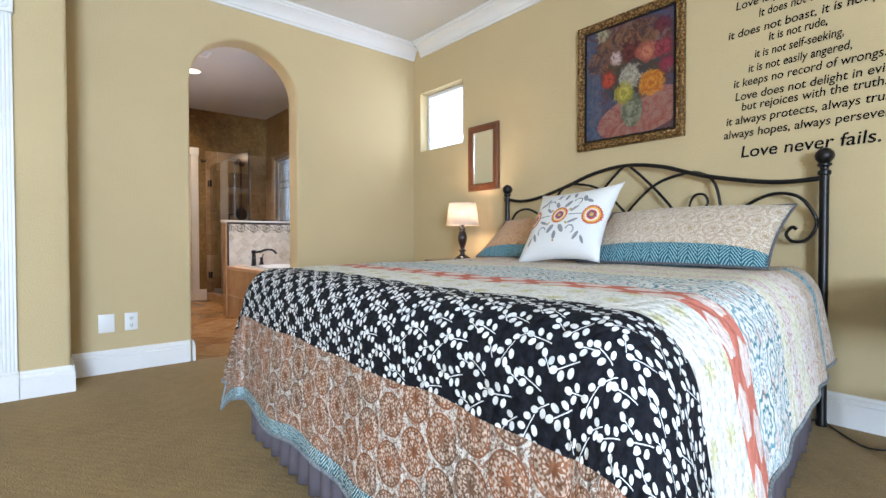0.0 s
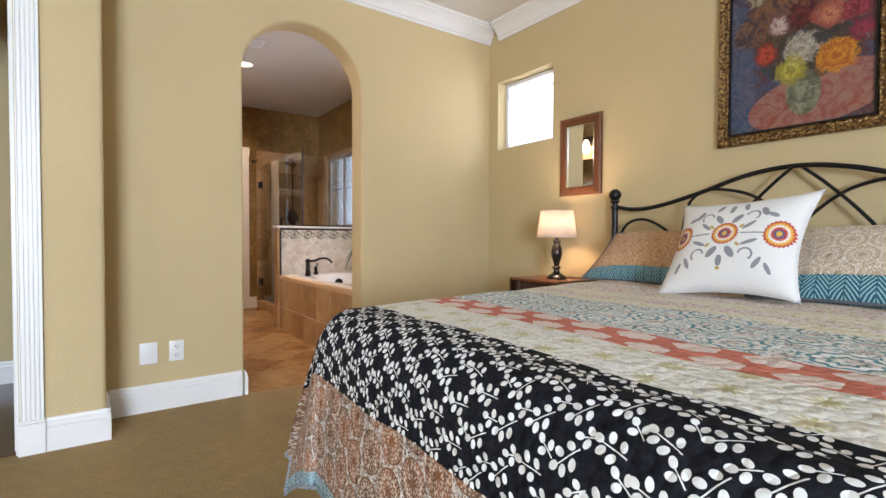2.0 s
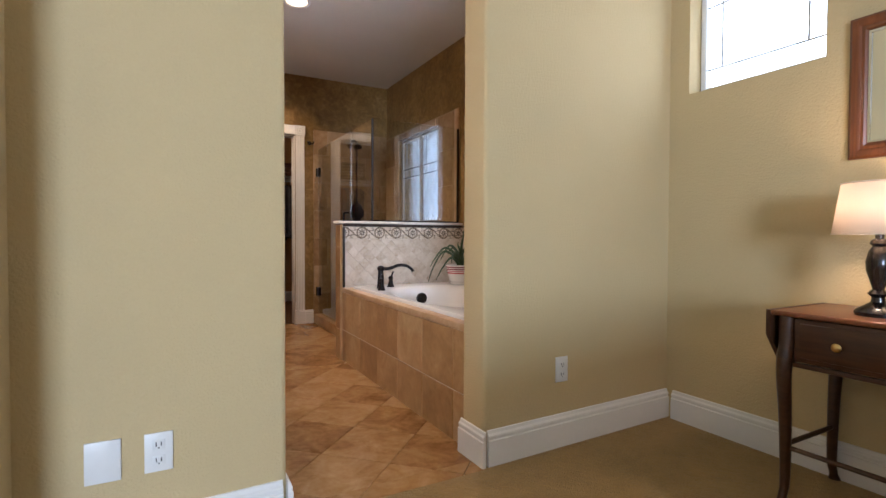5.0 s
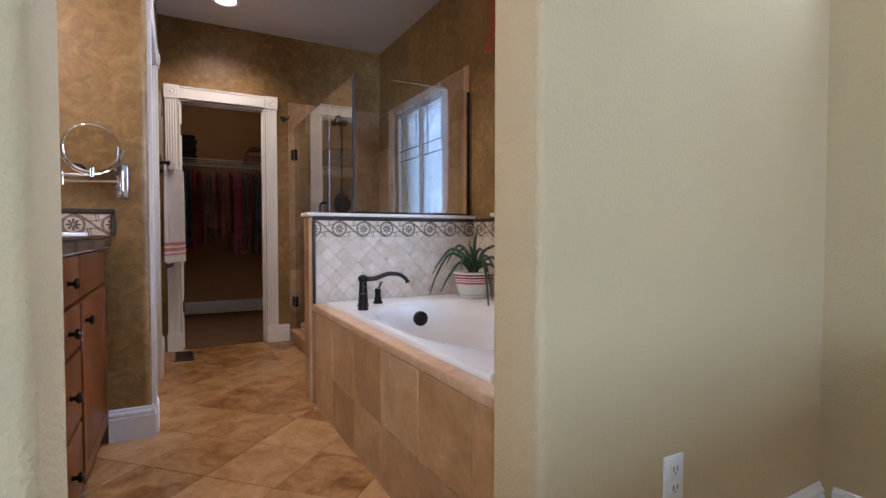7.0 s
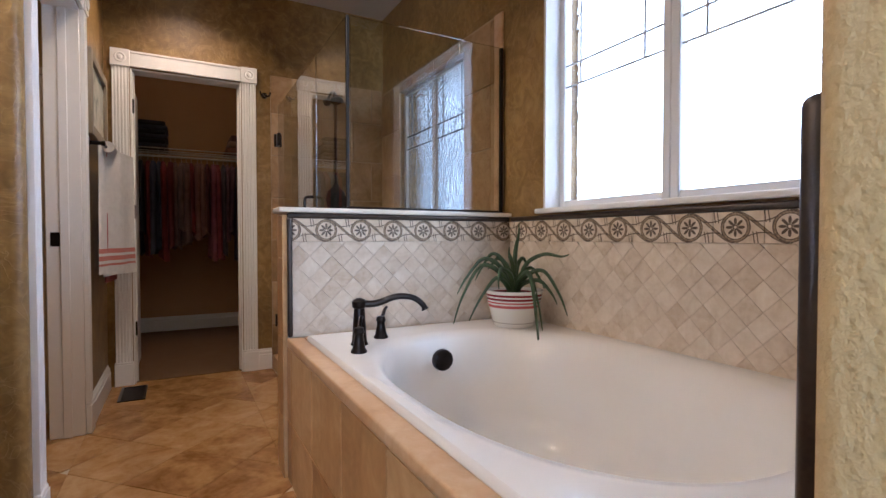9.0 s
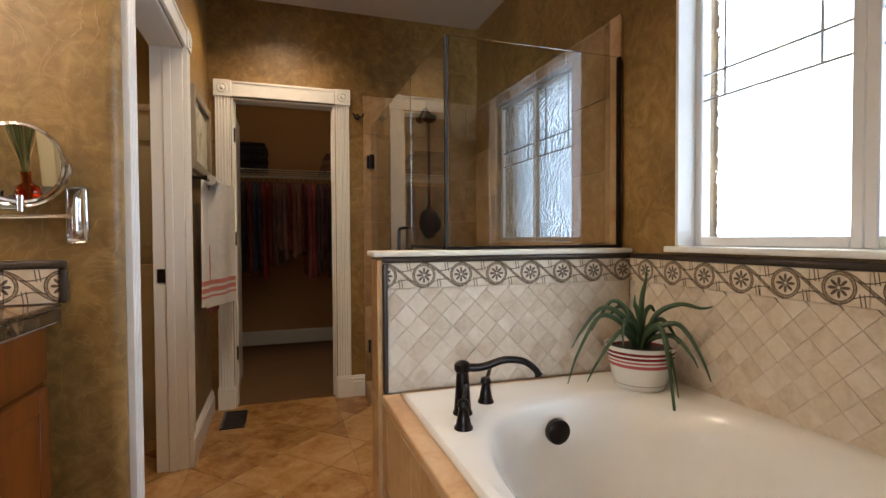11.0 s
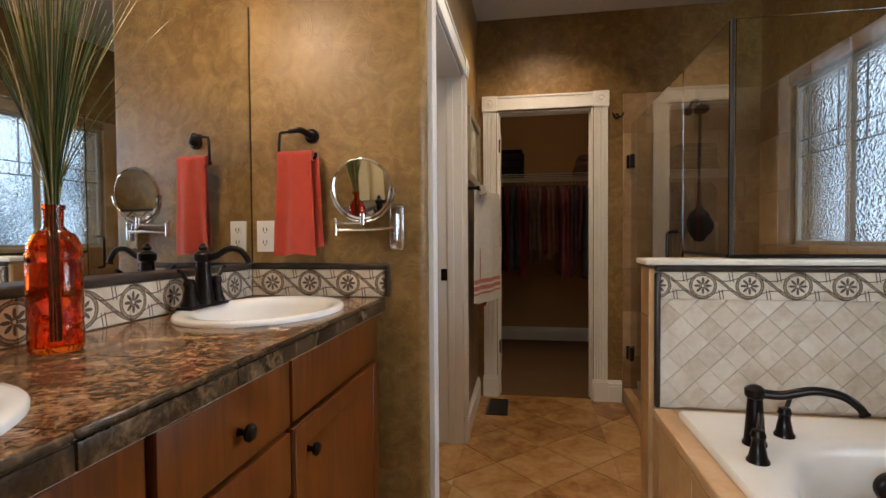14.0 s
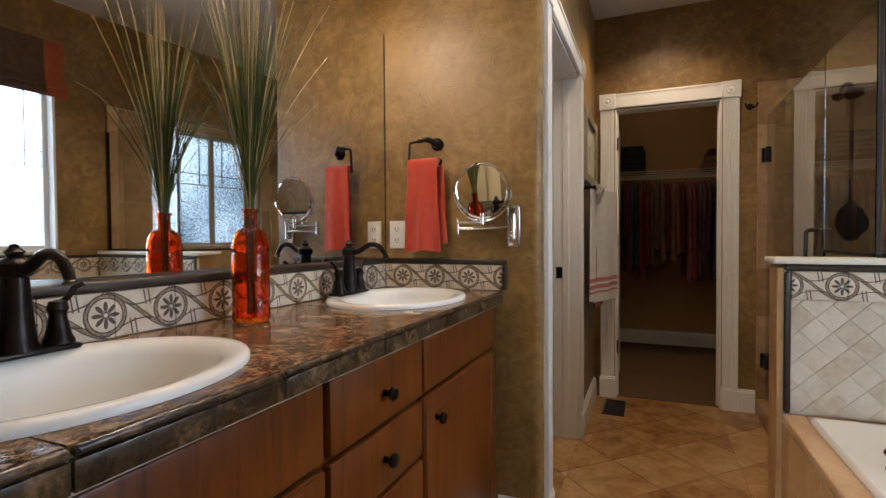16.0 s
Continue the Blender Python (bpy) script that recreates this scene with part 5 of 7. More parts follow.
def letters_of(bm):
    """Splits a line of lettering into its letters; a dot stays with the stem under it."""
    islands, seen = [], set()
    for v in bm.verts:
        if v in seen:
            continue
        stack, isle = [v], []
        seen.add(v)
        while stack:
            a = stack.pop()
            isle.append(a)
            for e in a.link_edges:
                b = e.other_vert(a)
                if b not in seen:
                    seen.add(b)
                    stack.append(b)
        ys = [a.co.y for a in isle]
        islands.append([min(ys), max(ys), isle])
    islands.sort(key=lambda g: g[0] - g[1])
    groups = []
    for lo, hi, isle in islands:
        home = next((g for g in groups if min(hi, g[1]) - max(lo, g[0]) > 0.6 * (hi - lo)), None)
        if home:
            home[2] += isle
        else:
            groups.append([lo, hi, isle])
    for lo, hi, isle in groups:
        out, made = bmesh.new(), {}
        for a in isle:
            made[a] = out.verts.new(a.co)
        for f in {f for a in isle for f in a.link_faces}:
            out.faces.new([made[a] for a in f.verts])
        yield out


for words, y, z, wide in LINES:
    cu = bpy.data.curves.new("line", "FONT")
    cu.body, cu.extrude, cu.offset, cu.shear = words, 0.0006, 0.008, 0.12
    tmp = bpy.data.objects.new("line", cu)
    scene.collection.objects.link(tmp)
    bpy.context.view_layer.update()
    me = bpy.data.meshes.new_from_object(tmp)
    bpy.data.objects.remove(tmp)
    xs = [v.co.x for v in me.vertices]
    k = wide / (max(xs) - min(xs))
    tall = 0.062 if words.startswith("Love never") else 0.043
    me.transform(Matrix(((0, 0, -1, BED_E - 0.0015), (-k, 0, 0, y + k * min(xs)), (0, tall * 1.35, 0, z - 0.002), (0, 0, 0, 1))))
    whole = bmesh.new()
    whole.from_mesh(me)
    bpy.data.meshes.remove(me)
    for piece in letters_of(whole):
        part("letter", piece, LETTER, quote)

# ---- pieces ----
def clip_poly(pts, lo, hi):
    """A polygon cut to a rectangle."""
    for axis, lim, keep in ((0, lo[0], 1), (0, hi[0], -1), (1, lo[1], 1), (1, hi[1], -1)):
        out = []
        for i, p in enumerate(pts):
            q = pts[(i + 1) % len(pts)]
            a, b = (p[axis] - lim) * keep, (q[axis] - lim) * keep
            if a >= 0:
                out.append(p)
            if (a < 0) != (b < 0):
                t = a / (a - b)
                out.append((p[0] + (q[0] - p[0]) * t, p[1] + (q[1] - p[1]) * t))
        pts = out
        if len(pts) < 3:
            return []
    return pts


def area(pts):
    return abs(sum(a[0] * b[1] - b[0] * a[1] for a, b in zip(pts, pts[1:] + pts[:1]))) / 2


def tile_mesh(name, pts, thick, soft, mat):
    """A flat tile with a softened rim: outline in local u, v; its face at w = thick."""
    c = (sum(p[0] for p in pts) / len(pts), sum(p[1] for p in pts) / len(pts))
    bm = bmesh.new()
    n = len(pts)
    rim0 = [bm.verts.new((u, v, 0)) for u, v in pts]
    rim1 = [bm.verts.new((u, v, thick - soft)) for u, v in pts]
    top = []
    for u, v in pts:
        d = math.hypot(u - c[0], v - c[1]) or 1
        k = max(0.0, 1 - soft * 1.3 / d)
        top.append(bm.verts.new((c[0] + (u - c[0]) * k, c[1] + (v - c[1]) * k, thick)))
    bm.faces.new(top)
    for i in range(n):
        j = (i + 1) % n
        bm.faces.new((rim0[i], rim0[j], rim1[j], rim1[i]))
        bm.faces.new((rim1[i], rim1[j], top[j], top[i]))
    bmesh.ops.recalc_face_normals(bm, faces=bm.faces[:])
    return mesh_of(name, bm, mat, 25)


def lay_tiles(name, parent, m, rects, size, angle, gap, thick, soft, mat, origin=(0, 0), stagger=False, jitter=0.0):
    """Tiles over rectangles of a plane whose pose is m (u, v, outward), all children of parent."""
    inv = Matrix.Translation(-base_of(parent))
    ca, sa = math.cos(radians(angle)), math.sin(radians(angle))
    su, sv = size
    h = gap / 2
    full = [(-su / 2 + h, -sv / 2 + h), (su / 2 - h, -sv / 2 + h), (su / 2 - h, sv / 2 - h), (-su / 2 + h, sv / 2 - h)]
    full = [(ca * u - sa * v, sa * u + ca * v) for u, v in full]
    shared = tile_mesh(name, full, thick, soft, mat)
    rng = random.Random(5)
    count = 0
    for lo, hi in rects:
        reach = int(max(hi[0] - lo[0], hi[1] - lo[1]) * 1.5 / min(su, sv)) + 3
        mid = ((lo[0] + hi[0]) / 2 - origin[0], (lo[1] + hi[1]) / 2 - origin[1])
        i0, j0 = round((ca * mid[0] + sa * mid[1]) / su), round((-sa * mid[0] + ca * mid[1]) / sv)
        for i in range(i0 - reach, i0 + reach + 1):
            for j in range(j0 - reach, j0 + reach + 1):
                a, b = (i + 0.5 + (0.5 * (j % 2) if stagger else 0)) * su, (j + 0.5) * sv
                c = (origin[0] + ca * a - sa * b, origin[1] + sa * a + ca * b)
                pts = clip_poly([(c[0] + u, c[1] + v) for u, v in full], lo, hi)
                if len(pts) < 3 or area(pts) < 0.04 * su * sv:
                    continue
                whole = area(pts) > 0.999 * area(full)
                me = shared if whole else tile_mesh(name, [(u - c[0], v - c[1]) for u, v in pts], thick, soft, mat)
                ob = new(name, me)
                ob.parent = parent
                up = rng.uniform(-jitter, jitter)
                ob.matrix_basis = inv @ m @ Matrix.Translation((c[0], c[1], up))
                count += 1
    return count


def plane_at(origin, u, v):
    u, v = Vector(u), Vector(v)
    w = u.cross(v)
    return Matrix(((u.x, v.x, w.x, origin[0]), (u.y, v.y, w.y, origin[1]), (u.z, v.z, w.z, origin[2]), (0, 0, 0, 1)))


# ---- bathtub ----
TUB_X, TUB_N, TUB_S, DECK = 1.79, 6.20, N_BACK + 0.006, 0.552
surround = structure("tub_surround", block((TUB_X, TUB_S, 0), (TUB_X + 0.05, TUB_N, DECK - 0.03)), GROUT_PALE, "gold travertine tiled tub front", "tub surround")
EX, EY = 2.345, 5.295
RX, RY = 0.425, 0.635
tub = thing("bathtub", (2.35, 5.28, 0), "white oval drop-in bathtub with a wide rim", "bathtub")
bm = bmesh.new()
NSEG = 96
rings = []


def super_ring(cx, cy, rx, ry, n, z):
    out = []
    for k in range(NSEG):
        a = 2 * math.pi * k / NSEG
        c, s = math.cos(a), math.sin(a)
        out.append(bm.verts.new((cx + rx * math.copysign(abs(c) ** (2 / n), c), cy + ry * math.copysign(abs(s) ** (2 / n), s), z)))
    return out


def rect_ring(x0, x1, y0, y1, z):
    out = []
    cx, cy = (x0 + x1) / 2, (y0 + y1) / 2
    for k in range(NSEG):
        a = 2 * math.pi * k / NSEG
        c, s = math.cos(a), math.sin(a)
        t = 1 / max(abs(c), abs(s))
        out.append(bm.verts.new((cx + c * t * (x1 - x0) / 2, cy + s * t * (y1 - y0) / 2, z)))
    return out


x0, x1, y0, y1 = 1.848, 2.862, 4.50, 6.135
for ring in (rect_ring(x0, x1, y0, y1, DECK - 0.01), rect_ring(x0, x1, y0, y1, DECK + 0.012), rect_ring(x0 + 0.006, x1 - 0.006, y0 + 0.006, y1 - 0.006, DECK + 0.020), rect_ring(x0 + 0.03, x1 - 0.03, y0 + 0.03, y1 - 0.03, DECK + 0.021),
             super_ring(EX, EY, RX + 0.045, RY + 0.05, 2.5, DECK + 0.019), super_ring(EX, EY, RX + 0.012, RY + 0.014, 2.5, DECK + 0.012), super_ring(EX, EY, RX - 0.012, RY - 0.012, 2.5, DECK - 0.012),
             super_ring(EX, EY, RX - 0.035, RY - 0.05, 2.5, DECK - 0.10), super_ring(EX, EY - 0.01, RX - 0.065, RY - 0.11, 2.6, DECK - 0.28), super_ring(EX, EY - 0.01, RX - 0.10, RY - 0.17, 2.6, DECK - 0.37),
             super_ring(EX, EY - 0.01, RX - 0.16, RY - 0.24, 2.4, DECK - 0.40), super_ring(EX, EY - 0.01, 0.05, 0.08, 2.0, DECK - 0.405)):
    rings.append(ring)
for a, b in zip(rings, rings[1:]):
    for k in range(NSEG):
        bm.faces.new((a[k], a[(k + 1) % NSEG], b[(k + 1) % NSEG], b[k]))
bm.faces.new(rings[-1])
bmesh.ops.recalc_face_normals(bm, faces=bm.faces[:])
bmesh.ops.reverse_faces(bm, faces=bm.faces[:]) if rings[3][0].normal.z < 0 else None
part("basin", bm, ACRYLIC, tub, angle=50)
part("overflow_cap", lathe([(0.040, 0), (0.042, 0.006), (0.040, 0.022), (0.034, 0.027), (0, 0.028)], (2.292, 5.862, 0.487), 24, pose(0, 0, 0, 90)), DARK_METAL, tub, "dark bronze overflow cap")
part("drain", lathe([(0.03, 0), (0.03, 0.004), (0, 0.005)], (2.345, 5.50, DECK - 0.403), 20), DARK_METAL, tub)

# deck trim round the tub
deck_front = structure("tub_deck", merge(block((TUB_X - 0.008, TUB_S, DECK - 0.03), (1.847, TUB_N, DECK + 0.004), 0.006, 3), block((1.848, 6.136, DECK - 0.03), (BATH_E - 0.012, TUB_N, DECK + 0.004), 0.003, 2), block((1.848, TUB_S, DECK - 0.03), (BATH_E - 0.012, 4.499, DECK + 0.004), 0.003, 2)), DECK_TILE, "travertine tiled tub deck edge", "tub deck")


# ---- half wall of the shower ----
half = structure("half_wall", block((1.775, 6.212, 0), (BATH_E - 0.012, 6.325, 1.040)), GROUT_PALE, "tiled half wall between tub and shower", "wall")
structure("half_wall_cap", block((1.755, 6.185, 1.052), (BATH_E - 0.013, 6.345, 1.072), 0.005, 2), plain("ivory_stone_cap", (0.72, 0.66, 0.56), 0.3, 0.06), "ivory stone cap on the half wall", "cap")
DARK_TRIM = plain("dark_bronze_tile_trim", (0.045, 0.032, 0.024), 0.35, 0.3, 25, 200, 0.3, metal=0.3)


def rail_trim(name, a, b, r=0.009):
    """A half-round dark liner with a fillet under it."""
    return single(name, block(a, b, r, 3), DARK_TRIM, "dark bronze ceramic liner trim", "tile trim", kind="structure")


rail_trim("trim_north", (1.787, 6.190, 1.029), (BATH_E - 0.02, 6.2115, 1.052))
rail_trim("trim_north_end", (1.787, 6.190, DECK + 0.005), (1.806, 6.2115, 1.028))
part("edge_tile", block((1.768, 6.2003, 0.0), (1.7865, 6.2115, 1.040), 0.002, 1), TUB_TILE, half)
rail_trim("trim_east", (BATH_E - 0.022, N_BACK + 0.02, 1.029), (BATH_E - 0.0005, 6.19, 1.052))
rail_trim("trim_south", (1.80, N_BACK + 0.0065, 1.029), (BATH_E - 0.023, N_BACK + 0.030, 1.052))
rail_trim("trim_south_end", (1.787, N_BACK + 0.0065, DECK + 0.005), (1.806, N_BACK + 0.028, 1.05))


def band(name, a, b, mat, parent, n, axis):
    """A row of border tiles."""
    for i in range(n):
        lo, hi = list(a), list(b)
        step = (b[axis] - a[axis]) / n
        lo[axis], hi[axis] = a[axis] + step * i + 0.0006, a[axis] + step * (i + 1) - 0.0006
        part(name, block(lo, hi, 0.0015, 1), mat, parent)


band("border_tile", (1.807, 6.199, 0.935), (BATH_E - 0.012, 6.2115, 1.0285), BORDER_N, half, 7, 0)
east_band = structure("tub_wall_east", block((BATH_E - 0.010, N_BACK + 0.007, DECK + 0.004), (BATH_E - 0.0005, 6.2, 1.028)), GROUT_PALE, "ivory diamond tile wall behind the tub", "wall")
band("border_tile", (BATH_E - 0.021, N_BACK + 0.03, 0.935), (BATH_E - 0.0105, 6.197, 1.0285), BORDER_E, east_band, 12, 1)
south_band = structure("tub_wall_south", block((1.80, N_BACK + 0.0065, DECK + 0.004), (BATH_E - 0.011, N_BACK + 0.014, 1.028)), GROUT_PALE, "ivory diamond tile wall at the foot of the tub", "wall")
band("border_tile", (1.807, N_BACK + 0.0145, 0.935), (BATH_E - 0.024, N_BACK + 0.024, 1.0285), BORDER_N, south_band, 7, 0)


# ---- tub faucet and plant ----
def spout(name, at, reach, height, heading, label, r=0.016, group=""):
    """A high arched faucet with a flared foot; heading in degrees."""
    t = thing(name, at, label, "faucet", group)
    x, y, z = at
    part("body", lathe([(0.031, 0), (0.031, 0.006), (0.027, 0.012), (0.024, 0.05), (0.019, height * 0.78), (0.024, height * 0.80), (0.026, height * 0.84), (0.026, height * 0.93), (0.020, height * 0.97), (0.010, height), (0, height * 1.01)], at, 20), DARK_METAL, t)
    d = Vector((math.cos(radians(heading)), math.sin(radians(heading)), 0))
    o = Vector(at)
    line = smooth_line([o + Vector((0, 0, height * 0.88)), o + d * reach * 0.25 + Vector((0, 0, height * 0.88)), o + d * reach * 0.55 + Vector((0, 0, height * 1.02)), o + d * reach * 0.8 + Vector((0, 0, height * 1.0)), o + d * reach * 0.95 + Vector((0, 0, height * 0.86)), o + d * reach + Vector((0, 0, height * 0.74))], 6)
    n = len(line)
    part("spout", tube(line, [r * (1.0 - 0.22 * min(1, i / n * 1.6)) for i in range(n - 3)] + [r * 0.8, r * 1.05, r * 1.05], 12), DARK_METAL, t)
    return t


def handle(name, at, heading, label, k=1.0, parent=None):
    t = parent or thing(name, at, label, "faucet handle")
    x, y, z = at
    b = part("handle", lathe([(0.026 * k, 0), (0.026 * k, 0.006), (0.021 * k, 0.014), (0.014 * k, 0.05 * k), (0.015 * k, 0.058 * k), (0.018 * k, 0.064 * k), (0.014 * k, 0.078 * k), (0, 0.082 * k)], at, 16), DARK_METAL, t)
    d = Vector((math.cos(radians(heading)), math.sin(radians(heading)), 0))
    o = Vector(at) + Vector((0, 0, 0.070 * k))
    part("lever", tube(smooth_line([o, o + d * 0.018 * k + Vector((0, 0, 0.014 * k)), o + d * 0.03 * k + Vector((0, 0, 0.030 * k)), o + d * 0.044 * k + Vector((0, 0, 0.036 * k))], 4), 0.006 * k, 8), DARK_METAL, b)
    return t


RIM = DECK + 0.0195
tf = spout("tub_faucet", (1.975, 5.885, RIM), 0.235, 0.166, -22, "dark bronze arched tub spout on the tub rim", 0.0135)
handle("tub_valve", (1.935, 5.770, RIM), 60, "dark bronze tub handle on the rim", 1.05)
handle("tub_valve", (2.085, 5.960, RIM), 40, "dark bronze tub handle beside the spout", 1.05)

PX, PY, PZ = 2.69, 5.94, RIM
pot = thing("potted_aloe", (PX, PY, PZ), "white pot with red stripes holding a long-leaved aloe", "plant")
POT = material("striped_glaze", (0.78, 0.74, 0.70), 0.25)
px_, py_, pz_ = split(POT, place(POT))
zz = pz_ - PZ
red = None
for z0, z1 in ((0.085, 0.097), (0.103, 0.110), (0.116, 0.126), (0.132, 0.142)):
    s = zz.more(z0) * zz.less(z1)
    red = s if red is None else red.top(s)
paint(POT, mixed(POT, red, mixed(POT, zz.less(0.022) * zz.more(0.019), (0.77, 0.73, 0.68), (0.4, 0.35, 0.3)), mixed(POT, zz.more(0.114), (0.50, 0.11, 0.11), (0.22, 0.025, 0.03))))
part("pot", lathe([(0, 0.001), (0.082, 0.0), (0.088, 0.006), (0.122, 0.140), (0.126, 0.156), (0.118, 0.156), (0.114, 0.137), (0, 0.135)], (PX, PY, PZ), 36), POT, pot)
part("soil", lathe([(0.113, 0.1355), (0.06, 0.142), (0, 0.143)], (PX, PY, PZ), 20), plain("dark_soil", (0.03, 0.02, 0.012), 0.95, 0.4, 60, 200, 0.8, 0.004), pot)
ALOE = plain("aloe_leaf", (0.045, 0.085, 0.035), 0.4, 0.3, 18, 150, 0.15)
rng = random.Random(11)
# each leaf: along the rim, out from the wall, height at its crown, height at its tip
LEAVES = ((-0.27, 0.06, 0.12, -0.12), (-0.25, 0.02, 0.15, 0.00), (-0.21, 0.10, 0.07, -0.10), (-0.16, -0.06, 0.17, 0.05), (0.25, 0.10, 0.17, 0.17), (0.19, 0.14, 0.10, -0.08), (0.13, 0.02, 0.11, 0.02),
          (0.09, 0.13, 0.09, -0.15), (0.06, 0.20, 0.08, -0.32), (0.02, 0.01, 0.22, 0.30), (-0.03, 0.04, 0.16, 0.20), (0.07, -0.05, 0.15, 0.13), (-0.09, 0.12, 0.11, 0.03), (-0.10, -0.07, 0.15, 0.10), (0.14, 0.16, 0.06, -0.03))
for along, out, crown, tip in LEAVES:
    d = Vector((0.92, -0.39, 0)) * along + Vector((-0.39, -0.92, 0)) * out
    if PX + d.x > 2.83:
        d.x = 2.83 - PX
    o = Vector((PX, PY, PZ + 0.140))
    side = Vector((-d.y, d.x, 0)) * rng.uniform(-0.18, 0.18)
    line = smooth_line([o + d * 0.06, o + d * 0.22 + Vector((0, 0, crown * 0.72)), o + d * 0.55 + side + Vector((0, 0, crown)), o + d * 0.85 + side * 0.6 + Vector((0, 0, crown * 0.45 + tip * 0.5)), o + d + Vector((0, 0, tip))], 6)
    n = len(line)
    rad = [0.0105 * (1 - (i / n) ** 1.5) + 0.0012 for i in range(n)]
    part("leaf", tube(line, rad, 6), ALOE, pot)

# ---- shower ----
SH_X = 2.055
sh_n = structure("shower_wall_north", block((2.005, CLOS - 0.006, 0), (BATH_E - 0.011, CLOS - 0.0005, 2.12)), GROUT, "beige travertine tile shower wall", "wall")
sh_e = structure("shower_wall_east", pierced("x", BATH_E - 0.006, BATH_E - 0.0005, (6.346, CLOS - 0.012), (0, 2.09), [(6.655, 7.59, 1.095, 2.016)]), GROUT, "beige travertine tile shower wall with a window", "wall")
structure("shower_edge_trim", block((BATH_E - 0.014, 6.272, 1.073), (BATH_E - 0.0008, 6.3455, 2.09), 0.003, 2), DECK_TILE, "travertine bullnose at the shower's edge", "tile trim")
structure("shower_curb", block((2.005, 6.326, 0), (2.12, CLOS - 0.012, 0.10), 0.006, 2), TUB_TILE, "travertine shower curb", "curb")
enc = thing("shower_enclosure", (SH_X, 6.27, 0), "frameless glass shower enclosure with dark metal fittings", "shower")
part("front_panel", block((SH_X + 0.012, 6.266, 1.086), (BATH_E - 0.028, 6.274, 1.90)), GLASS, enc, "clear glass")
part("side_panel", block((SH_X - 0.004, 6.285, 1.086), (SH_X + 0.004, 6.80, 1.90)), GLASS, enc, "clear glass")
door = part("glass_door", block((SH_X - 0.004, 6.806, 0.112), (SH_X + 0.004, CLOS - 0.03, 1.90), 0.001, 1), GLASS, enc, "clear glass door")
part("side_channel", block((SH_X - 0.008, 6.29, 1.073), (SH_X + 0.008, 6.80, 1.086)), DARK_METAL, enc)
part("bottom_channel", block((SH_X - 0.004, 6.262, 1.0725), (BATH_E - 0.028, 6.278, 1.086), 0.002, 1), DARK_METAL, enc, "dark metal channel")
part("wall_channel", block((BATH_E - 0.028, 6.258, 1.073), (BATH_E - 0.0145, 6.282, 1.90), 0.002, 1), DARK_METAL, enc, "dark metal channel")
part("corner_seal", block((SH_X - 0.004, 6.264, 1.087), (SH_X + 0.006, 6.276, 1.90)), plain("dark_seal", (0.03, 0.03, 0.03), 0.4), enc)
for z in (0.35, 1.655):
    part("hinge", merge(block((SH_X - 0.016, CLOS - 0.085, z - 0.045), (SH_X + 0.016, CLOS - 0.0285, z + 0.045), 0.003, 2), block((SH_X - 0.03, CLOS - 0.028, z - 0.045), (SH_X + 0.03, CLOS - 0.0155, z + 0.045), 0.003, 1)), DARK_METAL, door, "dark bronze hinge")
part("door_handle", tube(smooth_line([(SH_X - 0.004, 6.87, 0.98), (SH_X - 0.045, 6.87, 0.985), (SH_X - 0.05, 6.87, 1.02), (SH_X - 0.05, 6.87, 1.13), (SH_X - 0.045, 6.87, 1.165), (SH_X - 0.004, 6.87, 1.17)], 4), 0.008, 8), DARK_METAL, door, "dark bronze pull")
shead = thing("wall_shower", (2.42, CLOS - 0.02, 1.95), "dark bronze shower arm and head on the tiled wall", "shower")
part("arm", tube(smooth_line([(2.42, CLOS - 0.016, 1.98), (2.42, CLOS - 0.12, 2.02), (2.42, CLOS - 0.22, 2.00), (2.42, CLOS - 0.27, 1.95)], 5), 0.010, 10), DARK_METAL, shead)
part("rose", lathe([(0.012, 0.04), (0.02, 0.02), (0.045, 0.0), (0.045, -0.012), (0, -0.014)], (2.42, CLOS - 0.275, 1.935), 20, pose(0, 0, 0, -25)), DARK_METAL, shead)
part("flange", lathe([(0.03, 0), (0.028, 0.008), (0, 0.010)], (2.42, CLOS - 0.016, 1.98), 18, pose(0, 0, 0, 90)), DARK_METAL, shead)
brush = thing("bath_brush", (2.42, CLOS - 0.25, 1.12), "dark wooden long-handled bath brush hanging from the shower arm", "bath brush")
part("handle", tube(smooth_line([(2.42, CLOS - 0.22, 1.995), (2.423, CLOS - 0.24, 1.85), (2.42, CLOS - 0.245, 1.6), (2.42, CLOS - 0.25, 1.32)], 5), 0.011, 10), DARK_WOOD, brush)
part("head", lathe([(0, -0.10), (0.03, -0.09), (0.068, -0.03), (0.075, 0.02), (0.06, 0.075), (0.022, 0.11), (0.012, 0.135), (0, 0.137)], (2.42, CLOS - 0.25, 1.21), 24, Matrix.Diagonal((1, 0.45, 1, 1))), DARK_WOOD, brush)
part("bristles", lathe([(0.066, -0.02), (0.066, 0.02), (0.05, 0.03), (0, 0.03)], (2.42, CLOS - 0.285, 1.21), 24, pose(0, 0, 0, 90)), plain("dark_bristle", (0.05, 0.03, 0.02), 0.9, 0.3, 150, 400, 0.8), brush)
hook = thing("robe_hook", (1.963, CLOS, 1.965), "dark bronze robe hook on the plaster wall", "hook")
part("flange", lathe([(0.022, 0), (0.020, 0.008), (0.010, 0.012), (0.010, 0.03), (0, 0.031)], (1.963, CLOS, 1.972), 16, pose(0, 0, 0, 90)), DARK_METAL, hook)
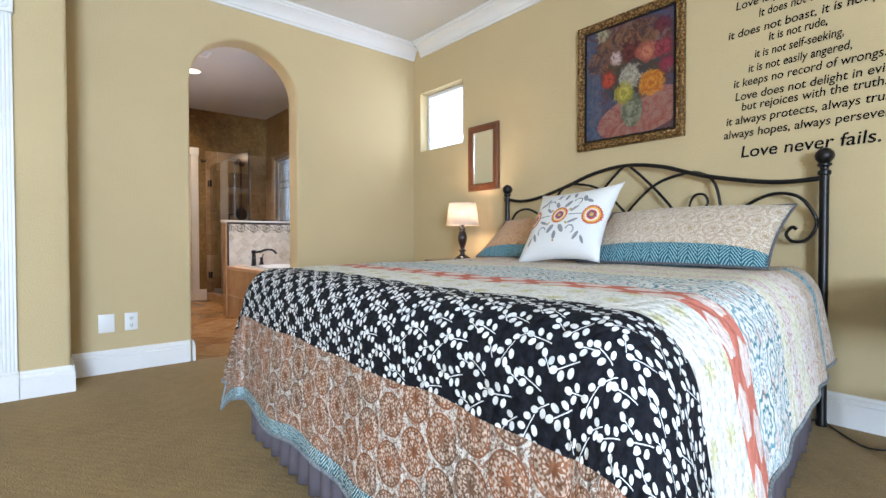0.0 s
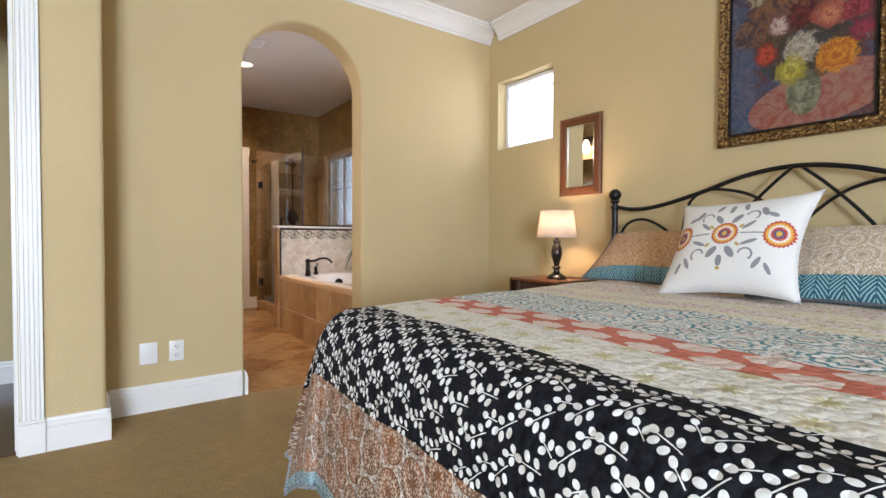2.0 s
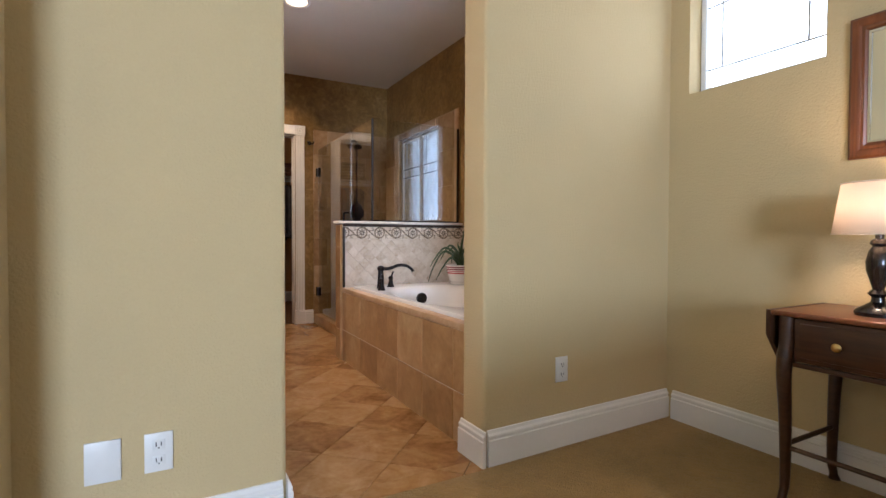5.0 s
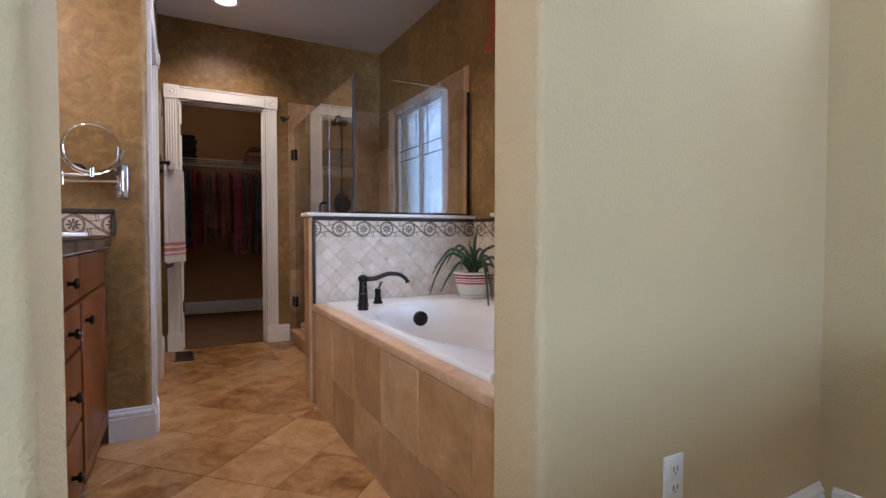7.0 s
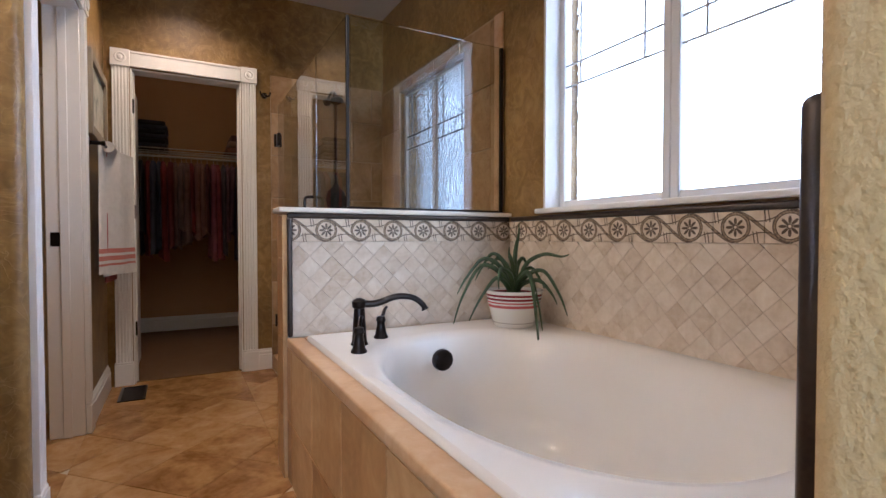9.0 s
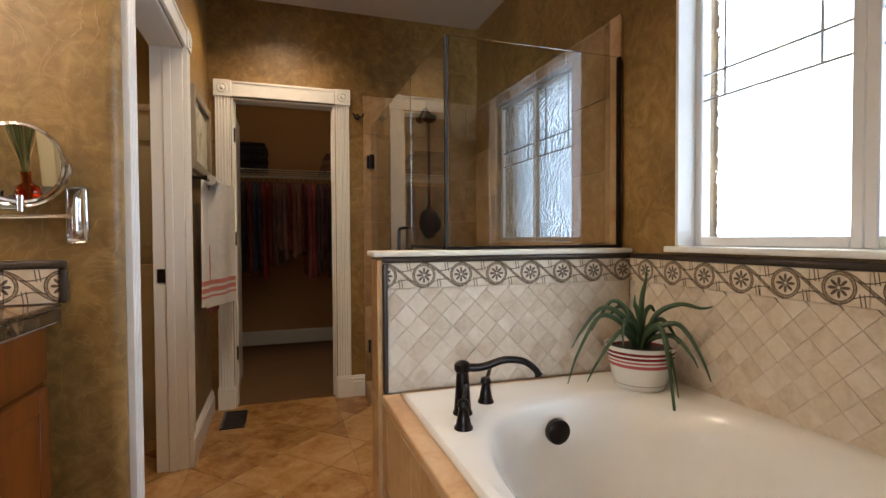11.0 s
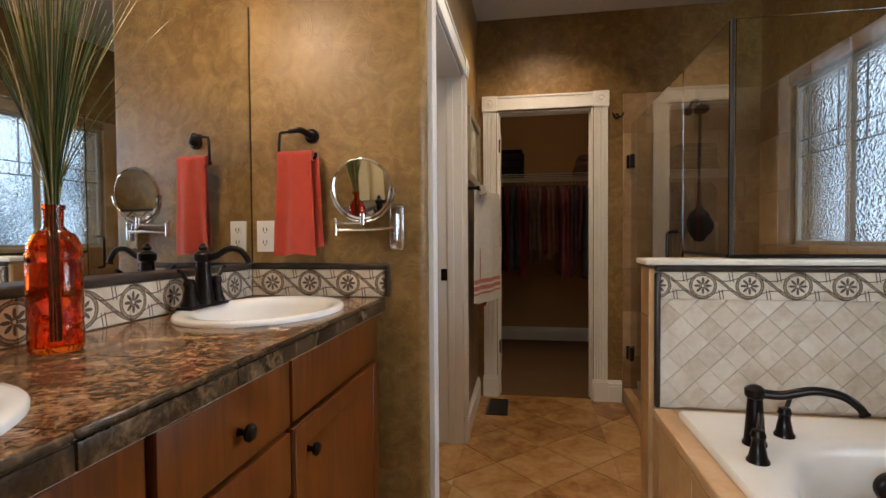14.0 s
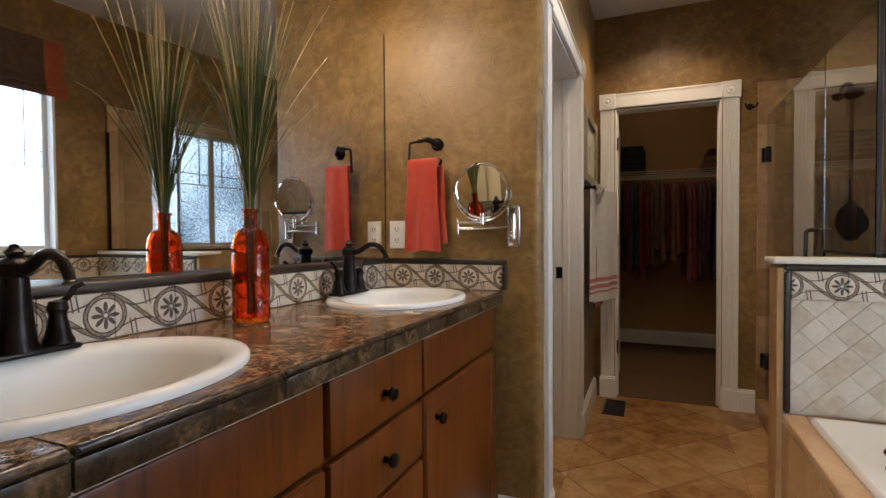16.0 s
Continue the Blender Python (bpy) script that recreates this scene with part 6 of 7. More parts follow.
for s in (-1, 1):
    part("prong", tube(smooth_line([(1.963, CLOS - 0.028, 1.972), (1.963 + s * 0.018, CLOS - 0.045, 1.958), (1.963 + s * 0.030, CLOS - 0.055, 1.968), (1.963 + s * 0.034, CLOS - 0.055, 1.985)], 4), 0.006, 8), DARK_METAL, hook)

# ---- vanity ----
CT, CF = 0.942, 0.857
VY0, VY1 = N_BACK + 0.0065, END
CARC = 0.815
van = thing("vanity_cabinet", (0.58, 5.22, 0), "knotty alder vanity cabinet with dark round knobs", "vanity")
part("carcass", merge(block((BATH_W, VY0, 0.09), (CARC - 0.004, VY1 - 0.001, 0.795)), block((CARC - 0.024, VY0, 0.7955), (CARC - 0.004, VY1 - 0.001, 0.887))), ALDER, van)
part("toe_kick", block((BATH_W, VY0, 0), (CARC - 0.075, VY1 - 0.001, 0.09)), DARK_WOOD, van)


def knob(y, z, parent):
    part("knob", lathe([(0.008, 0), (0.006, 0.010), (0.008, 0.014), (0.016, 0.019), (0.017, 0.025), (0.012, 0.031), (0, 0.033)], (CARC + 0.018, y, z), 16, pose(0, 0, 0, 0, 90)), DARK_METAL, parent, "dark bronze knob")


def front(name, y0, y1, z0, z1, knob_at=None, raised=False):
    bm = block((CARC - 0.003, y0 + 0.003, z0 + 0.003), (CARC + 0.018, y1 - 0.003, z1 - 0.003), 0.005, 2)
    p = part(name, bm, ALDER, van)
    if raised:
        w = 0.062
        a, b, c, d = y0 + w, y1 - w, z0 + w, z1 - w
        bmp = bmesh.new()
        lo = [bmp.verts.new((CARC + 0.0185, yy, q)) for yy, q in ((a, c), (b, c), (b, d), (a, d))]
        mid = [bmp.verts.new((CARC + 0.010, yy, q)) for yy, q in ((a + 0.008, c + 0.008), (b - 0.008, c + 0.008), (b - 0.008, d - 0.008), (a + 0.008, d - 0.008))]
        inn = [bmp.verts.new((CARC + 0.0195, yy, q)) for yy, q in ((a + 0.040, c + 0.040), (b - 0.040, c + 0.040), (b - 0.040, d - 0.040), (a + 0.040, d - 0.040))]
        for r0, r1 in ((lo, mid), (mid, inn)):
            for i in range(4):
                bmp.faces.new((r0[i], r0[(i + 1) % 4], r1[(i + 1) % 4], r1[i]))
        bmp.faces.new(inn)
        bmesh.ops.recalc_face_normals(bmp, faces=bmp.faces[:])
        for v in bmp.verts:
            v.co.x += 0.0012
        fr = merge(block((CARC + 0.0175, y0 + 0.006, z0 + 0.006), (CARC + 0.0215, y0 + w, z1 - 0.006), 0.0015, 1), block((CARC + 0.0175, y1 - w, z0 + 0.006), (CARC + 0.0215, y1 - 0.006, z1 - 0.006), 0.0015, 1),
                   block((CARC + 0.0175, y0 + w, z0 + 0.006), (CARC + 0.0213, y1 - w, z0 + w), 0.0015, 1), block((CARC + 0.0175, y0 + w, z1 - w), (CARC + 0.0213, y1 - w, z1 - 0.006), 0.0015, 1))
        part("door_frame", fr, ALDER, p)
        part("raised_panel", bmp, ALDER, p)
    if knob_at:
        knob(*knob_at, p)
    return p


front("drawer_front", 5.425, 6.065, 0.735, 0.884)
front("door", 5.425, 6.065, 0.10, 0.728, (5.497, 0.652), True)
front("drawer", 5.012, 5.418, 0.732, 0.884, (5.215, 0.802))
front("drawer", 5.012, 5.418, 0.578, 0.726, (5.215, 0.652))
front("drawer", 5.012, 5.418, 0.34, 0.572, (5.215, 0.46))
front("drawer", 5.012, 5.418, 0.10, 0.334, (5.215, 0.22))
front("drawer_front", 4.372, 4.998, 0.735, 0.884)
front("door", 4.372, 4.683, 0.10, 0.728, (4.64, 0.652), True)
front("door", 4.688, 4.998, 0.10, 0.728, (4.73, 0.652), True)

SINKS = ((0.600, 5.725), (0.600, 4.705))
SRX, SRY = 0.205, 0.262
counter = thing("vanity_counter", (0.6, 5.22, 0.889), "dark emperador marble tile counter with two sinks", "counter")
part("substrate", merge(block((CF - 0.075, VY0, 0.889), (CF - 0.0115, VY1 - 0.001, CT - 0.012)), block((BATH_W, VY0, 0.889), (BATH_W + 0.045, VY1 - 0.001, CT - 0.012)), block((BATH_W + 0.046, 5.0, 0.889), (CF - 0.076, 5.44, CT - 0.012))), plain("dark_grout", (0.42, 0.35, 0.27), 0.8, 0.1), counter)


def sink(cx, cy, label):
    s = thing("sink", (cx, cy, CT), label, "sink", "vanity sinks")
    b = bmesh.new()
    prof = [(1.0, 0.0005), (1.0, 0.008), (0.985, 0.013), (0.93, 0.015), (0.86, 0.012), (0.82, 0.004), (0.79, -0.010), (0.72, -0.060), (0.58, -0.105), (0.36, -0.128), (0.10, -0.134)]
    rr = []
    for k, z in prof:
        ring = []
        for i in range(56):
            a = 2 * math.pi * i / 56
            shift = -0.012 * (1 - k) if k < 0.9 else 0
            wide = 1.0 if k >= 0.93 else 0.985
            back = 0.035 * min(1.0, max(0.0, (0.93 - k) / 0.1)) if math.cos(a) < 0 else 0
            ring.append(b.verts.new((cx + (SRX + 0.012) * k * math.cos(a) * (1 - back * 3) - 0, cy + (SRY + 0.012) * k * math.sin(a) * wide, CT + z)))
        rr.append(ring)
    for p, q in zip(rr, rr[1:]):
        for i in range(56):
            b.faces.new((p[i], p[(i + 1) % 56], q[(i + 1) % 56], q[i]))
    b.faces.new(rr[-1])
    bmesh.ops.recalc_face_normals(b, faces=b.faces[:])
    part("bowl", b, PORCELAIN, s, angle=60)
    part("drain", lathe([(0.022, -0.1335), (0.022, -0.130), (0, -0.129)], (cx, cy, CT), 18), DARK_METAL, s)
    return s


sink(*SINKS[0], "white oval drop-in sink near the towel ring")
sink(*SINKS[1], "white oval drop-in sink beside the amber bottle")


def vanity_faucet(cx, cy):
    x = cx - 0.178
    z = CT + 0.0135
    t = spout("vanity_faucet", (x, cy, z + 0.010), 0.145, 0.155, 0, "dark bronze two-handled faucet on the sink rim", 0.011, "vanity faucets")
    part("deck_plate", block((x - 0.026, cy - 0.088, z), (x + 0.026, cy + 0.088, z + 0.0105), 0.005, 2), DARK_METAL, t)
    for s in (-1, 1):
        handle("h", (x, cy + s * 0.062, z + 0.0105), 90 * s, "", 0.95, t)
    part("finial", lathe([(0.010, 0), (0.015, 0.008), (0.008, 0.014), (0.006, 0.020), (0, 0.022)], (x, cy, z + 0.010 + 0.155), 14), DARK_METAL, t)
    return t


vanity_faucet(SINKS[0][0], SINKS[0][1] - 0.025)
vanity_faucet(SINKS[1][0], SINKS[1][1] + 0.025)

splash = structure("backsplash", merge(block((0.2435, VY0, CT), (BATH_W + 0.003, VY1, 1.040)), block((BATH_W + 0.003, END - 0.003, CT), (0.858, END, 1.040))), GROUT, "border tile backsplash over the vanity counter", "backsplash")
band("border_tile", (BATH_W + 0.003, VY0 + 0.002, CT + 0.002), (BATH_W + 0.012, VY1 - 0.013, 1.040), BORDER_V, splash, 12, 1)
band("border_tile", (BATH_W + 0.013, END - 0.012, CT + 0.002), (0.857, END - 0.003, 1.040), BORDER_W, splash, 4, 0)
rail_trim("splash_trim", (0.2435, VY0 + 0.002, 1.0405), (BATH_W + 0.018, VY1 - 0.019, 1.064), 0.007)
rail_trim("splash_trim_end", (BATH_W + 0.0005, END - 0.018, 1.0405), (0.876, END - 0.0005, 1.064), 0.007)
rail_trim("splash_trim_side", (0.8585, END - 0.017, CT + 0.002), (0.876, END - 0.0005, 1.040), 0.007)
vm = structure("vanity_mirror", prism([(0.2435, VY0 + 0.004), (0.251, VY0 + 0.004), (BATH_W + 0.007, END - 0.004), (0.2435, END - 0.004)], 1.066, 2.0, "z"), MIRROR, "large frameless vanity mirror", "mirror")
del vm["kind"]
# Dark strip added to draw the plain join of mirror and wall.
single("mirror_join_line", block((BATH_W + 0.0075, END - 0.0035, 1.066), (BATH_W + 0.0092, END - 0.0005, 2.0)), DARK_METAL, "thin dark strip drawing the join beside the vanity mirror", "mirror trim", kind="structure")

# towel ring with coral towel
ring = thing("towel_ring", (0.575, END, 1.40), "dark bronze open towel ring on the plaster wall", "towel ring")
part("flange", lathe([(0.026, 0), (0.026, 0.008), (0.016, 0.014), (0.012, 0.028), (0, 0.030)], (0.590, END, 1.520), 20, pose(0, 0, 0, 90)), DARK_METAL, ring)
part("arm", tube(smooth_line([(0.590, END - 0.024, 1.520), (0.565, END - 0.042, 1.535), (0.548, END - 0.050, 1.532), (0.525, END - 0.052, 1.530)], 5), [0.012] * 8 + [0.009] * 8, 10), DARK_METAL, ring)
part("loop", tube(smooth_line([(0.545, END - 0.052, 1.530), (0.502, END - 0.052, 1.527), (0.490, END - 0.052, 1.515), (0.486, END - 0.052, 1.44), (0.490, END - 0.052, 1.428), (0.60, END - 0.052, 1.432), (0.622, END - 0.052, 1.436), (0.624, END - 0.052, 1.452)], 5), 0.0055, 8), DARK_METAL, ring)


def terry(name, c, stripes=None):
    m = material(name, c, 0.95, Sheen_Weight=0.15)
    p = place(m)
    col = mixed(m, fuzz(m, p, 30, 3), shade(c, 0.82), shade(c, 1.15))
    if stripes:
        x, y, z = split(m, p)
        s = None
        for z0, z1 in stripes[0]:
            q = z.more(z0) * z.less(z1)
            s = q if s is None else s.top(q)
        col = mixed(m, s, col, stripes[1])
    paint(m, col)
    relief(m, cells(m, p, 330) + fuzz(m, p, 90, 3), 0.8, 0.003)
    return m


def hanging(name, top, width, drop, across, deep, mat, parent, seed, flare=0.0, folds=2.0):
    """One fall of a folded towel as a closed slab: across is its width's direction, deep the way it stands off."""
    bm = bmesh.new()
    across, deep = Vector(across), Vector(deep)
    n, rows = 22, 16
    faces = []
    for s in (0, 1):
        g = []
        for k in range(rows + 1):
            t = k / rows
            row = []
            for i in range(n + 1):
                q = i / n - 0.5
                w = width * (1 + flare * t)
                wave = math.sin(q * math.pi * 2 * folds + seed) * (0.003 + 0.009 * t) + 0.006 * noise.noise((q * 4 + seed, t * 2, seed))
                edge = 0.5 * math.sqrt(max(0.0, 1 - (abs(q) * 2) ** 6))
                bulge = (0.014 + 0.004 * t) * edge * (1 if s else -1)
                z = -drop * t + (0.004 * math.sin(q * 7 + seed) if k == rows else 0)
                row.append(bm.verts.new(Vector(top) + across * (q * w) + deep * (wave + bulge) + Vector((0, 0, z))))
            g.append(row)
        for k in range(rows):
            for i in range(n):
                f = (g[k][i], g[k][i + 1], g[k + 1][i + 1], g[k + 1][i])
                bm.faces.new(f if s else f[::-1])
        faces.append(g)
    a, b = faces
    for k in range(rows):
        bm.faces.new((a[k][0], b[k][0], b[k + 1][0], a[k + 1][0])), bm.faces.new((b[k][n], a[k][n], a[k + 1][n], b[k + 1][n]))
    for i in range(n):
        bm.faces.new((a[0][i + 1], a[0][i], b[0][i], b[0][i + 1])[::-1]), bm.faces.new((a[rows][i], a[rows][i + 1], b[rows][i + 1], b[rows][i])[::-1])
    bmesh.ops.recalc_face_normals(bm, faces=bm.faces[:])
    return part(name, bm, mat, parent, angle=75)


CORAL = terry("coral_terry", (0.50, 0.055, 0.024))
tw = thing("hand_towel", (0.555, END - 0.06, 1.10), "coral terry hand towel folded through the towel ring", "towel")
hanging("front_fall", (0.552, END - 0.074, 1.440), 0.125, 0.345, (1, 0, 0), (0, -1, 0), CORAL, tw, 1.0, 0.22, 1.5)
hanging("back_fall", (0.572, END - 0.036, 1.440), 0.112, 0.315, (1, 0, 0), (0, -1, 0), CORAL, tw, 3.0, 0.30, 2.0)
part("fold", tube([(0.49, END - 0.055, 1.440), (0.615, END - 0.055, 1.442)], 0.020, 10), CORAL, tw)

# magnifying mirror on a swing arm
mag = thing("magnifying_mirror", (0.905, END, 1.11), "round chrome magnifying mirror on a swing arm", "mirror")
part("wall_plate", block((0.877, END - 0.012, 1.110), (0.929, END, 1.268), 0.010, 3), CHROME, mag)
part("pivot", lathe([(0.009, -0.045), (0.009, 0.045)], (0.903, END - 0.024, 1.19), 14), CHROME, mag)
part("arm", tube([(0.903, END - 0.026, 1.185), (0.690, END - 0.045, 1.180)], 0.007, 10), CHROME, mag)
part("arm", tube([(0.690, END - 0.048, 1.205), (0.800, END - 0.075, 1.205)], 0.006, 10), CHROME, mag)
part("pivot", lathe([(0.008, -0.030), (0.008, 0.030)], (0.690, END - 0.046, 1.192), 12), CHROME, mag)
part("stem", tube([(0.800, END - 0.075, 1.195), (0.800, END - 0.075, 1.235)], 0.008, 10), CHROME, mag)
MC = Vector((0.800, END - 0.078, 1.320))
tilt = pose(*MC, 96, 0, -1)
part("yoke", tube([tilt @ Vector((0.112 * math.cos(a), 0.112 * math.sin(a), 0)) for a in [math.pi + math.pi * k / 20 for k in range(21)]], 0.005, 8), CHROME, mag)
disc = part("mirror_disc", lathe([(0, -0.010), (0.098, -0.010), (0.104, -0.006), (0.106, 0.0), (0.104, 0.006), (0.098, 0.009), (0.096, 0.007)], (0, 0, 0), 48, tilt), CHROME, mag)
part("glass", lathe([(0.0965, 0.0071), (0.05, 0.0045), (0.02, 0.0036), (0, 0.0034)], (0, 0, 0), 48, tilt), MIRROR, disc)

# ---- amber bottle with grass ----
AMBER = material("amber_glass", (0.95, 0.20, 0.015), 0.03, 0.0, Transmission_Weight=1.0, IOR=1.45)
relief(AMBER, fuzz(AMBER, place(AMBER), 45, 2), 0.25, 0.004)
BX, BY, BZ = 0.462, 5.205, CT + 0.0005
vase = thing("amber_bottle", (BX, BY, BZ), "amber orange glass bottle holding dried grasses", "vase")
part("bottle", lathe([(0, 0.004), (0.040, 0.0), (0.045, 0.006), (0.045, 0.05), (0.0435, 0.055), (0.045, 0.06), (0.045, 0.165), (0.043, 0.170), (0.0455, 0.176), (0.0455, 0.186), (0.043, 0.192), (0.042, 0.205), (0.034, 0.222), (0.018, 0.232), (0.016, 0.240), (0.0165, 0.268), (0.019, 0.270), (0.019, 0.278), (0.015, 0.278), (0.0135, 0.240), (0.030, 0.218), (0.039, 0.200), (0.041, 0.06), (0.040, 0.012), (0, 0.010)], (BX, BY, BZ), 32), AMBER, vase)
GRASSES = [plain("grass_%d" % i, c, 0.3, 0.25, 10, 90, 0.1) for i, c in enumerate(((0.045, 0.062, 0.014), (0.13, 0.135, 0.03), (0.34, 0.25, 0.11)))]
rng = random.Random(21)
for k in range(170):
    ang = rng.uniform(0, 2 * math.pi)
    Ht = rng.uniform(0.24, 0.60)
    spread = abs(rng.gauss(0, 0.105)) * (0.35 + Ht)
    d = Vector((math.cos(ang), math.sin(ang), 0))
    if BX + d.x * spread < BATH_W + 0.03:
        d.x *= (BX - BATH_W - 0.03) / (-d.x * spread)
    o = Vector((BX, BY, BZ + 0.02)) + d * rng.uniform(0.0, 0.010)
    neck = Vector((BX, BY, BZ + 0.275)) + d * rng.uniform(0.002, 0.011)
    tip = neck + d * spread + Vector((0, 0, Ht))
    stray = rng.random() < 0.05
    if stray:
        tip += d * 0.08 - Vector((0, 0, Ht * 0.4))
        tip.x = max(tip.x, BATH_W + 0.03)
    line = smooth_line([o, neck, neck.lerp(tip, 0.35) - d * spread * 0.17, neck.lerp(tip, 0.7) - d * spread * 0.13 + Vector((0, 0, 0.05 if stray else 0)), tip], 4)
    n = len(line)
    w = rng.uniform(0.0008, 0.0017)
    shade_of = 2 if stray or Ht > 0.535 else int(rng.random() * 1.8) if Ht > 0.36 else 0
    part("grass_blade", tube(line, [w * (1.0 if i < n * 0.6 else max(0.25, 1.0 - (i / n - 0.6) * 1.8)) for i in range(n)], 4), GRASSES[shade_of], vase)

# ---- vanity light above the mirror ----
BULB = material("lit_frosted_glass", (0.9, 0.85, 0.75), 0.4)
bsdf(BULB).inputs["Emission Color"].default_value = (1.0, 0.74, 0.44, 1)
bsdf(BULB).inputs["Emission Strength"].default_value = 7.0
vl = thing("vanity_light", (BATH_W + 0.05, 5.22, 2.14), "bronze wall light with three lit frosted bell shades", "wall light")
part("back_plate", block((0.2435, 4.80, 2.20), (BATH_W + 0.02, 5.64, 2.28), 0.008, 2), DARK_METAL, vl)
for y in (4.88, 5.22, 5.56):
    part("arm", tube(smooth_line([(BATH_W + 0.018, y, 2.24), (BATH_W + 0.07, y, 2.27), (BATH_W + 0.11, y, 2.25), (BATH_W + 0.115, y, 2.215)], 5), 0.008, 8), DARK_METAL, vl)
    part("bell_shade", lathe([(0.022, 0.10), (0.030, 0.085), (0.038, 0.05), (0.055, 0.012), (0.064, 0.0), (0.061, 0.0), (0.050, 0.014), (0.034, 0.05), (0.026, 0.082), (0.018, 0.095)], (BATH_W + 0.115, y, 2.115), 24), BULB, vl, "lit frosted glass bell")
    lamp("vanity_bulb", "POINT", pose(BATH_W + 0.115, y, 2.10), 8.0, WARM, (0.05,))

# recessed ceiling lights and the ceiling vent
for x, y, w in ((1.462, 6.265, 62), (1.462, 7.46, 46), (0.30, 6.95, 14)):
    dl = thing("recessed_light", (x, y, H - 0.02), "lit white recessed ceiling downlight", "ceiling light")
    part("trim_ring", lathe([(0.098, 0.0), (0.098, -0.006), (0.080, -0.010), (0.074, -0.004), (0.074, 0.0)], (x, y, H - 0.0005), 32), PLASTIC, dl)
    part("lens", lathe([(0, -0.002), (0.073, -0.002), (0.073, -0.0005), (0, -0.0005)], (x, y, H), 28), BULB, dl)
    spot = lamp("downlight_beam", "SPOT", look((x, y, H - 0.03), (x, y + 0.001, 0)), w, (1.0, 0.76, 0.48), (0.06,))
    spot.data.spot_size, spot.data.spot_blend = radians(135), 0.7
vent = thing("ceiling_vent", (1.365, 5.648, H - 0.012), "white metal ceiling air vent", "vent")
part("frame", merge(block((1.25, 5.56, H - 0.010), (1.48, 5.585, H - 0.0005)), block((1.25, 5.715, H - 0.010), (1.48, 5.74, H - 0.0005)), block((1.25, 5.5855, H - 0.010), (1.272, 5.7145, H - 0.0005)), block((1.458, 5.5855, H - 0.010), (1.48, 5.7145, H - 0.0005))), PLASTIC, vent)
for i in range(8):
    part("slat", block((1.273, 5.592 + i * 0.016, H - 0.008), (1.457, 5.598 + i * 0.016, H - 0.001)), PLASTIC, vent)
fv = thing("floor_vent", (1.15, 7.73, 0), "dark metal floor register in the tile", "vent")
part("frame", merge(block((1.085, 7.575, 0.001), (1.225, 7.59, 0.006)), block((1.085, 7.87, 0.001), (1.225, 7.885, 0.006)), block((1.085, 7.5905, 0.001), (1.098, 7.8695, 0.006)), block((1.212, 7.5905, 0.001), (1.225, 7.8695, 0.006))), DARK_METAL, fv)
# Near-black sheet below the slats paints the duct's shade.
part("duct_shade", block((1.0985, 7.591, 0.001), (1.2115, 7.869, 0.0025)), SLOT, fv)
for i in range(11):
    part("slat", block((1.100, 7.60 + i * 0.024, 0.0026), (1.210, 7.608 + i * 0.024, 0.005)), DARK_METAL, fv)

# ---- west wall by the closet: picture, towel bar ----
art = thing("framed_print", (1.01, 7.52, 1.44), "framed botanical print in a grey wood frame", "picture")
GREYWOOD = wood("greyed_wood", (0.20, 0.16, 0.11), (0.36, 0.30, 0.21), 0.5, 2)
y0, y1, z0, z1 = 7.22, 7.84, 1.475, 1.905
for a, b, c, d in ((y0, y0 + 0.05, z0, z1), (y1 - 0.05, y1, z0, z1), (y0 + 0.0505, y1 - 0.0505, z0, z0 + 0.05), (y0 + 0.0505, y1 - 0.0505, z1 - 0.05, z1)):
    part("frame_bar", block((1.007, a, c), (1.037, b, d), 0.004, 2), GREYWOOD, art)
PRINT = material("botanical_print", (0.6, 0.55, 0.42), 0.3)
paint(PRINT, ramp(PRINT, fuzz(PRINT, place(PRINT), 9, 4, 0.6, 1.0), (0.42, (0.62, 0.58, 0.46)), (0.56, (0.45, 0.44, 0.32)), (0.66, (0.16, 0.15, 0.08))))
part("print", block((1.009, y0 + 0.05, z0 + 0.05), (1.02, y1 - 0.05, z1 - 0.05)), PRINT, art)
bar = thing("towel_bar", (1.045, 7.5, 1.42), "dark bronze towel bar below the print", "towel bar")
part("rail", tube([(1.075, 7.25, 1.435), (1.075, 7.80, 1.435)], 0.008, 10), DARK_METAL, bar)
for y in (7.26, 7.79):
    part("bracket", lathe([(0.022, 0), (0.020, 0.010), (0.010, 0.016), (0.009, 0.06), (0.013, 0.066), (0.013, 0.08), (0, 0.082)], (1.005, y, 1.435), 14, pose(0, 0, 0, 0, 90)), DARK_METAL, bar)
WHITE_T = terry("white_striped_terry", (0.66, 0.62, 0.57), (((0.80, 0.812), (0.828, 0.853), (0.868, 0.893)), (0.52, 0.15, 0.11)))
RED_T = terry("red_terry", (0.33, 0.05, 0.04))
bt = thing("bath_towel", (1.075, 7.5, 0.72), "white bath towel with coral stripes over the towel bar", "towel")
hanging("front_fall", (1.117, 7.56, 1.435), 0.36, 0.69, (0.30, 0.95, 0), (0.95, -0.3, 0), WHITE_T, bt, 2.0, 0.06, 1.5)
hanging("back_fall", (1.051, 7.48, 1.435), 0.34, 0.68, (0, 1, 0), (1, 0, 0), WHITE_T, bt, 4.0, 0.04, 1.5)
part("fold", tube([(1.085, 7.37, 1.436), (1.085, 7.73, 1.436)], 0.030, 10), WHITE_T, bt)
rt = thing("red_towel", (1.075, 7.66, 0.70), "red towel hanging behind the striped towel", "towel")
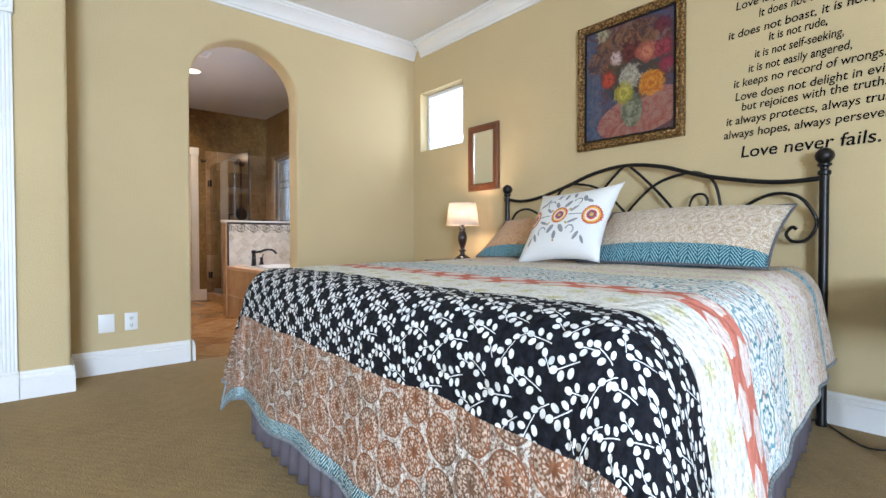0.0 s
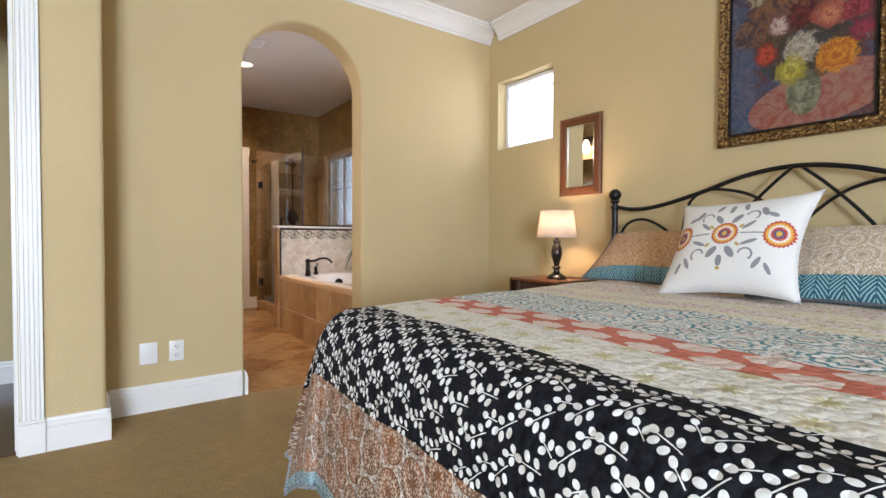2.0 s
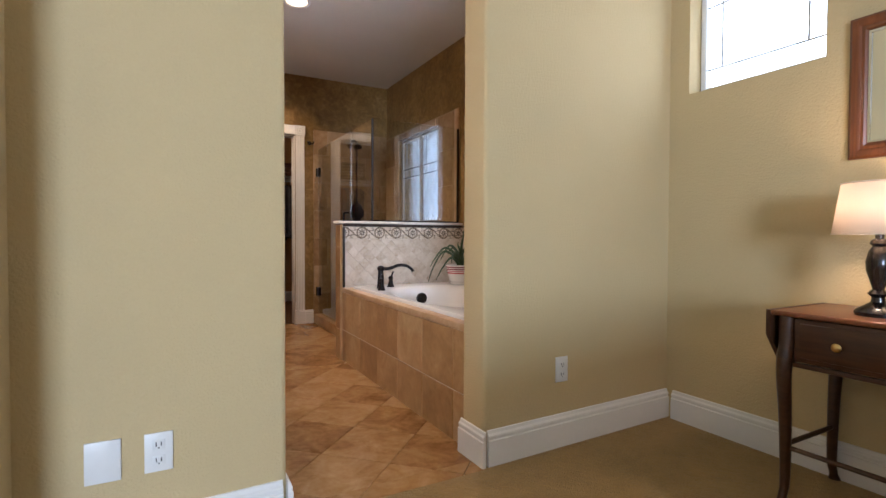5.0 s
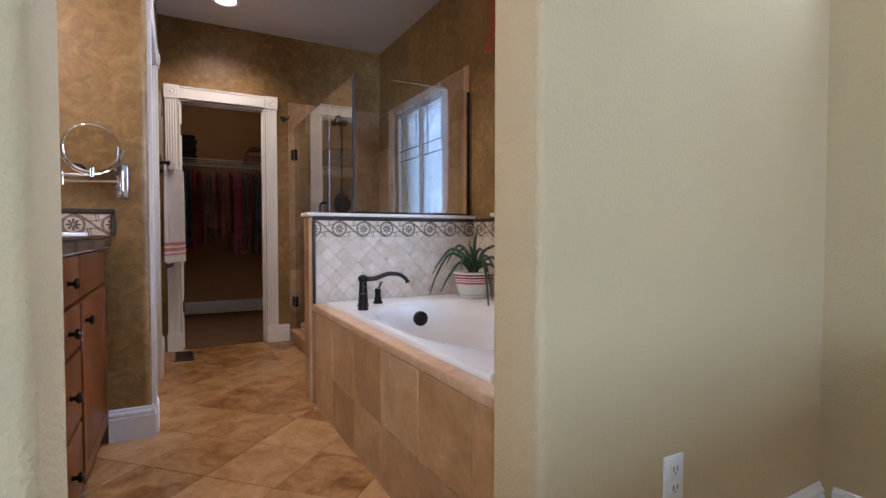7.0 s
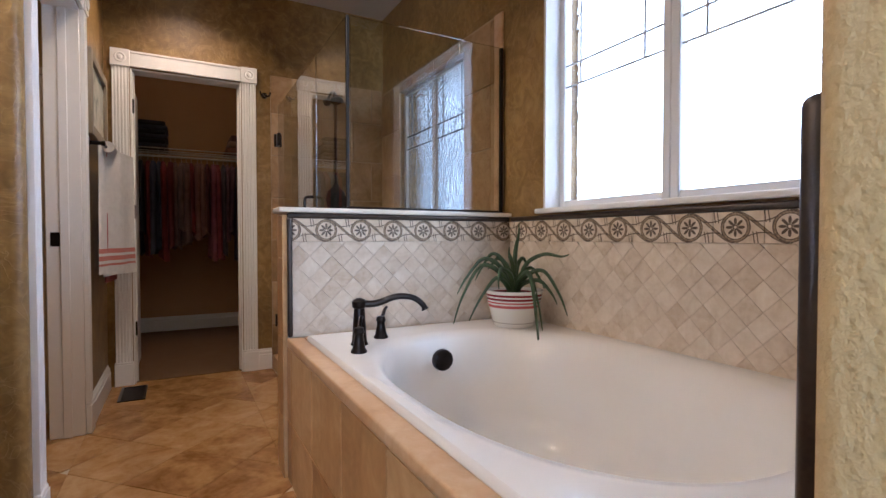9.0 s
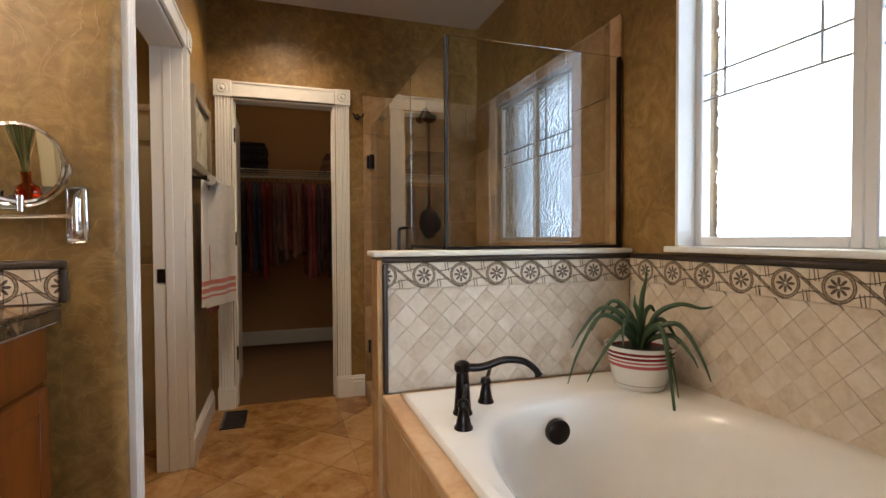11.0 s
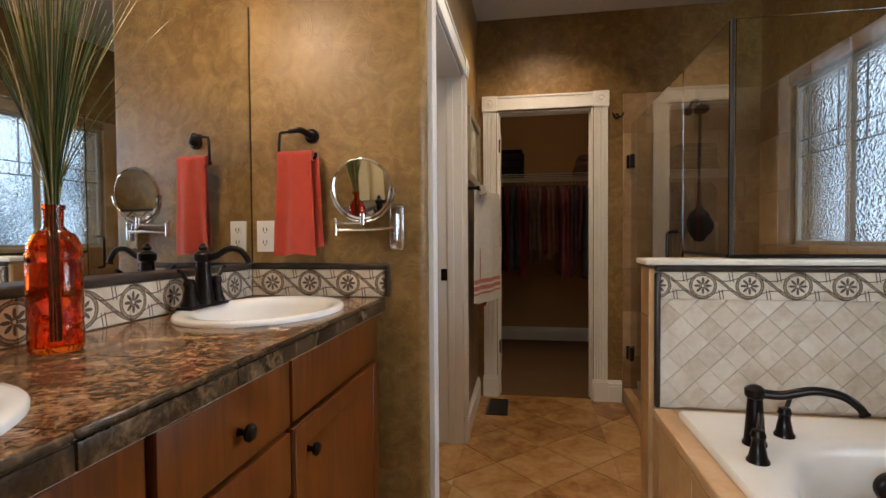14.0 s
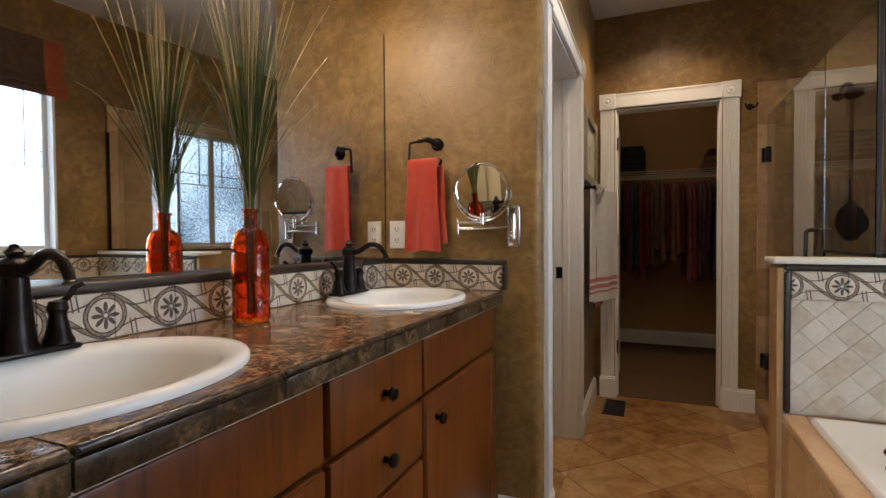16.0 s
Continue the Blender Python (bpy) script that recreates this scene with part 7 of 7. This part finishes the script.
hanging("fall", (1.074, 7.56, 1.412), 0.30, 0.70, (0, 1, 0), (1, 0, 0), RED_T, rt, 1.0, 0.0, 1.0)

# ---- toilet room cabinet ----
cab = thing("linen_cabinet", (0.55, 7.75, 0), "cream painted linen cabinet with drawers in the toilet room", "cabinet")
part("body", block((0.20, 7.56, 0), (0.86, CLOS - 0.013, 1.82), 0.004, 1), CREAM_WOOD, cab)
part("cornice", block((0.18, 7.54, 1.82), (0.88, CLOS - 0.013, 1.86), 0.008, 2), CREAM_WOOD, cab)
for z0, z1, nm in ((1.66, 1.80, "drawer"), (1.02, 1.63, "door"), (0.12, 0.98, "door")):
    for x0, x1 in ((0.22, 0.525), (0.535, 0.84)):
        dd = part(nm, block((x0, 7.545, z0), (x1, 7.562, z1), 0.004, 2), CREAM_WOOD, cab)
        if nm == "door":
            part("panel", block((x0 + 0.05, 7.540, z0 + 0.06), (x1 - 0.05, 7.5448, z1 - 0.06), 0.003, 1), CREAM_WOOD, dd)
        part("knob", lathe([(0.006, 0), (0.006, 0.012), (0.014, 0.02), (0.010, 0.028), (0, 0.03)], ((x0 + x1) / 2, 7.545, (z0 + z1) / 2), 12, pose(0, 0, 0, 90)), DARK_METAL, dd)
strike = thing("strike_plate", (0.905, 7.096, 0.9), "dark bronze strike plate on the white jamb", "strike plate")
part("plate", block((0.883, 7.0925, 0.912), (0.918, 7.0975, 0.977), 0.001, 1), DARK_METAL, strike)
cd = thing("door_3", (1.16, 8.1, 0), "white closet door swung open into the closet", "door")
part("slab", block((1.10, CLOS + 0.125, 0.012), (1.138, CLOS + 0.78, 2.02), 0.003, 1), TRIM, cd)
for z in (0.36, 1.12, 1.80):
    part("hinge", block((1.1562, CLOS + 0.004, z - 0.045), (1.166, CLOS + 0.030, z + 0.045), 0.002, 1), DARK_METAL, cd, "dark bronze hinge")

# ---- closet ----
# Unseen dome and lamp, added to brighten the closet.
cl = thing("closet_fill", (1.5, 8.75, H - 0.1), "unseen lit dome added to brighten the closet", "ceiling light")
part("base", lathe([(0.12, 0), (0.12, -0.015), (0, -0.016)], (1.5, 8.75, H), 24), PLASTIC, cl)
part("dome", lathe([(0.11, -0.016), (0.10, -0.045), (0.06, -0.07), (0, -0.08)], (1.5, 8.75, H), 24), BULB, cl)
lamp("closet_bulb", "POINT", pose(1.5, 8.75, H - 0.14), 1.6, (1.0, 0.62, 0.32), (0.06,))
rack = thing("wire_shelf", (1.5, 9.6, 1.73), "white wire closet shelf with a hanging rod", "shelf")
WIRE = plain("white_wire", (0.7, 0.68, 0.64), 0.4, 0.03)
for i, y in enumerate((9.45, 9.62, 9.79, 9.93)):
    part("wire", tube([(0.52, y, 1.775), (2.58, y, 1.775)], 0.005, 6), WIRE, rack)
part("wire", tube([(0.52, 9.45, 1.735), (2.58, 9.45, 1.735)], 0.004, 6), WIRE, rack)
part("rod", tube([(0.52, 9.55, 1.715), (2.58, 9.55, 1.715)], 0.009, 8), WIRE, rack)
for i in range(40):
    part("cross_wire", tube([(0.55 + i * 0.05, 9.445, 1.782), (0.55 + i * 0.05, 9.945, 1.782)], 0.002, 4), WIRE, rack)


def garment(x, c, L, wide, thick, label, seed):
    g = thing("hanging_garment", (x, 9.55, 1.69 - L), label, "clothing", "clothes on the closet rod")
    rngg = random.Random(seed)
    bm = bmesh.new()
    rings = []
    rows = ((0.0, 0.16, 0.5), (0.02, 0.30, 0.7), (0.06, 0.66, 0.9), (0.10, 0.95, 1.0), (0.22, 1.0, 1.0), (0.45, 0.97, 0.9), (0.7, 1.0, 1.05), (0.88, 1.03, 1.25), (1.0, 1.05, 1.35))
    lean = rngg.uniform(-0.02, 0.02)
    for t, kw, kt in rows:
        ring = []
        for i in range(20):
            a = 2 * math.pi * i / 20
            wv = 1 + 0.35 * t * math.sin(3 * a + seed)
            dz = 0.025 * t * math.sin(2 * a + seed * 1.3)
            ring.append(bm.verts.new((x + lean * t + thick * kt * wv * math.cos(a), 9.55 + wide / 2 * kw * math.sin(a), 1.665 - L * t + dz)))
        rings.append(ring)
    for p, q in zip(rings, rings[1:]):
        for i in range(20):
            bm.faces.new((p[i], p[(i + 1) % 20], q[(i + 1) % 20], q[i]))
    bm.faces.new(rings[0]), bm.faces.new(rings[-1])
    bmesh.ops.recalc_face_normals(bm, faces=bm.faces[:])
    m = CLOTHS.get(c) or plain("cloth_%d" % len(CLOTHS), c, 0.85, 0.3, 12, 200, 0.3)
    CLOTHS[c] = m
    part("fabric", bm, m, g, angle=80)
    part("hanger", tube(smooth_line([(x, 9.55, 1.665), (x, 9.55, 1.69), (x, 9.562, 1.705), (x, 9.566, 1.722), (x, 9.55, 1.7325), (x, 9.535, 1.722)], 4), 0.002, 5), WIRE, g)
    return g


CLOTHS = {}
WARDROBE = (((0.03, 0.04, 0.07), "navy shirt"), ((0.02, 0.02, 0.03), "black shirt"), ((0.05, 0.07, 0.13), "blue denim shirt"), ((0.30, 0.02, 0.02), "red shirt"), ((0.23, 0.02, 0.02), "dark red jacket"), ((0.28, 0.17, 0.14), "dusty tan blouse"), ((0.25, 0.015, 0.015), "red knit top"), ((0.34, 0.17, 0.13), "pale pink cardigan"),
            ((0.14, 0.01, 0.015), "maroon top"), ((0.42, 0.08, 0.10), "coral pink blouse"), ((0.40, 0.12, 0.17), "pink blouse"), ((0.20, 0.09, 0.13), "mauve patterned top"), ((0.16, 0.14, 0.17), "grey top"), ((0.22, 0.22, 0.27), "pale grey blouse"), ((0.05, 0.05, 0.07), "charcoal top"), ((0.02, 0.02, 0.025), "black blouse"))
rng = random.Random(4)
for i in range(24):
    c, nm = WARDROBE[min(15, max(0, int(i * 16 / 24 + rng.uniform(-1.6, 1.6))))]
    c = tuple(v * 0.72 + 0.030 for v in c)
    x = 1.02 + i * 0.046 + rng.uniform(-0.010, 0.010)
    garment(x, c, rng.uniform(0.62, 0.93), rng.uniform(0.36, 0.46), rng.uniform(0.022, 0.038), nm + " hanging on a white hanger", i * 1.7)
JEANS = (plain("dark_denim", (0.018, 0.022, 0.035), 0.9, 0.3, 20, 300, 0.4), plain("black_denim", (0.010, 0.010, 0.013), 0.9, 0.3, 20, 300, 0.4))
for k in range(6):
    z = 1.787 + k * 0.042
    single("folded_jeans", block((0.93 + 0.01 * (k % 3), 9.50, z), (1.33 - 0.018 * (k % 2), 9.90, z + 0.041), 0.016, 4), JEANS[k % 2], "folded dark denim jeans stacked on the wire shelf", "clothing", "folded jeans")
for k in range(3):
    single("folded_sweater", block((1.83 + 0.02 * k, 9.50, 1.787 + k * 0.06), (2.15, 9.88, 1.845 + k * 0.06), 0.022, 4), plain("sweater_%d" % k, ((0.22, 0.12, 0.09), (0.3, 0.2, 0.15), (0.16, 0.09, 0.08))[k], 0.9, 0.2), "folded soft sweater on the wire shelf", "clothing", "folded sweaters")

# ---- tiles, last ----
FT = 0.322
lay_tiles("tile", bath_floor, plane_at((0, 0, -0.006), (1, 0, 0), (0, 1, 0)), [((1.005, 6.09), (TUB_X, CLOS + 0.04)), ((0.967, 4.166), (1.757, 4.262)), ((CARC - 0.08, 4.263), (TUB_X, 6.089)), ((TUB_X + 0.0, 6.326), (2.004, CLOS + 0.0)), ((0.15, 6.19), (1.004, CLOS - 0.02))], (FT, FT), 45, 0.004, 0.006, 0.0015, FLOOR_TILE, (1.201, 4.632), False, 0.0003)
lay_tiles("tile", surround, plane_at((TUB_X - 0.0, TUB_N, 0), (0, -1, 0), (0, 0, 1)), [((0.0, 0.0), (TUB_N - TUB_S, DECK - 0.031))], (0.325, 0.318), 0, 0.006, 0.007, 0.0015, TUB_TILE, (0.085, -0.083))
lay_tiles("tile", half, plane_at((1.775, 6.325, 0), (0, -1, 0), (0, 0, 1)), [((0.0, 0.0), (0.113, 1.04))], (0.325, 0.318), 0, 0.003, 0.006, 0.0015, TUB_TILE, (0.0, -0.083))
SIDE = 0.064
lay_tiles("tile", half, plane_at((0, 6.2115, 0), (1, 0, 0), (0, 0, 1)), [((1.807, DECK + 0.006), (BATH_E - 0.012, 0.9345))], (SIDE, SIDE), 45, 0.0009, 0.006, 0.0005, DIAMOND, (1.83, 0.56), False, 0.0003)
lay_tiles("tile", east_band, plane_at((BATH_E - 0.0105, 0, 0), (0, -1, 0), (0, 0, 1)), [((-6.197, DECK + 0.006), (-(N_BACK + 0.03), 0.9345))], (SIDE, SIDE), 45, 0.0009, 0.006, 0.0005, DIAMOND, (-5.9, 0.56), False, 0.0003)
lay_tiles("tile", south_band, plane_at((0, N_BACK + 0.0142, 0), (-1, 0, 0), (0, 0, 1)), [((-(BATH_E - 0.024), DECK + 0.006), (-1.807, 0.9345))], (SIDE, SIDE), 45, 0.0009, 0.006, 0.0005, DIAMOND, (-2.3, 0.56), False, 0.0003)
lay_tiles("tile", sh_n, plane_at((0, CLOS - 0.006, 0), (1, 0, 0), (0, 0, 1)), [((2.006, 0.0), (BATH_E - 0.014, 2.119))], (0.305, 0.305), 0, 0.004, 0.007, 0.0018, SHOWER_TILE, (2.16, 0.02), True)
E_T = plane_at((BATH_E - 0.006, 0, 0), (0, -1, 0), (0, 0, 1))
lay_tiles("tile", sh_e, E_T, [((-6.654, 0.0), (-6.347, 2.089)), ((-(CLOS - 0.014), 0.0), (-7.591, 2.089)), ((-7.59, 0.0), (-6.655, 1.094)), ((-7.59, 2.017), (-6.655, 2.089))], (0.33, 0.33), 0, 0.004, 0.007, 0.0018, SHOWER_TILE, (-7.7, 0.1))



# ---- counter tiles, cut round the sinks ----
def in_sink(u, v, grow=0.0):
    return any(((u - cx) / (SRX * 0.90 + grow)) ** 2 + ((v - cy) / (SRY * 0.90 + grow)) ** 2 < 1 for cx, cy in SINKS)


def cut_slab(x0, x1, y0, y1, z0, z1, cell=0.0125):
    """A slab with the sinks' holes left out; the rims cover the cut."""
    nx, ny = max(1, round((x1 - x0) / cell)), max(1, round((y1 - y0) / cell))
    keep = [[not in_sink(x0 + (x1 - x0) * (i + 0.5) / nx, y0 + (y1 - y0) * (j + 0.5) / ny) for j in range(ny)] for i in range(nx)]
    if all(all(r) for r in keep):
        return block((x0, y0, z0), (x1, y1, z1), 0.0012, 1)
    bm = bmesh.new()
    top = [[bm.verts.new((x0 + (x1 - x0) * i / nx, y0 + (y1 - y0) * j / ny, z1)) for j in range(ny + 1)] for i in range(nx + 1)]
    for i in range(nx):
        for j in range(ny):
            if keep[i][j]:
                bm.faces.new((top[i][j], top[i + 1][j], top[i + 1][j + 1], top[i][j + 1]))
    bmesh.ops.delete(bm, geom=[v for v in bm.verts if not v.link_faces], context="VERTS")
    ext = bmesh.ops.extrude_face_region(bm, geom=bm.faces[:])
    bmesh.ops.translate(bm, vec=(0, 0, z0 - z1), verts=[g for g in ext["geom"] if isinstance(g, bmesh.types.BMVert)])
    bmesh.ops.recalc_face_normals(bm, faces=bm.faces[:])
    return bm


YJ = (VY0, 4.56, 4.867, 5.180, 5.490, 5.800, VY1 - 0.001)
XJ = (BATH_W, 0.532, CF - 0.010)
for ya, yb in zip(YJ, YJ[1:]):
    for xa, xb in zip(XJ, XJ[1:]):
        part("tile", cut_slab(xa + 0.001, xb - 0.001, ya + 0.0018, yb - 0.0018, CT - 0.0115, CT), EMPERADOR, counter)
    # Edge pieces take the marble copy with shade in its colour.
    part("edge_tile", block((CF - 0.011, ya + 0.0015, 0.895), (CF, yb - 0.0015, CT - 0.0135), 0.002, 2), EMPERADOR_SHADED, counter)
    part("edge_liner", block((CF - 0.0095, ya + 0.001, CT - 0.011), (CF + 0.002, yb - 0.001, CT + 0.0008), 0.005, 3), EMPERADOR_SHADED, counter)
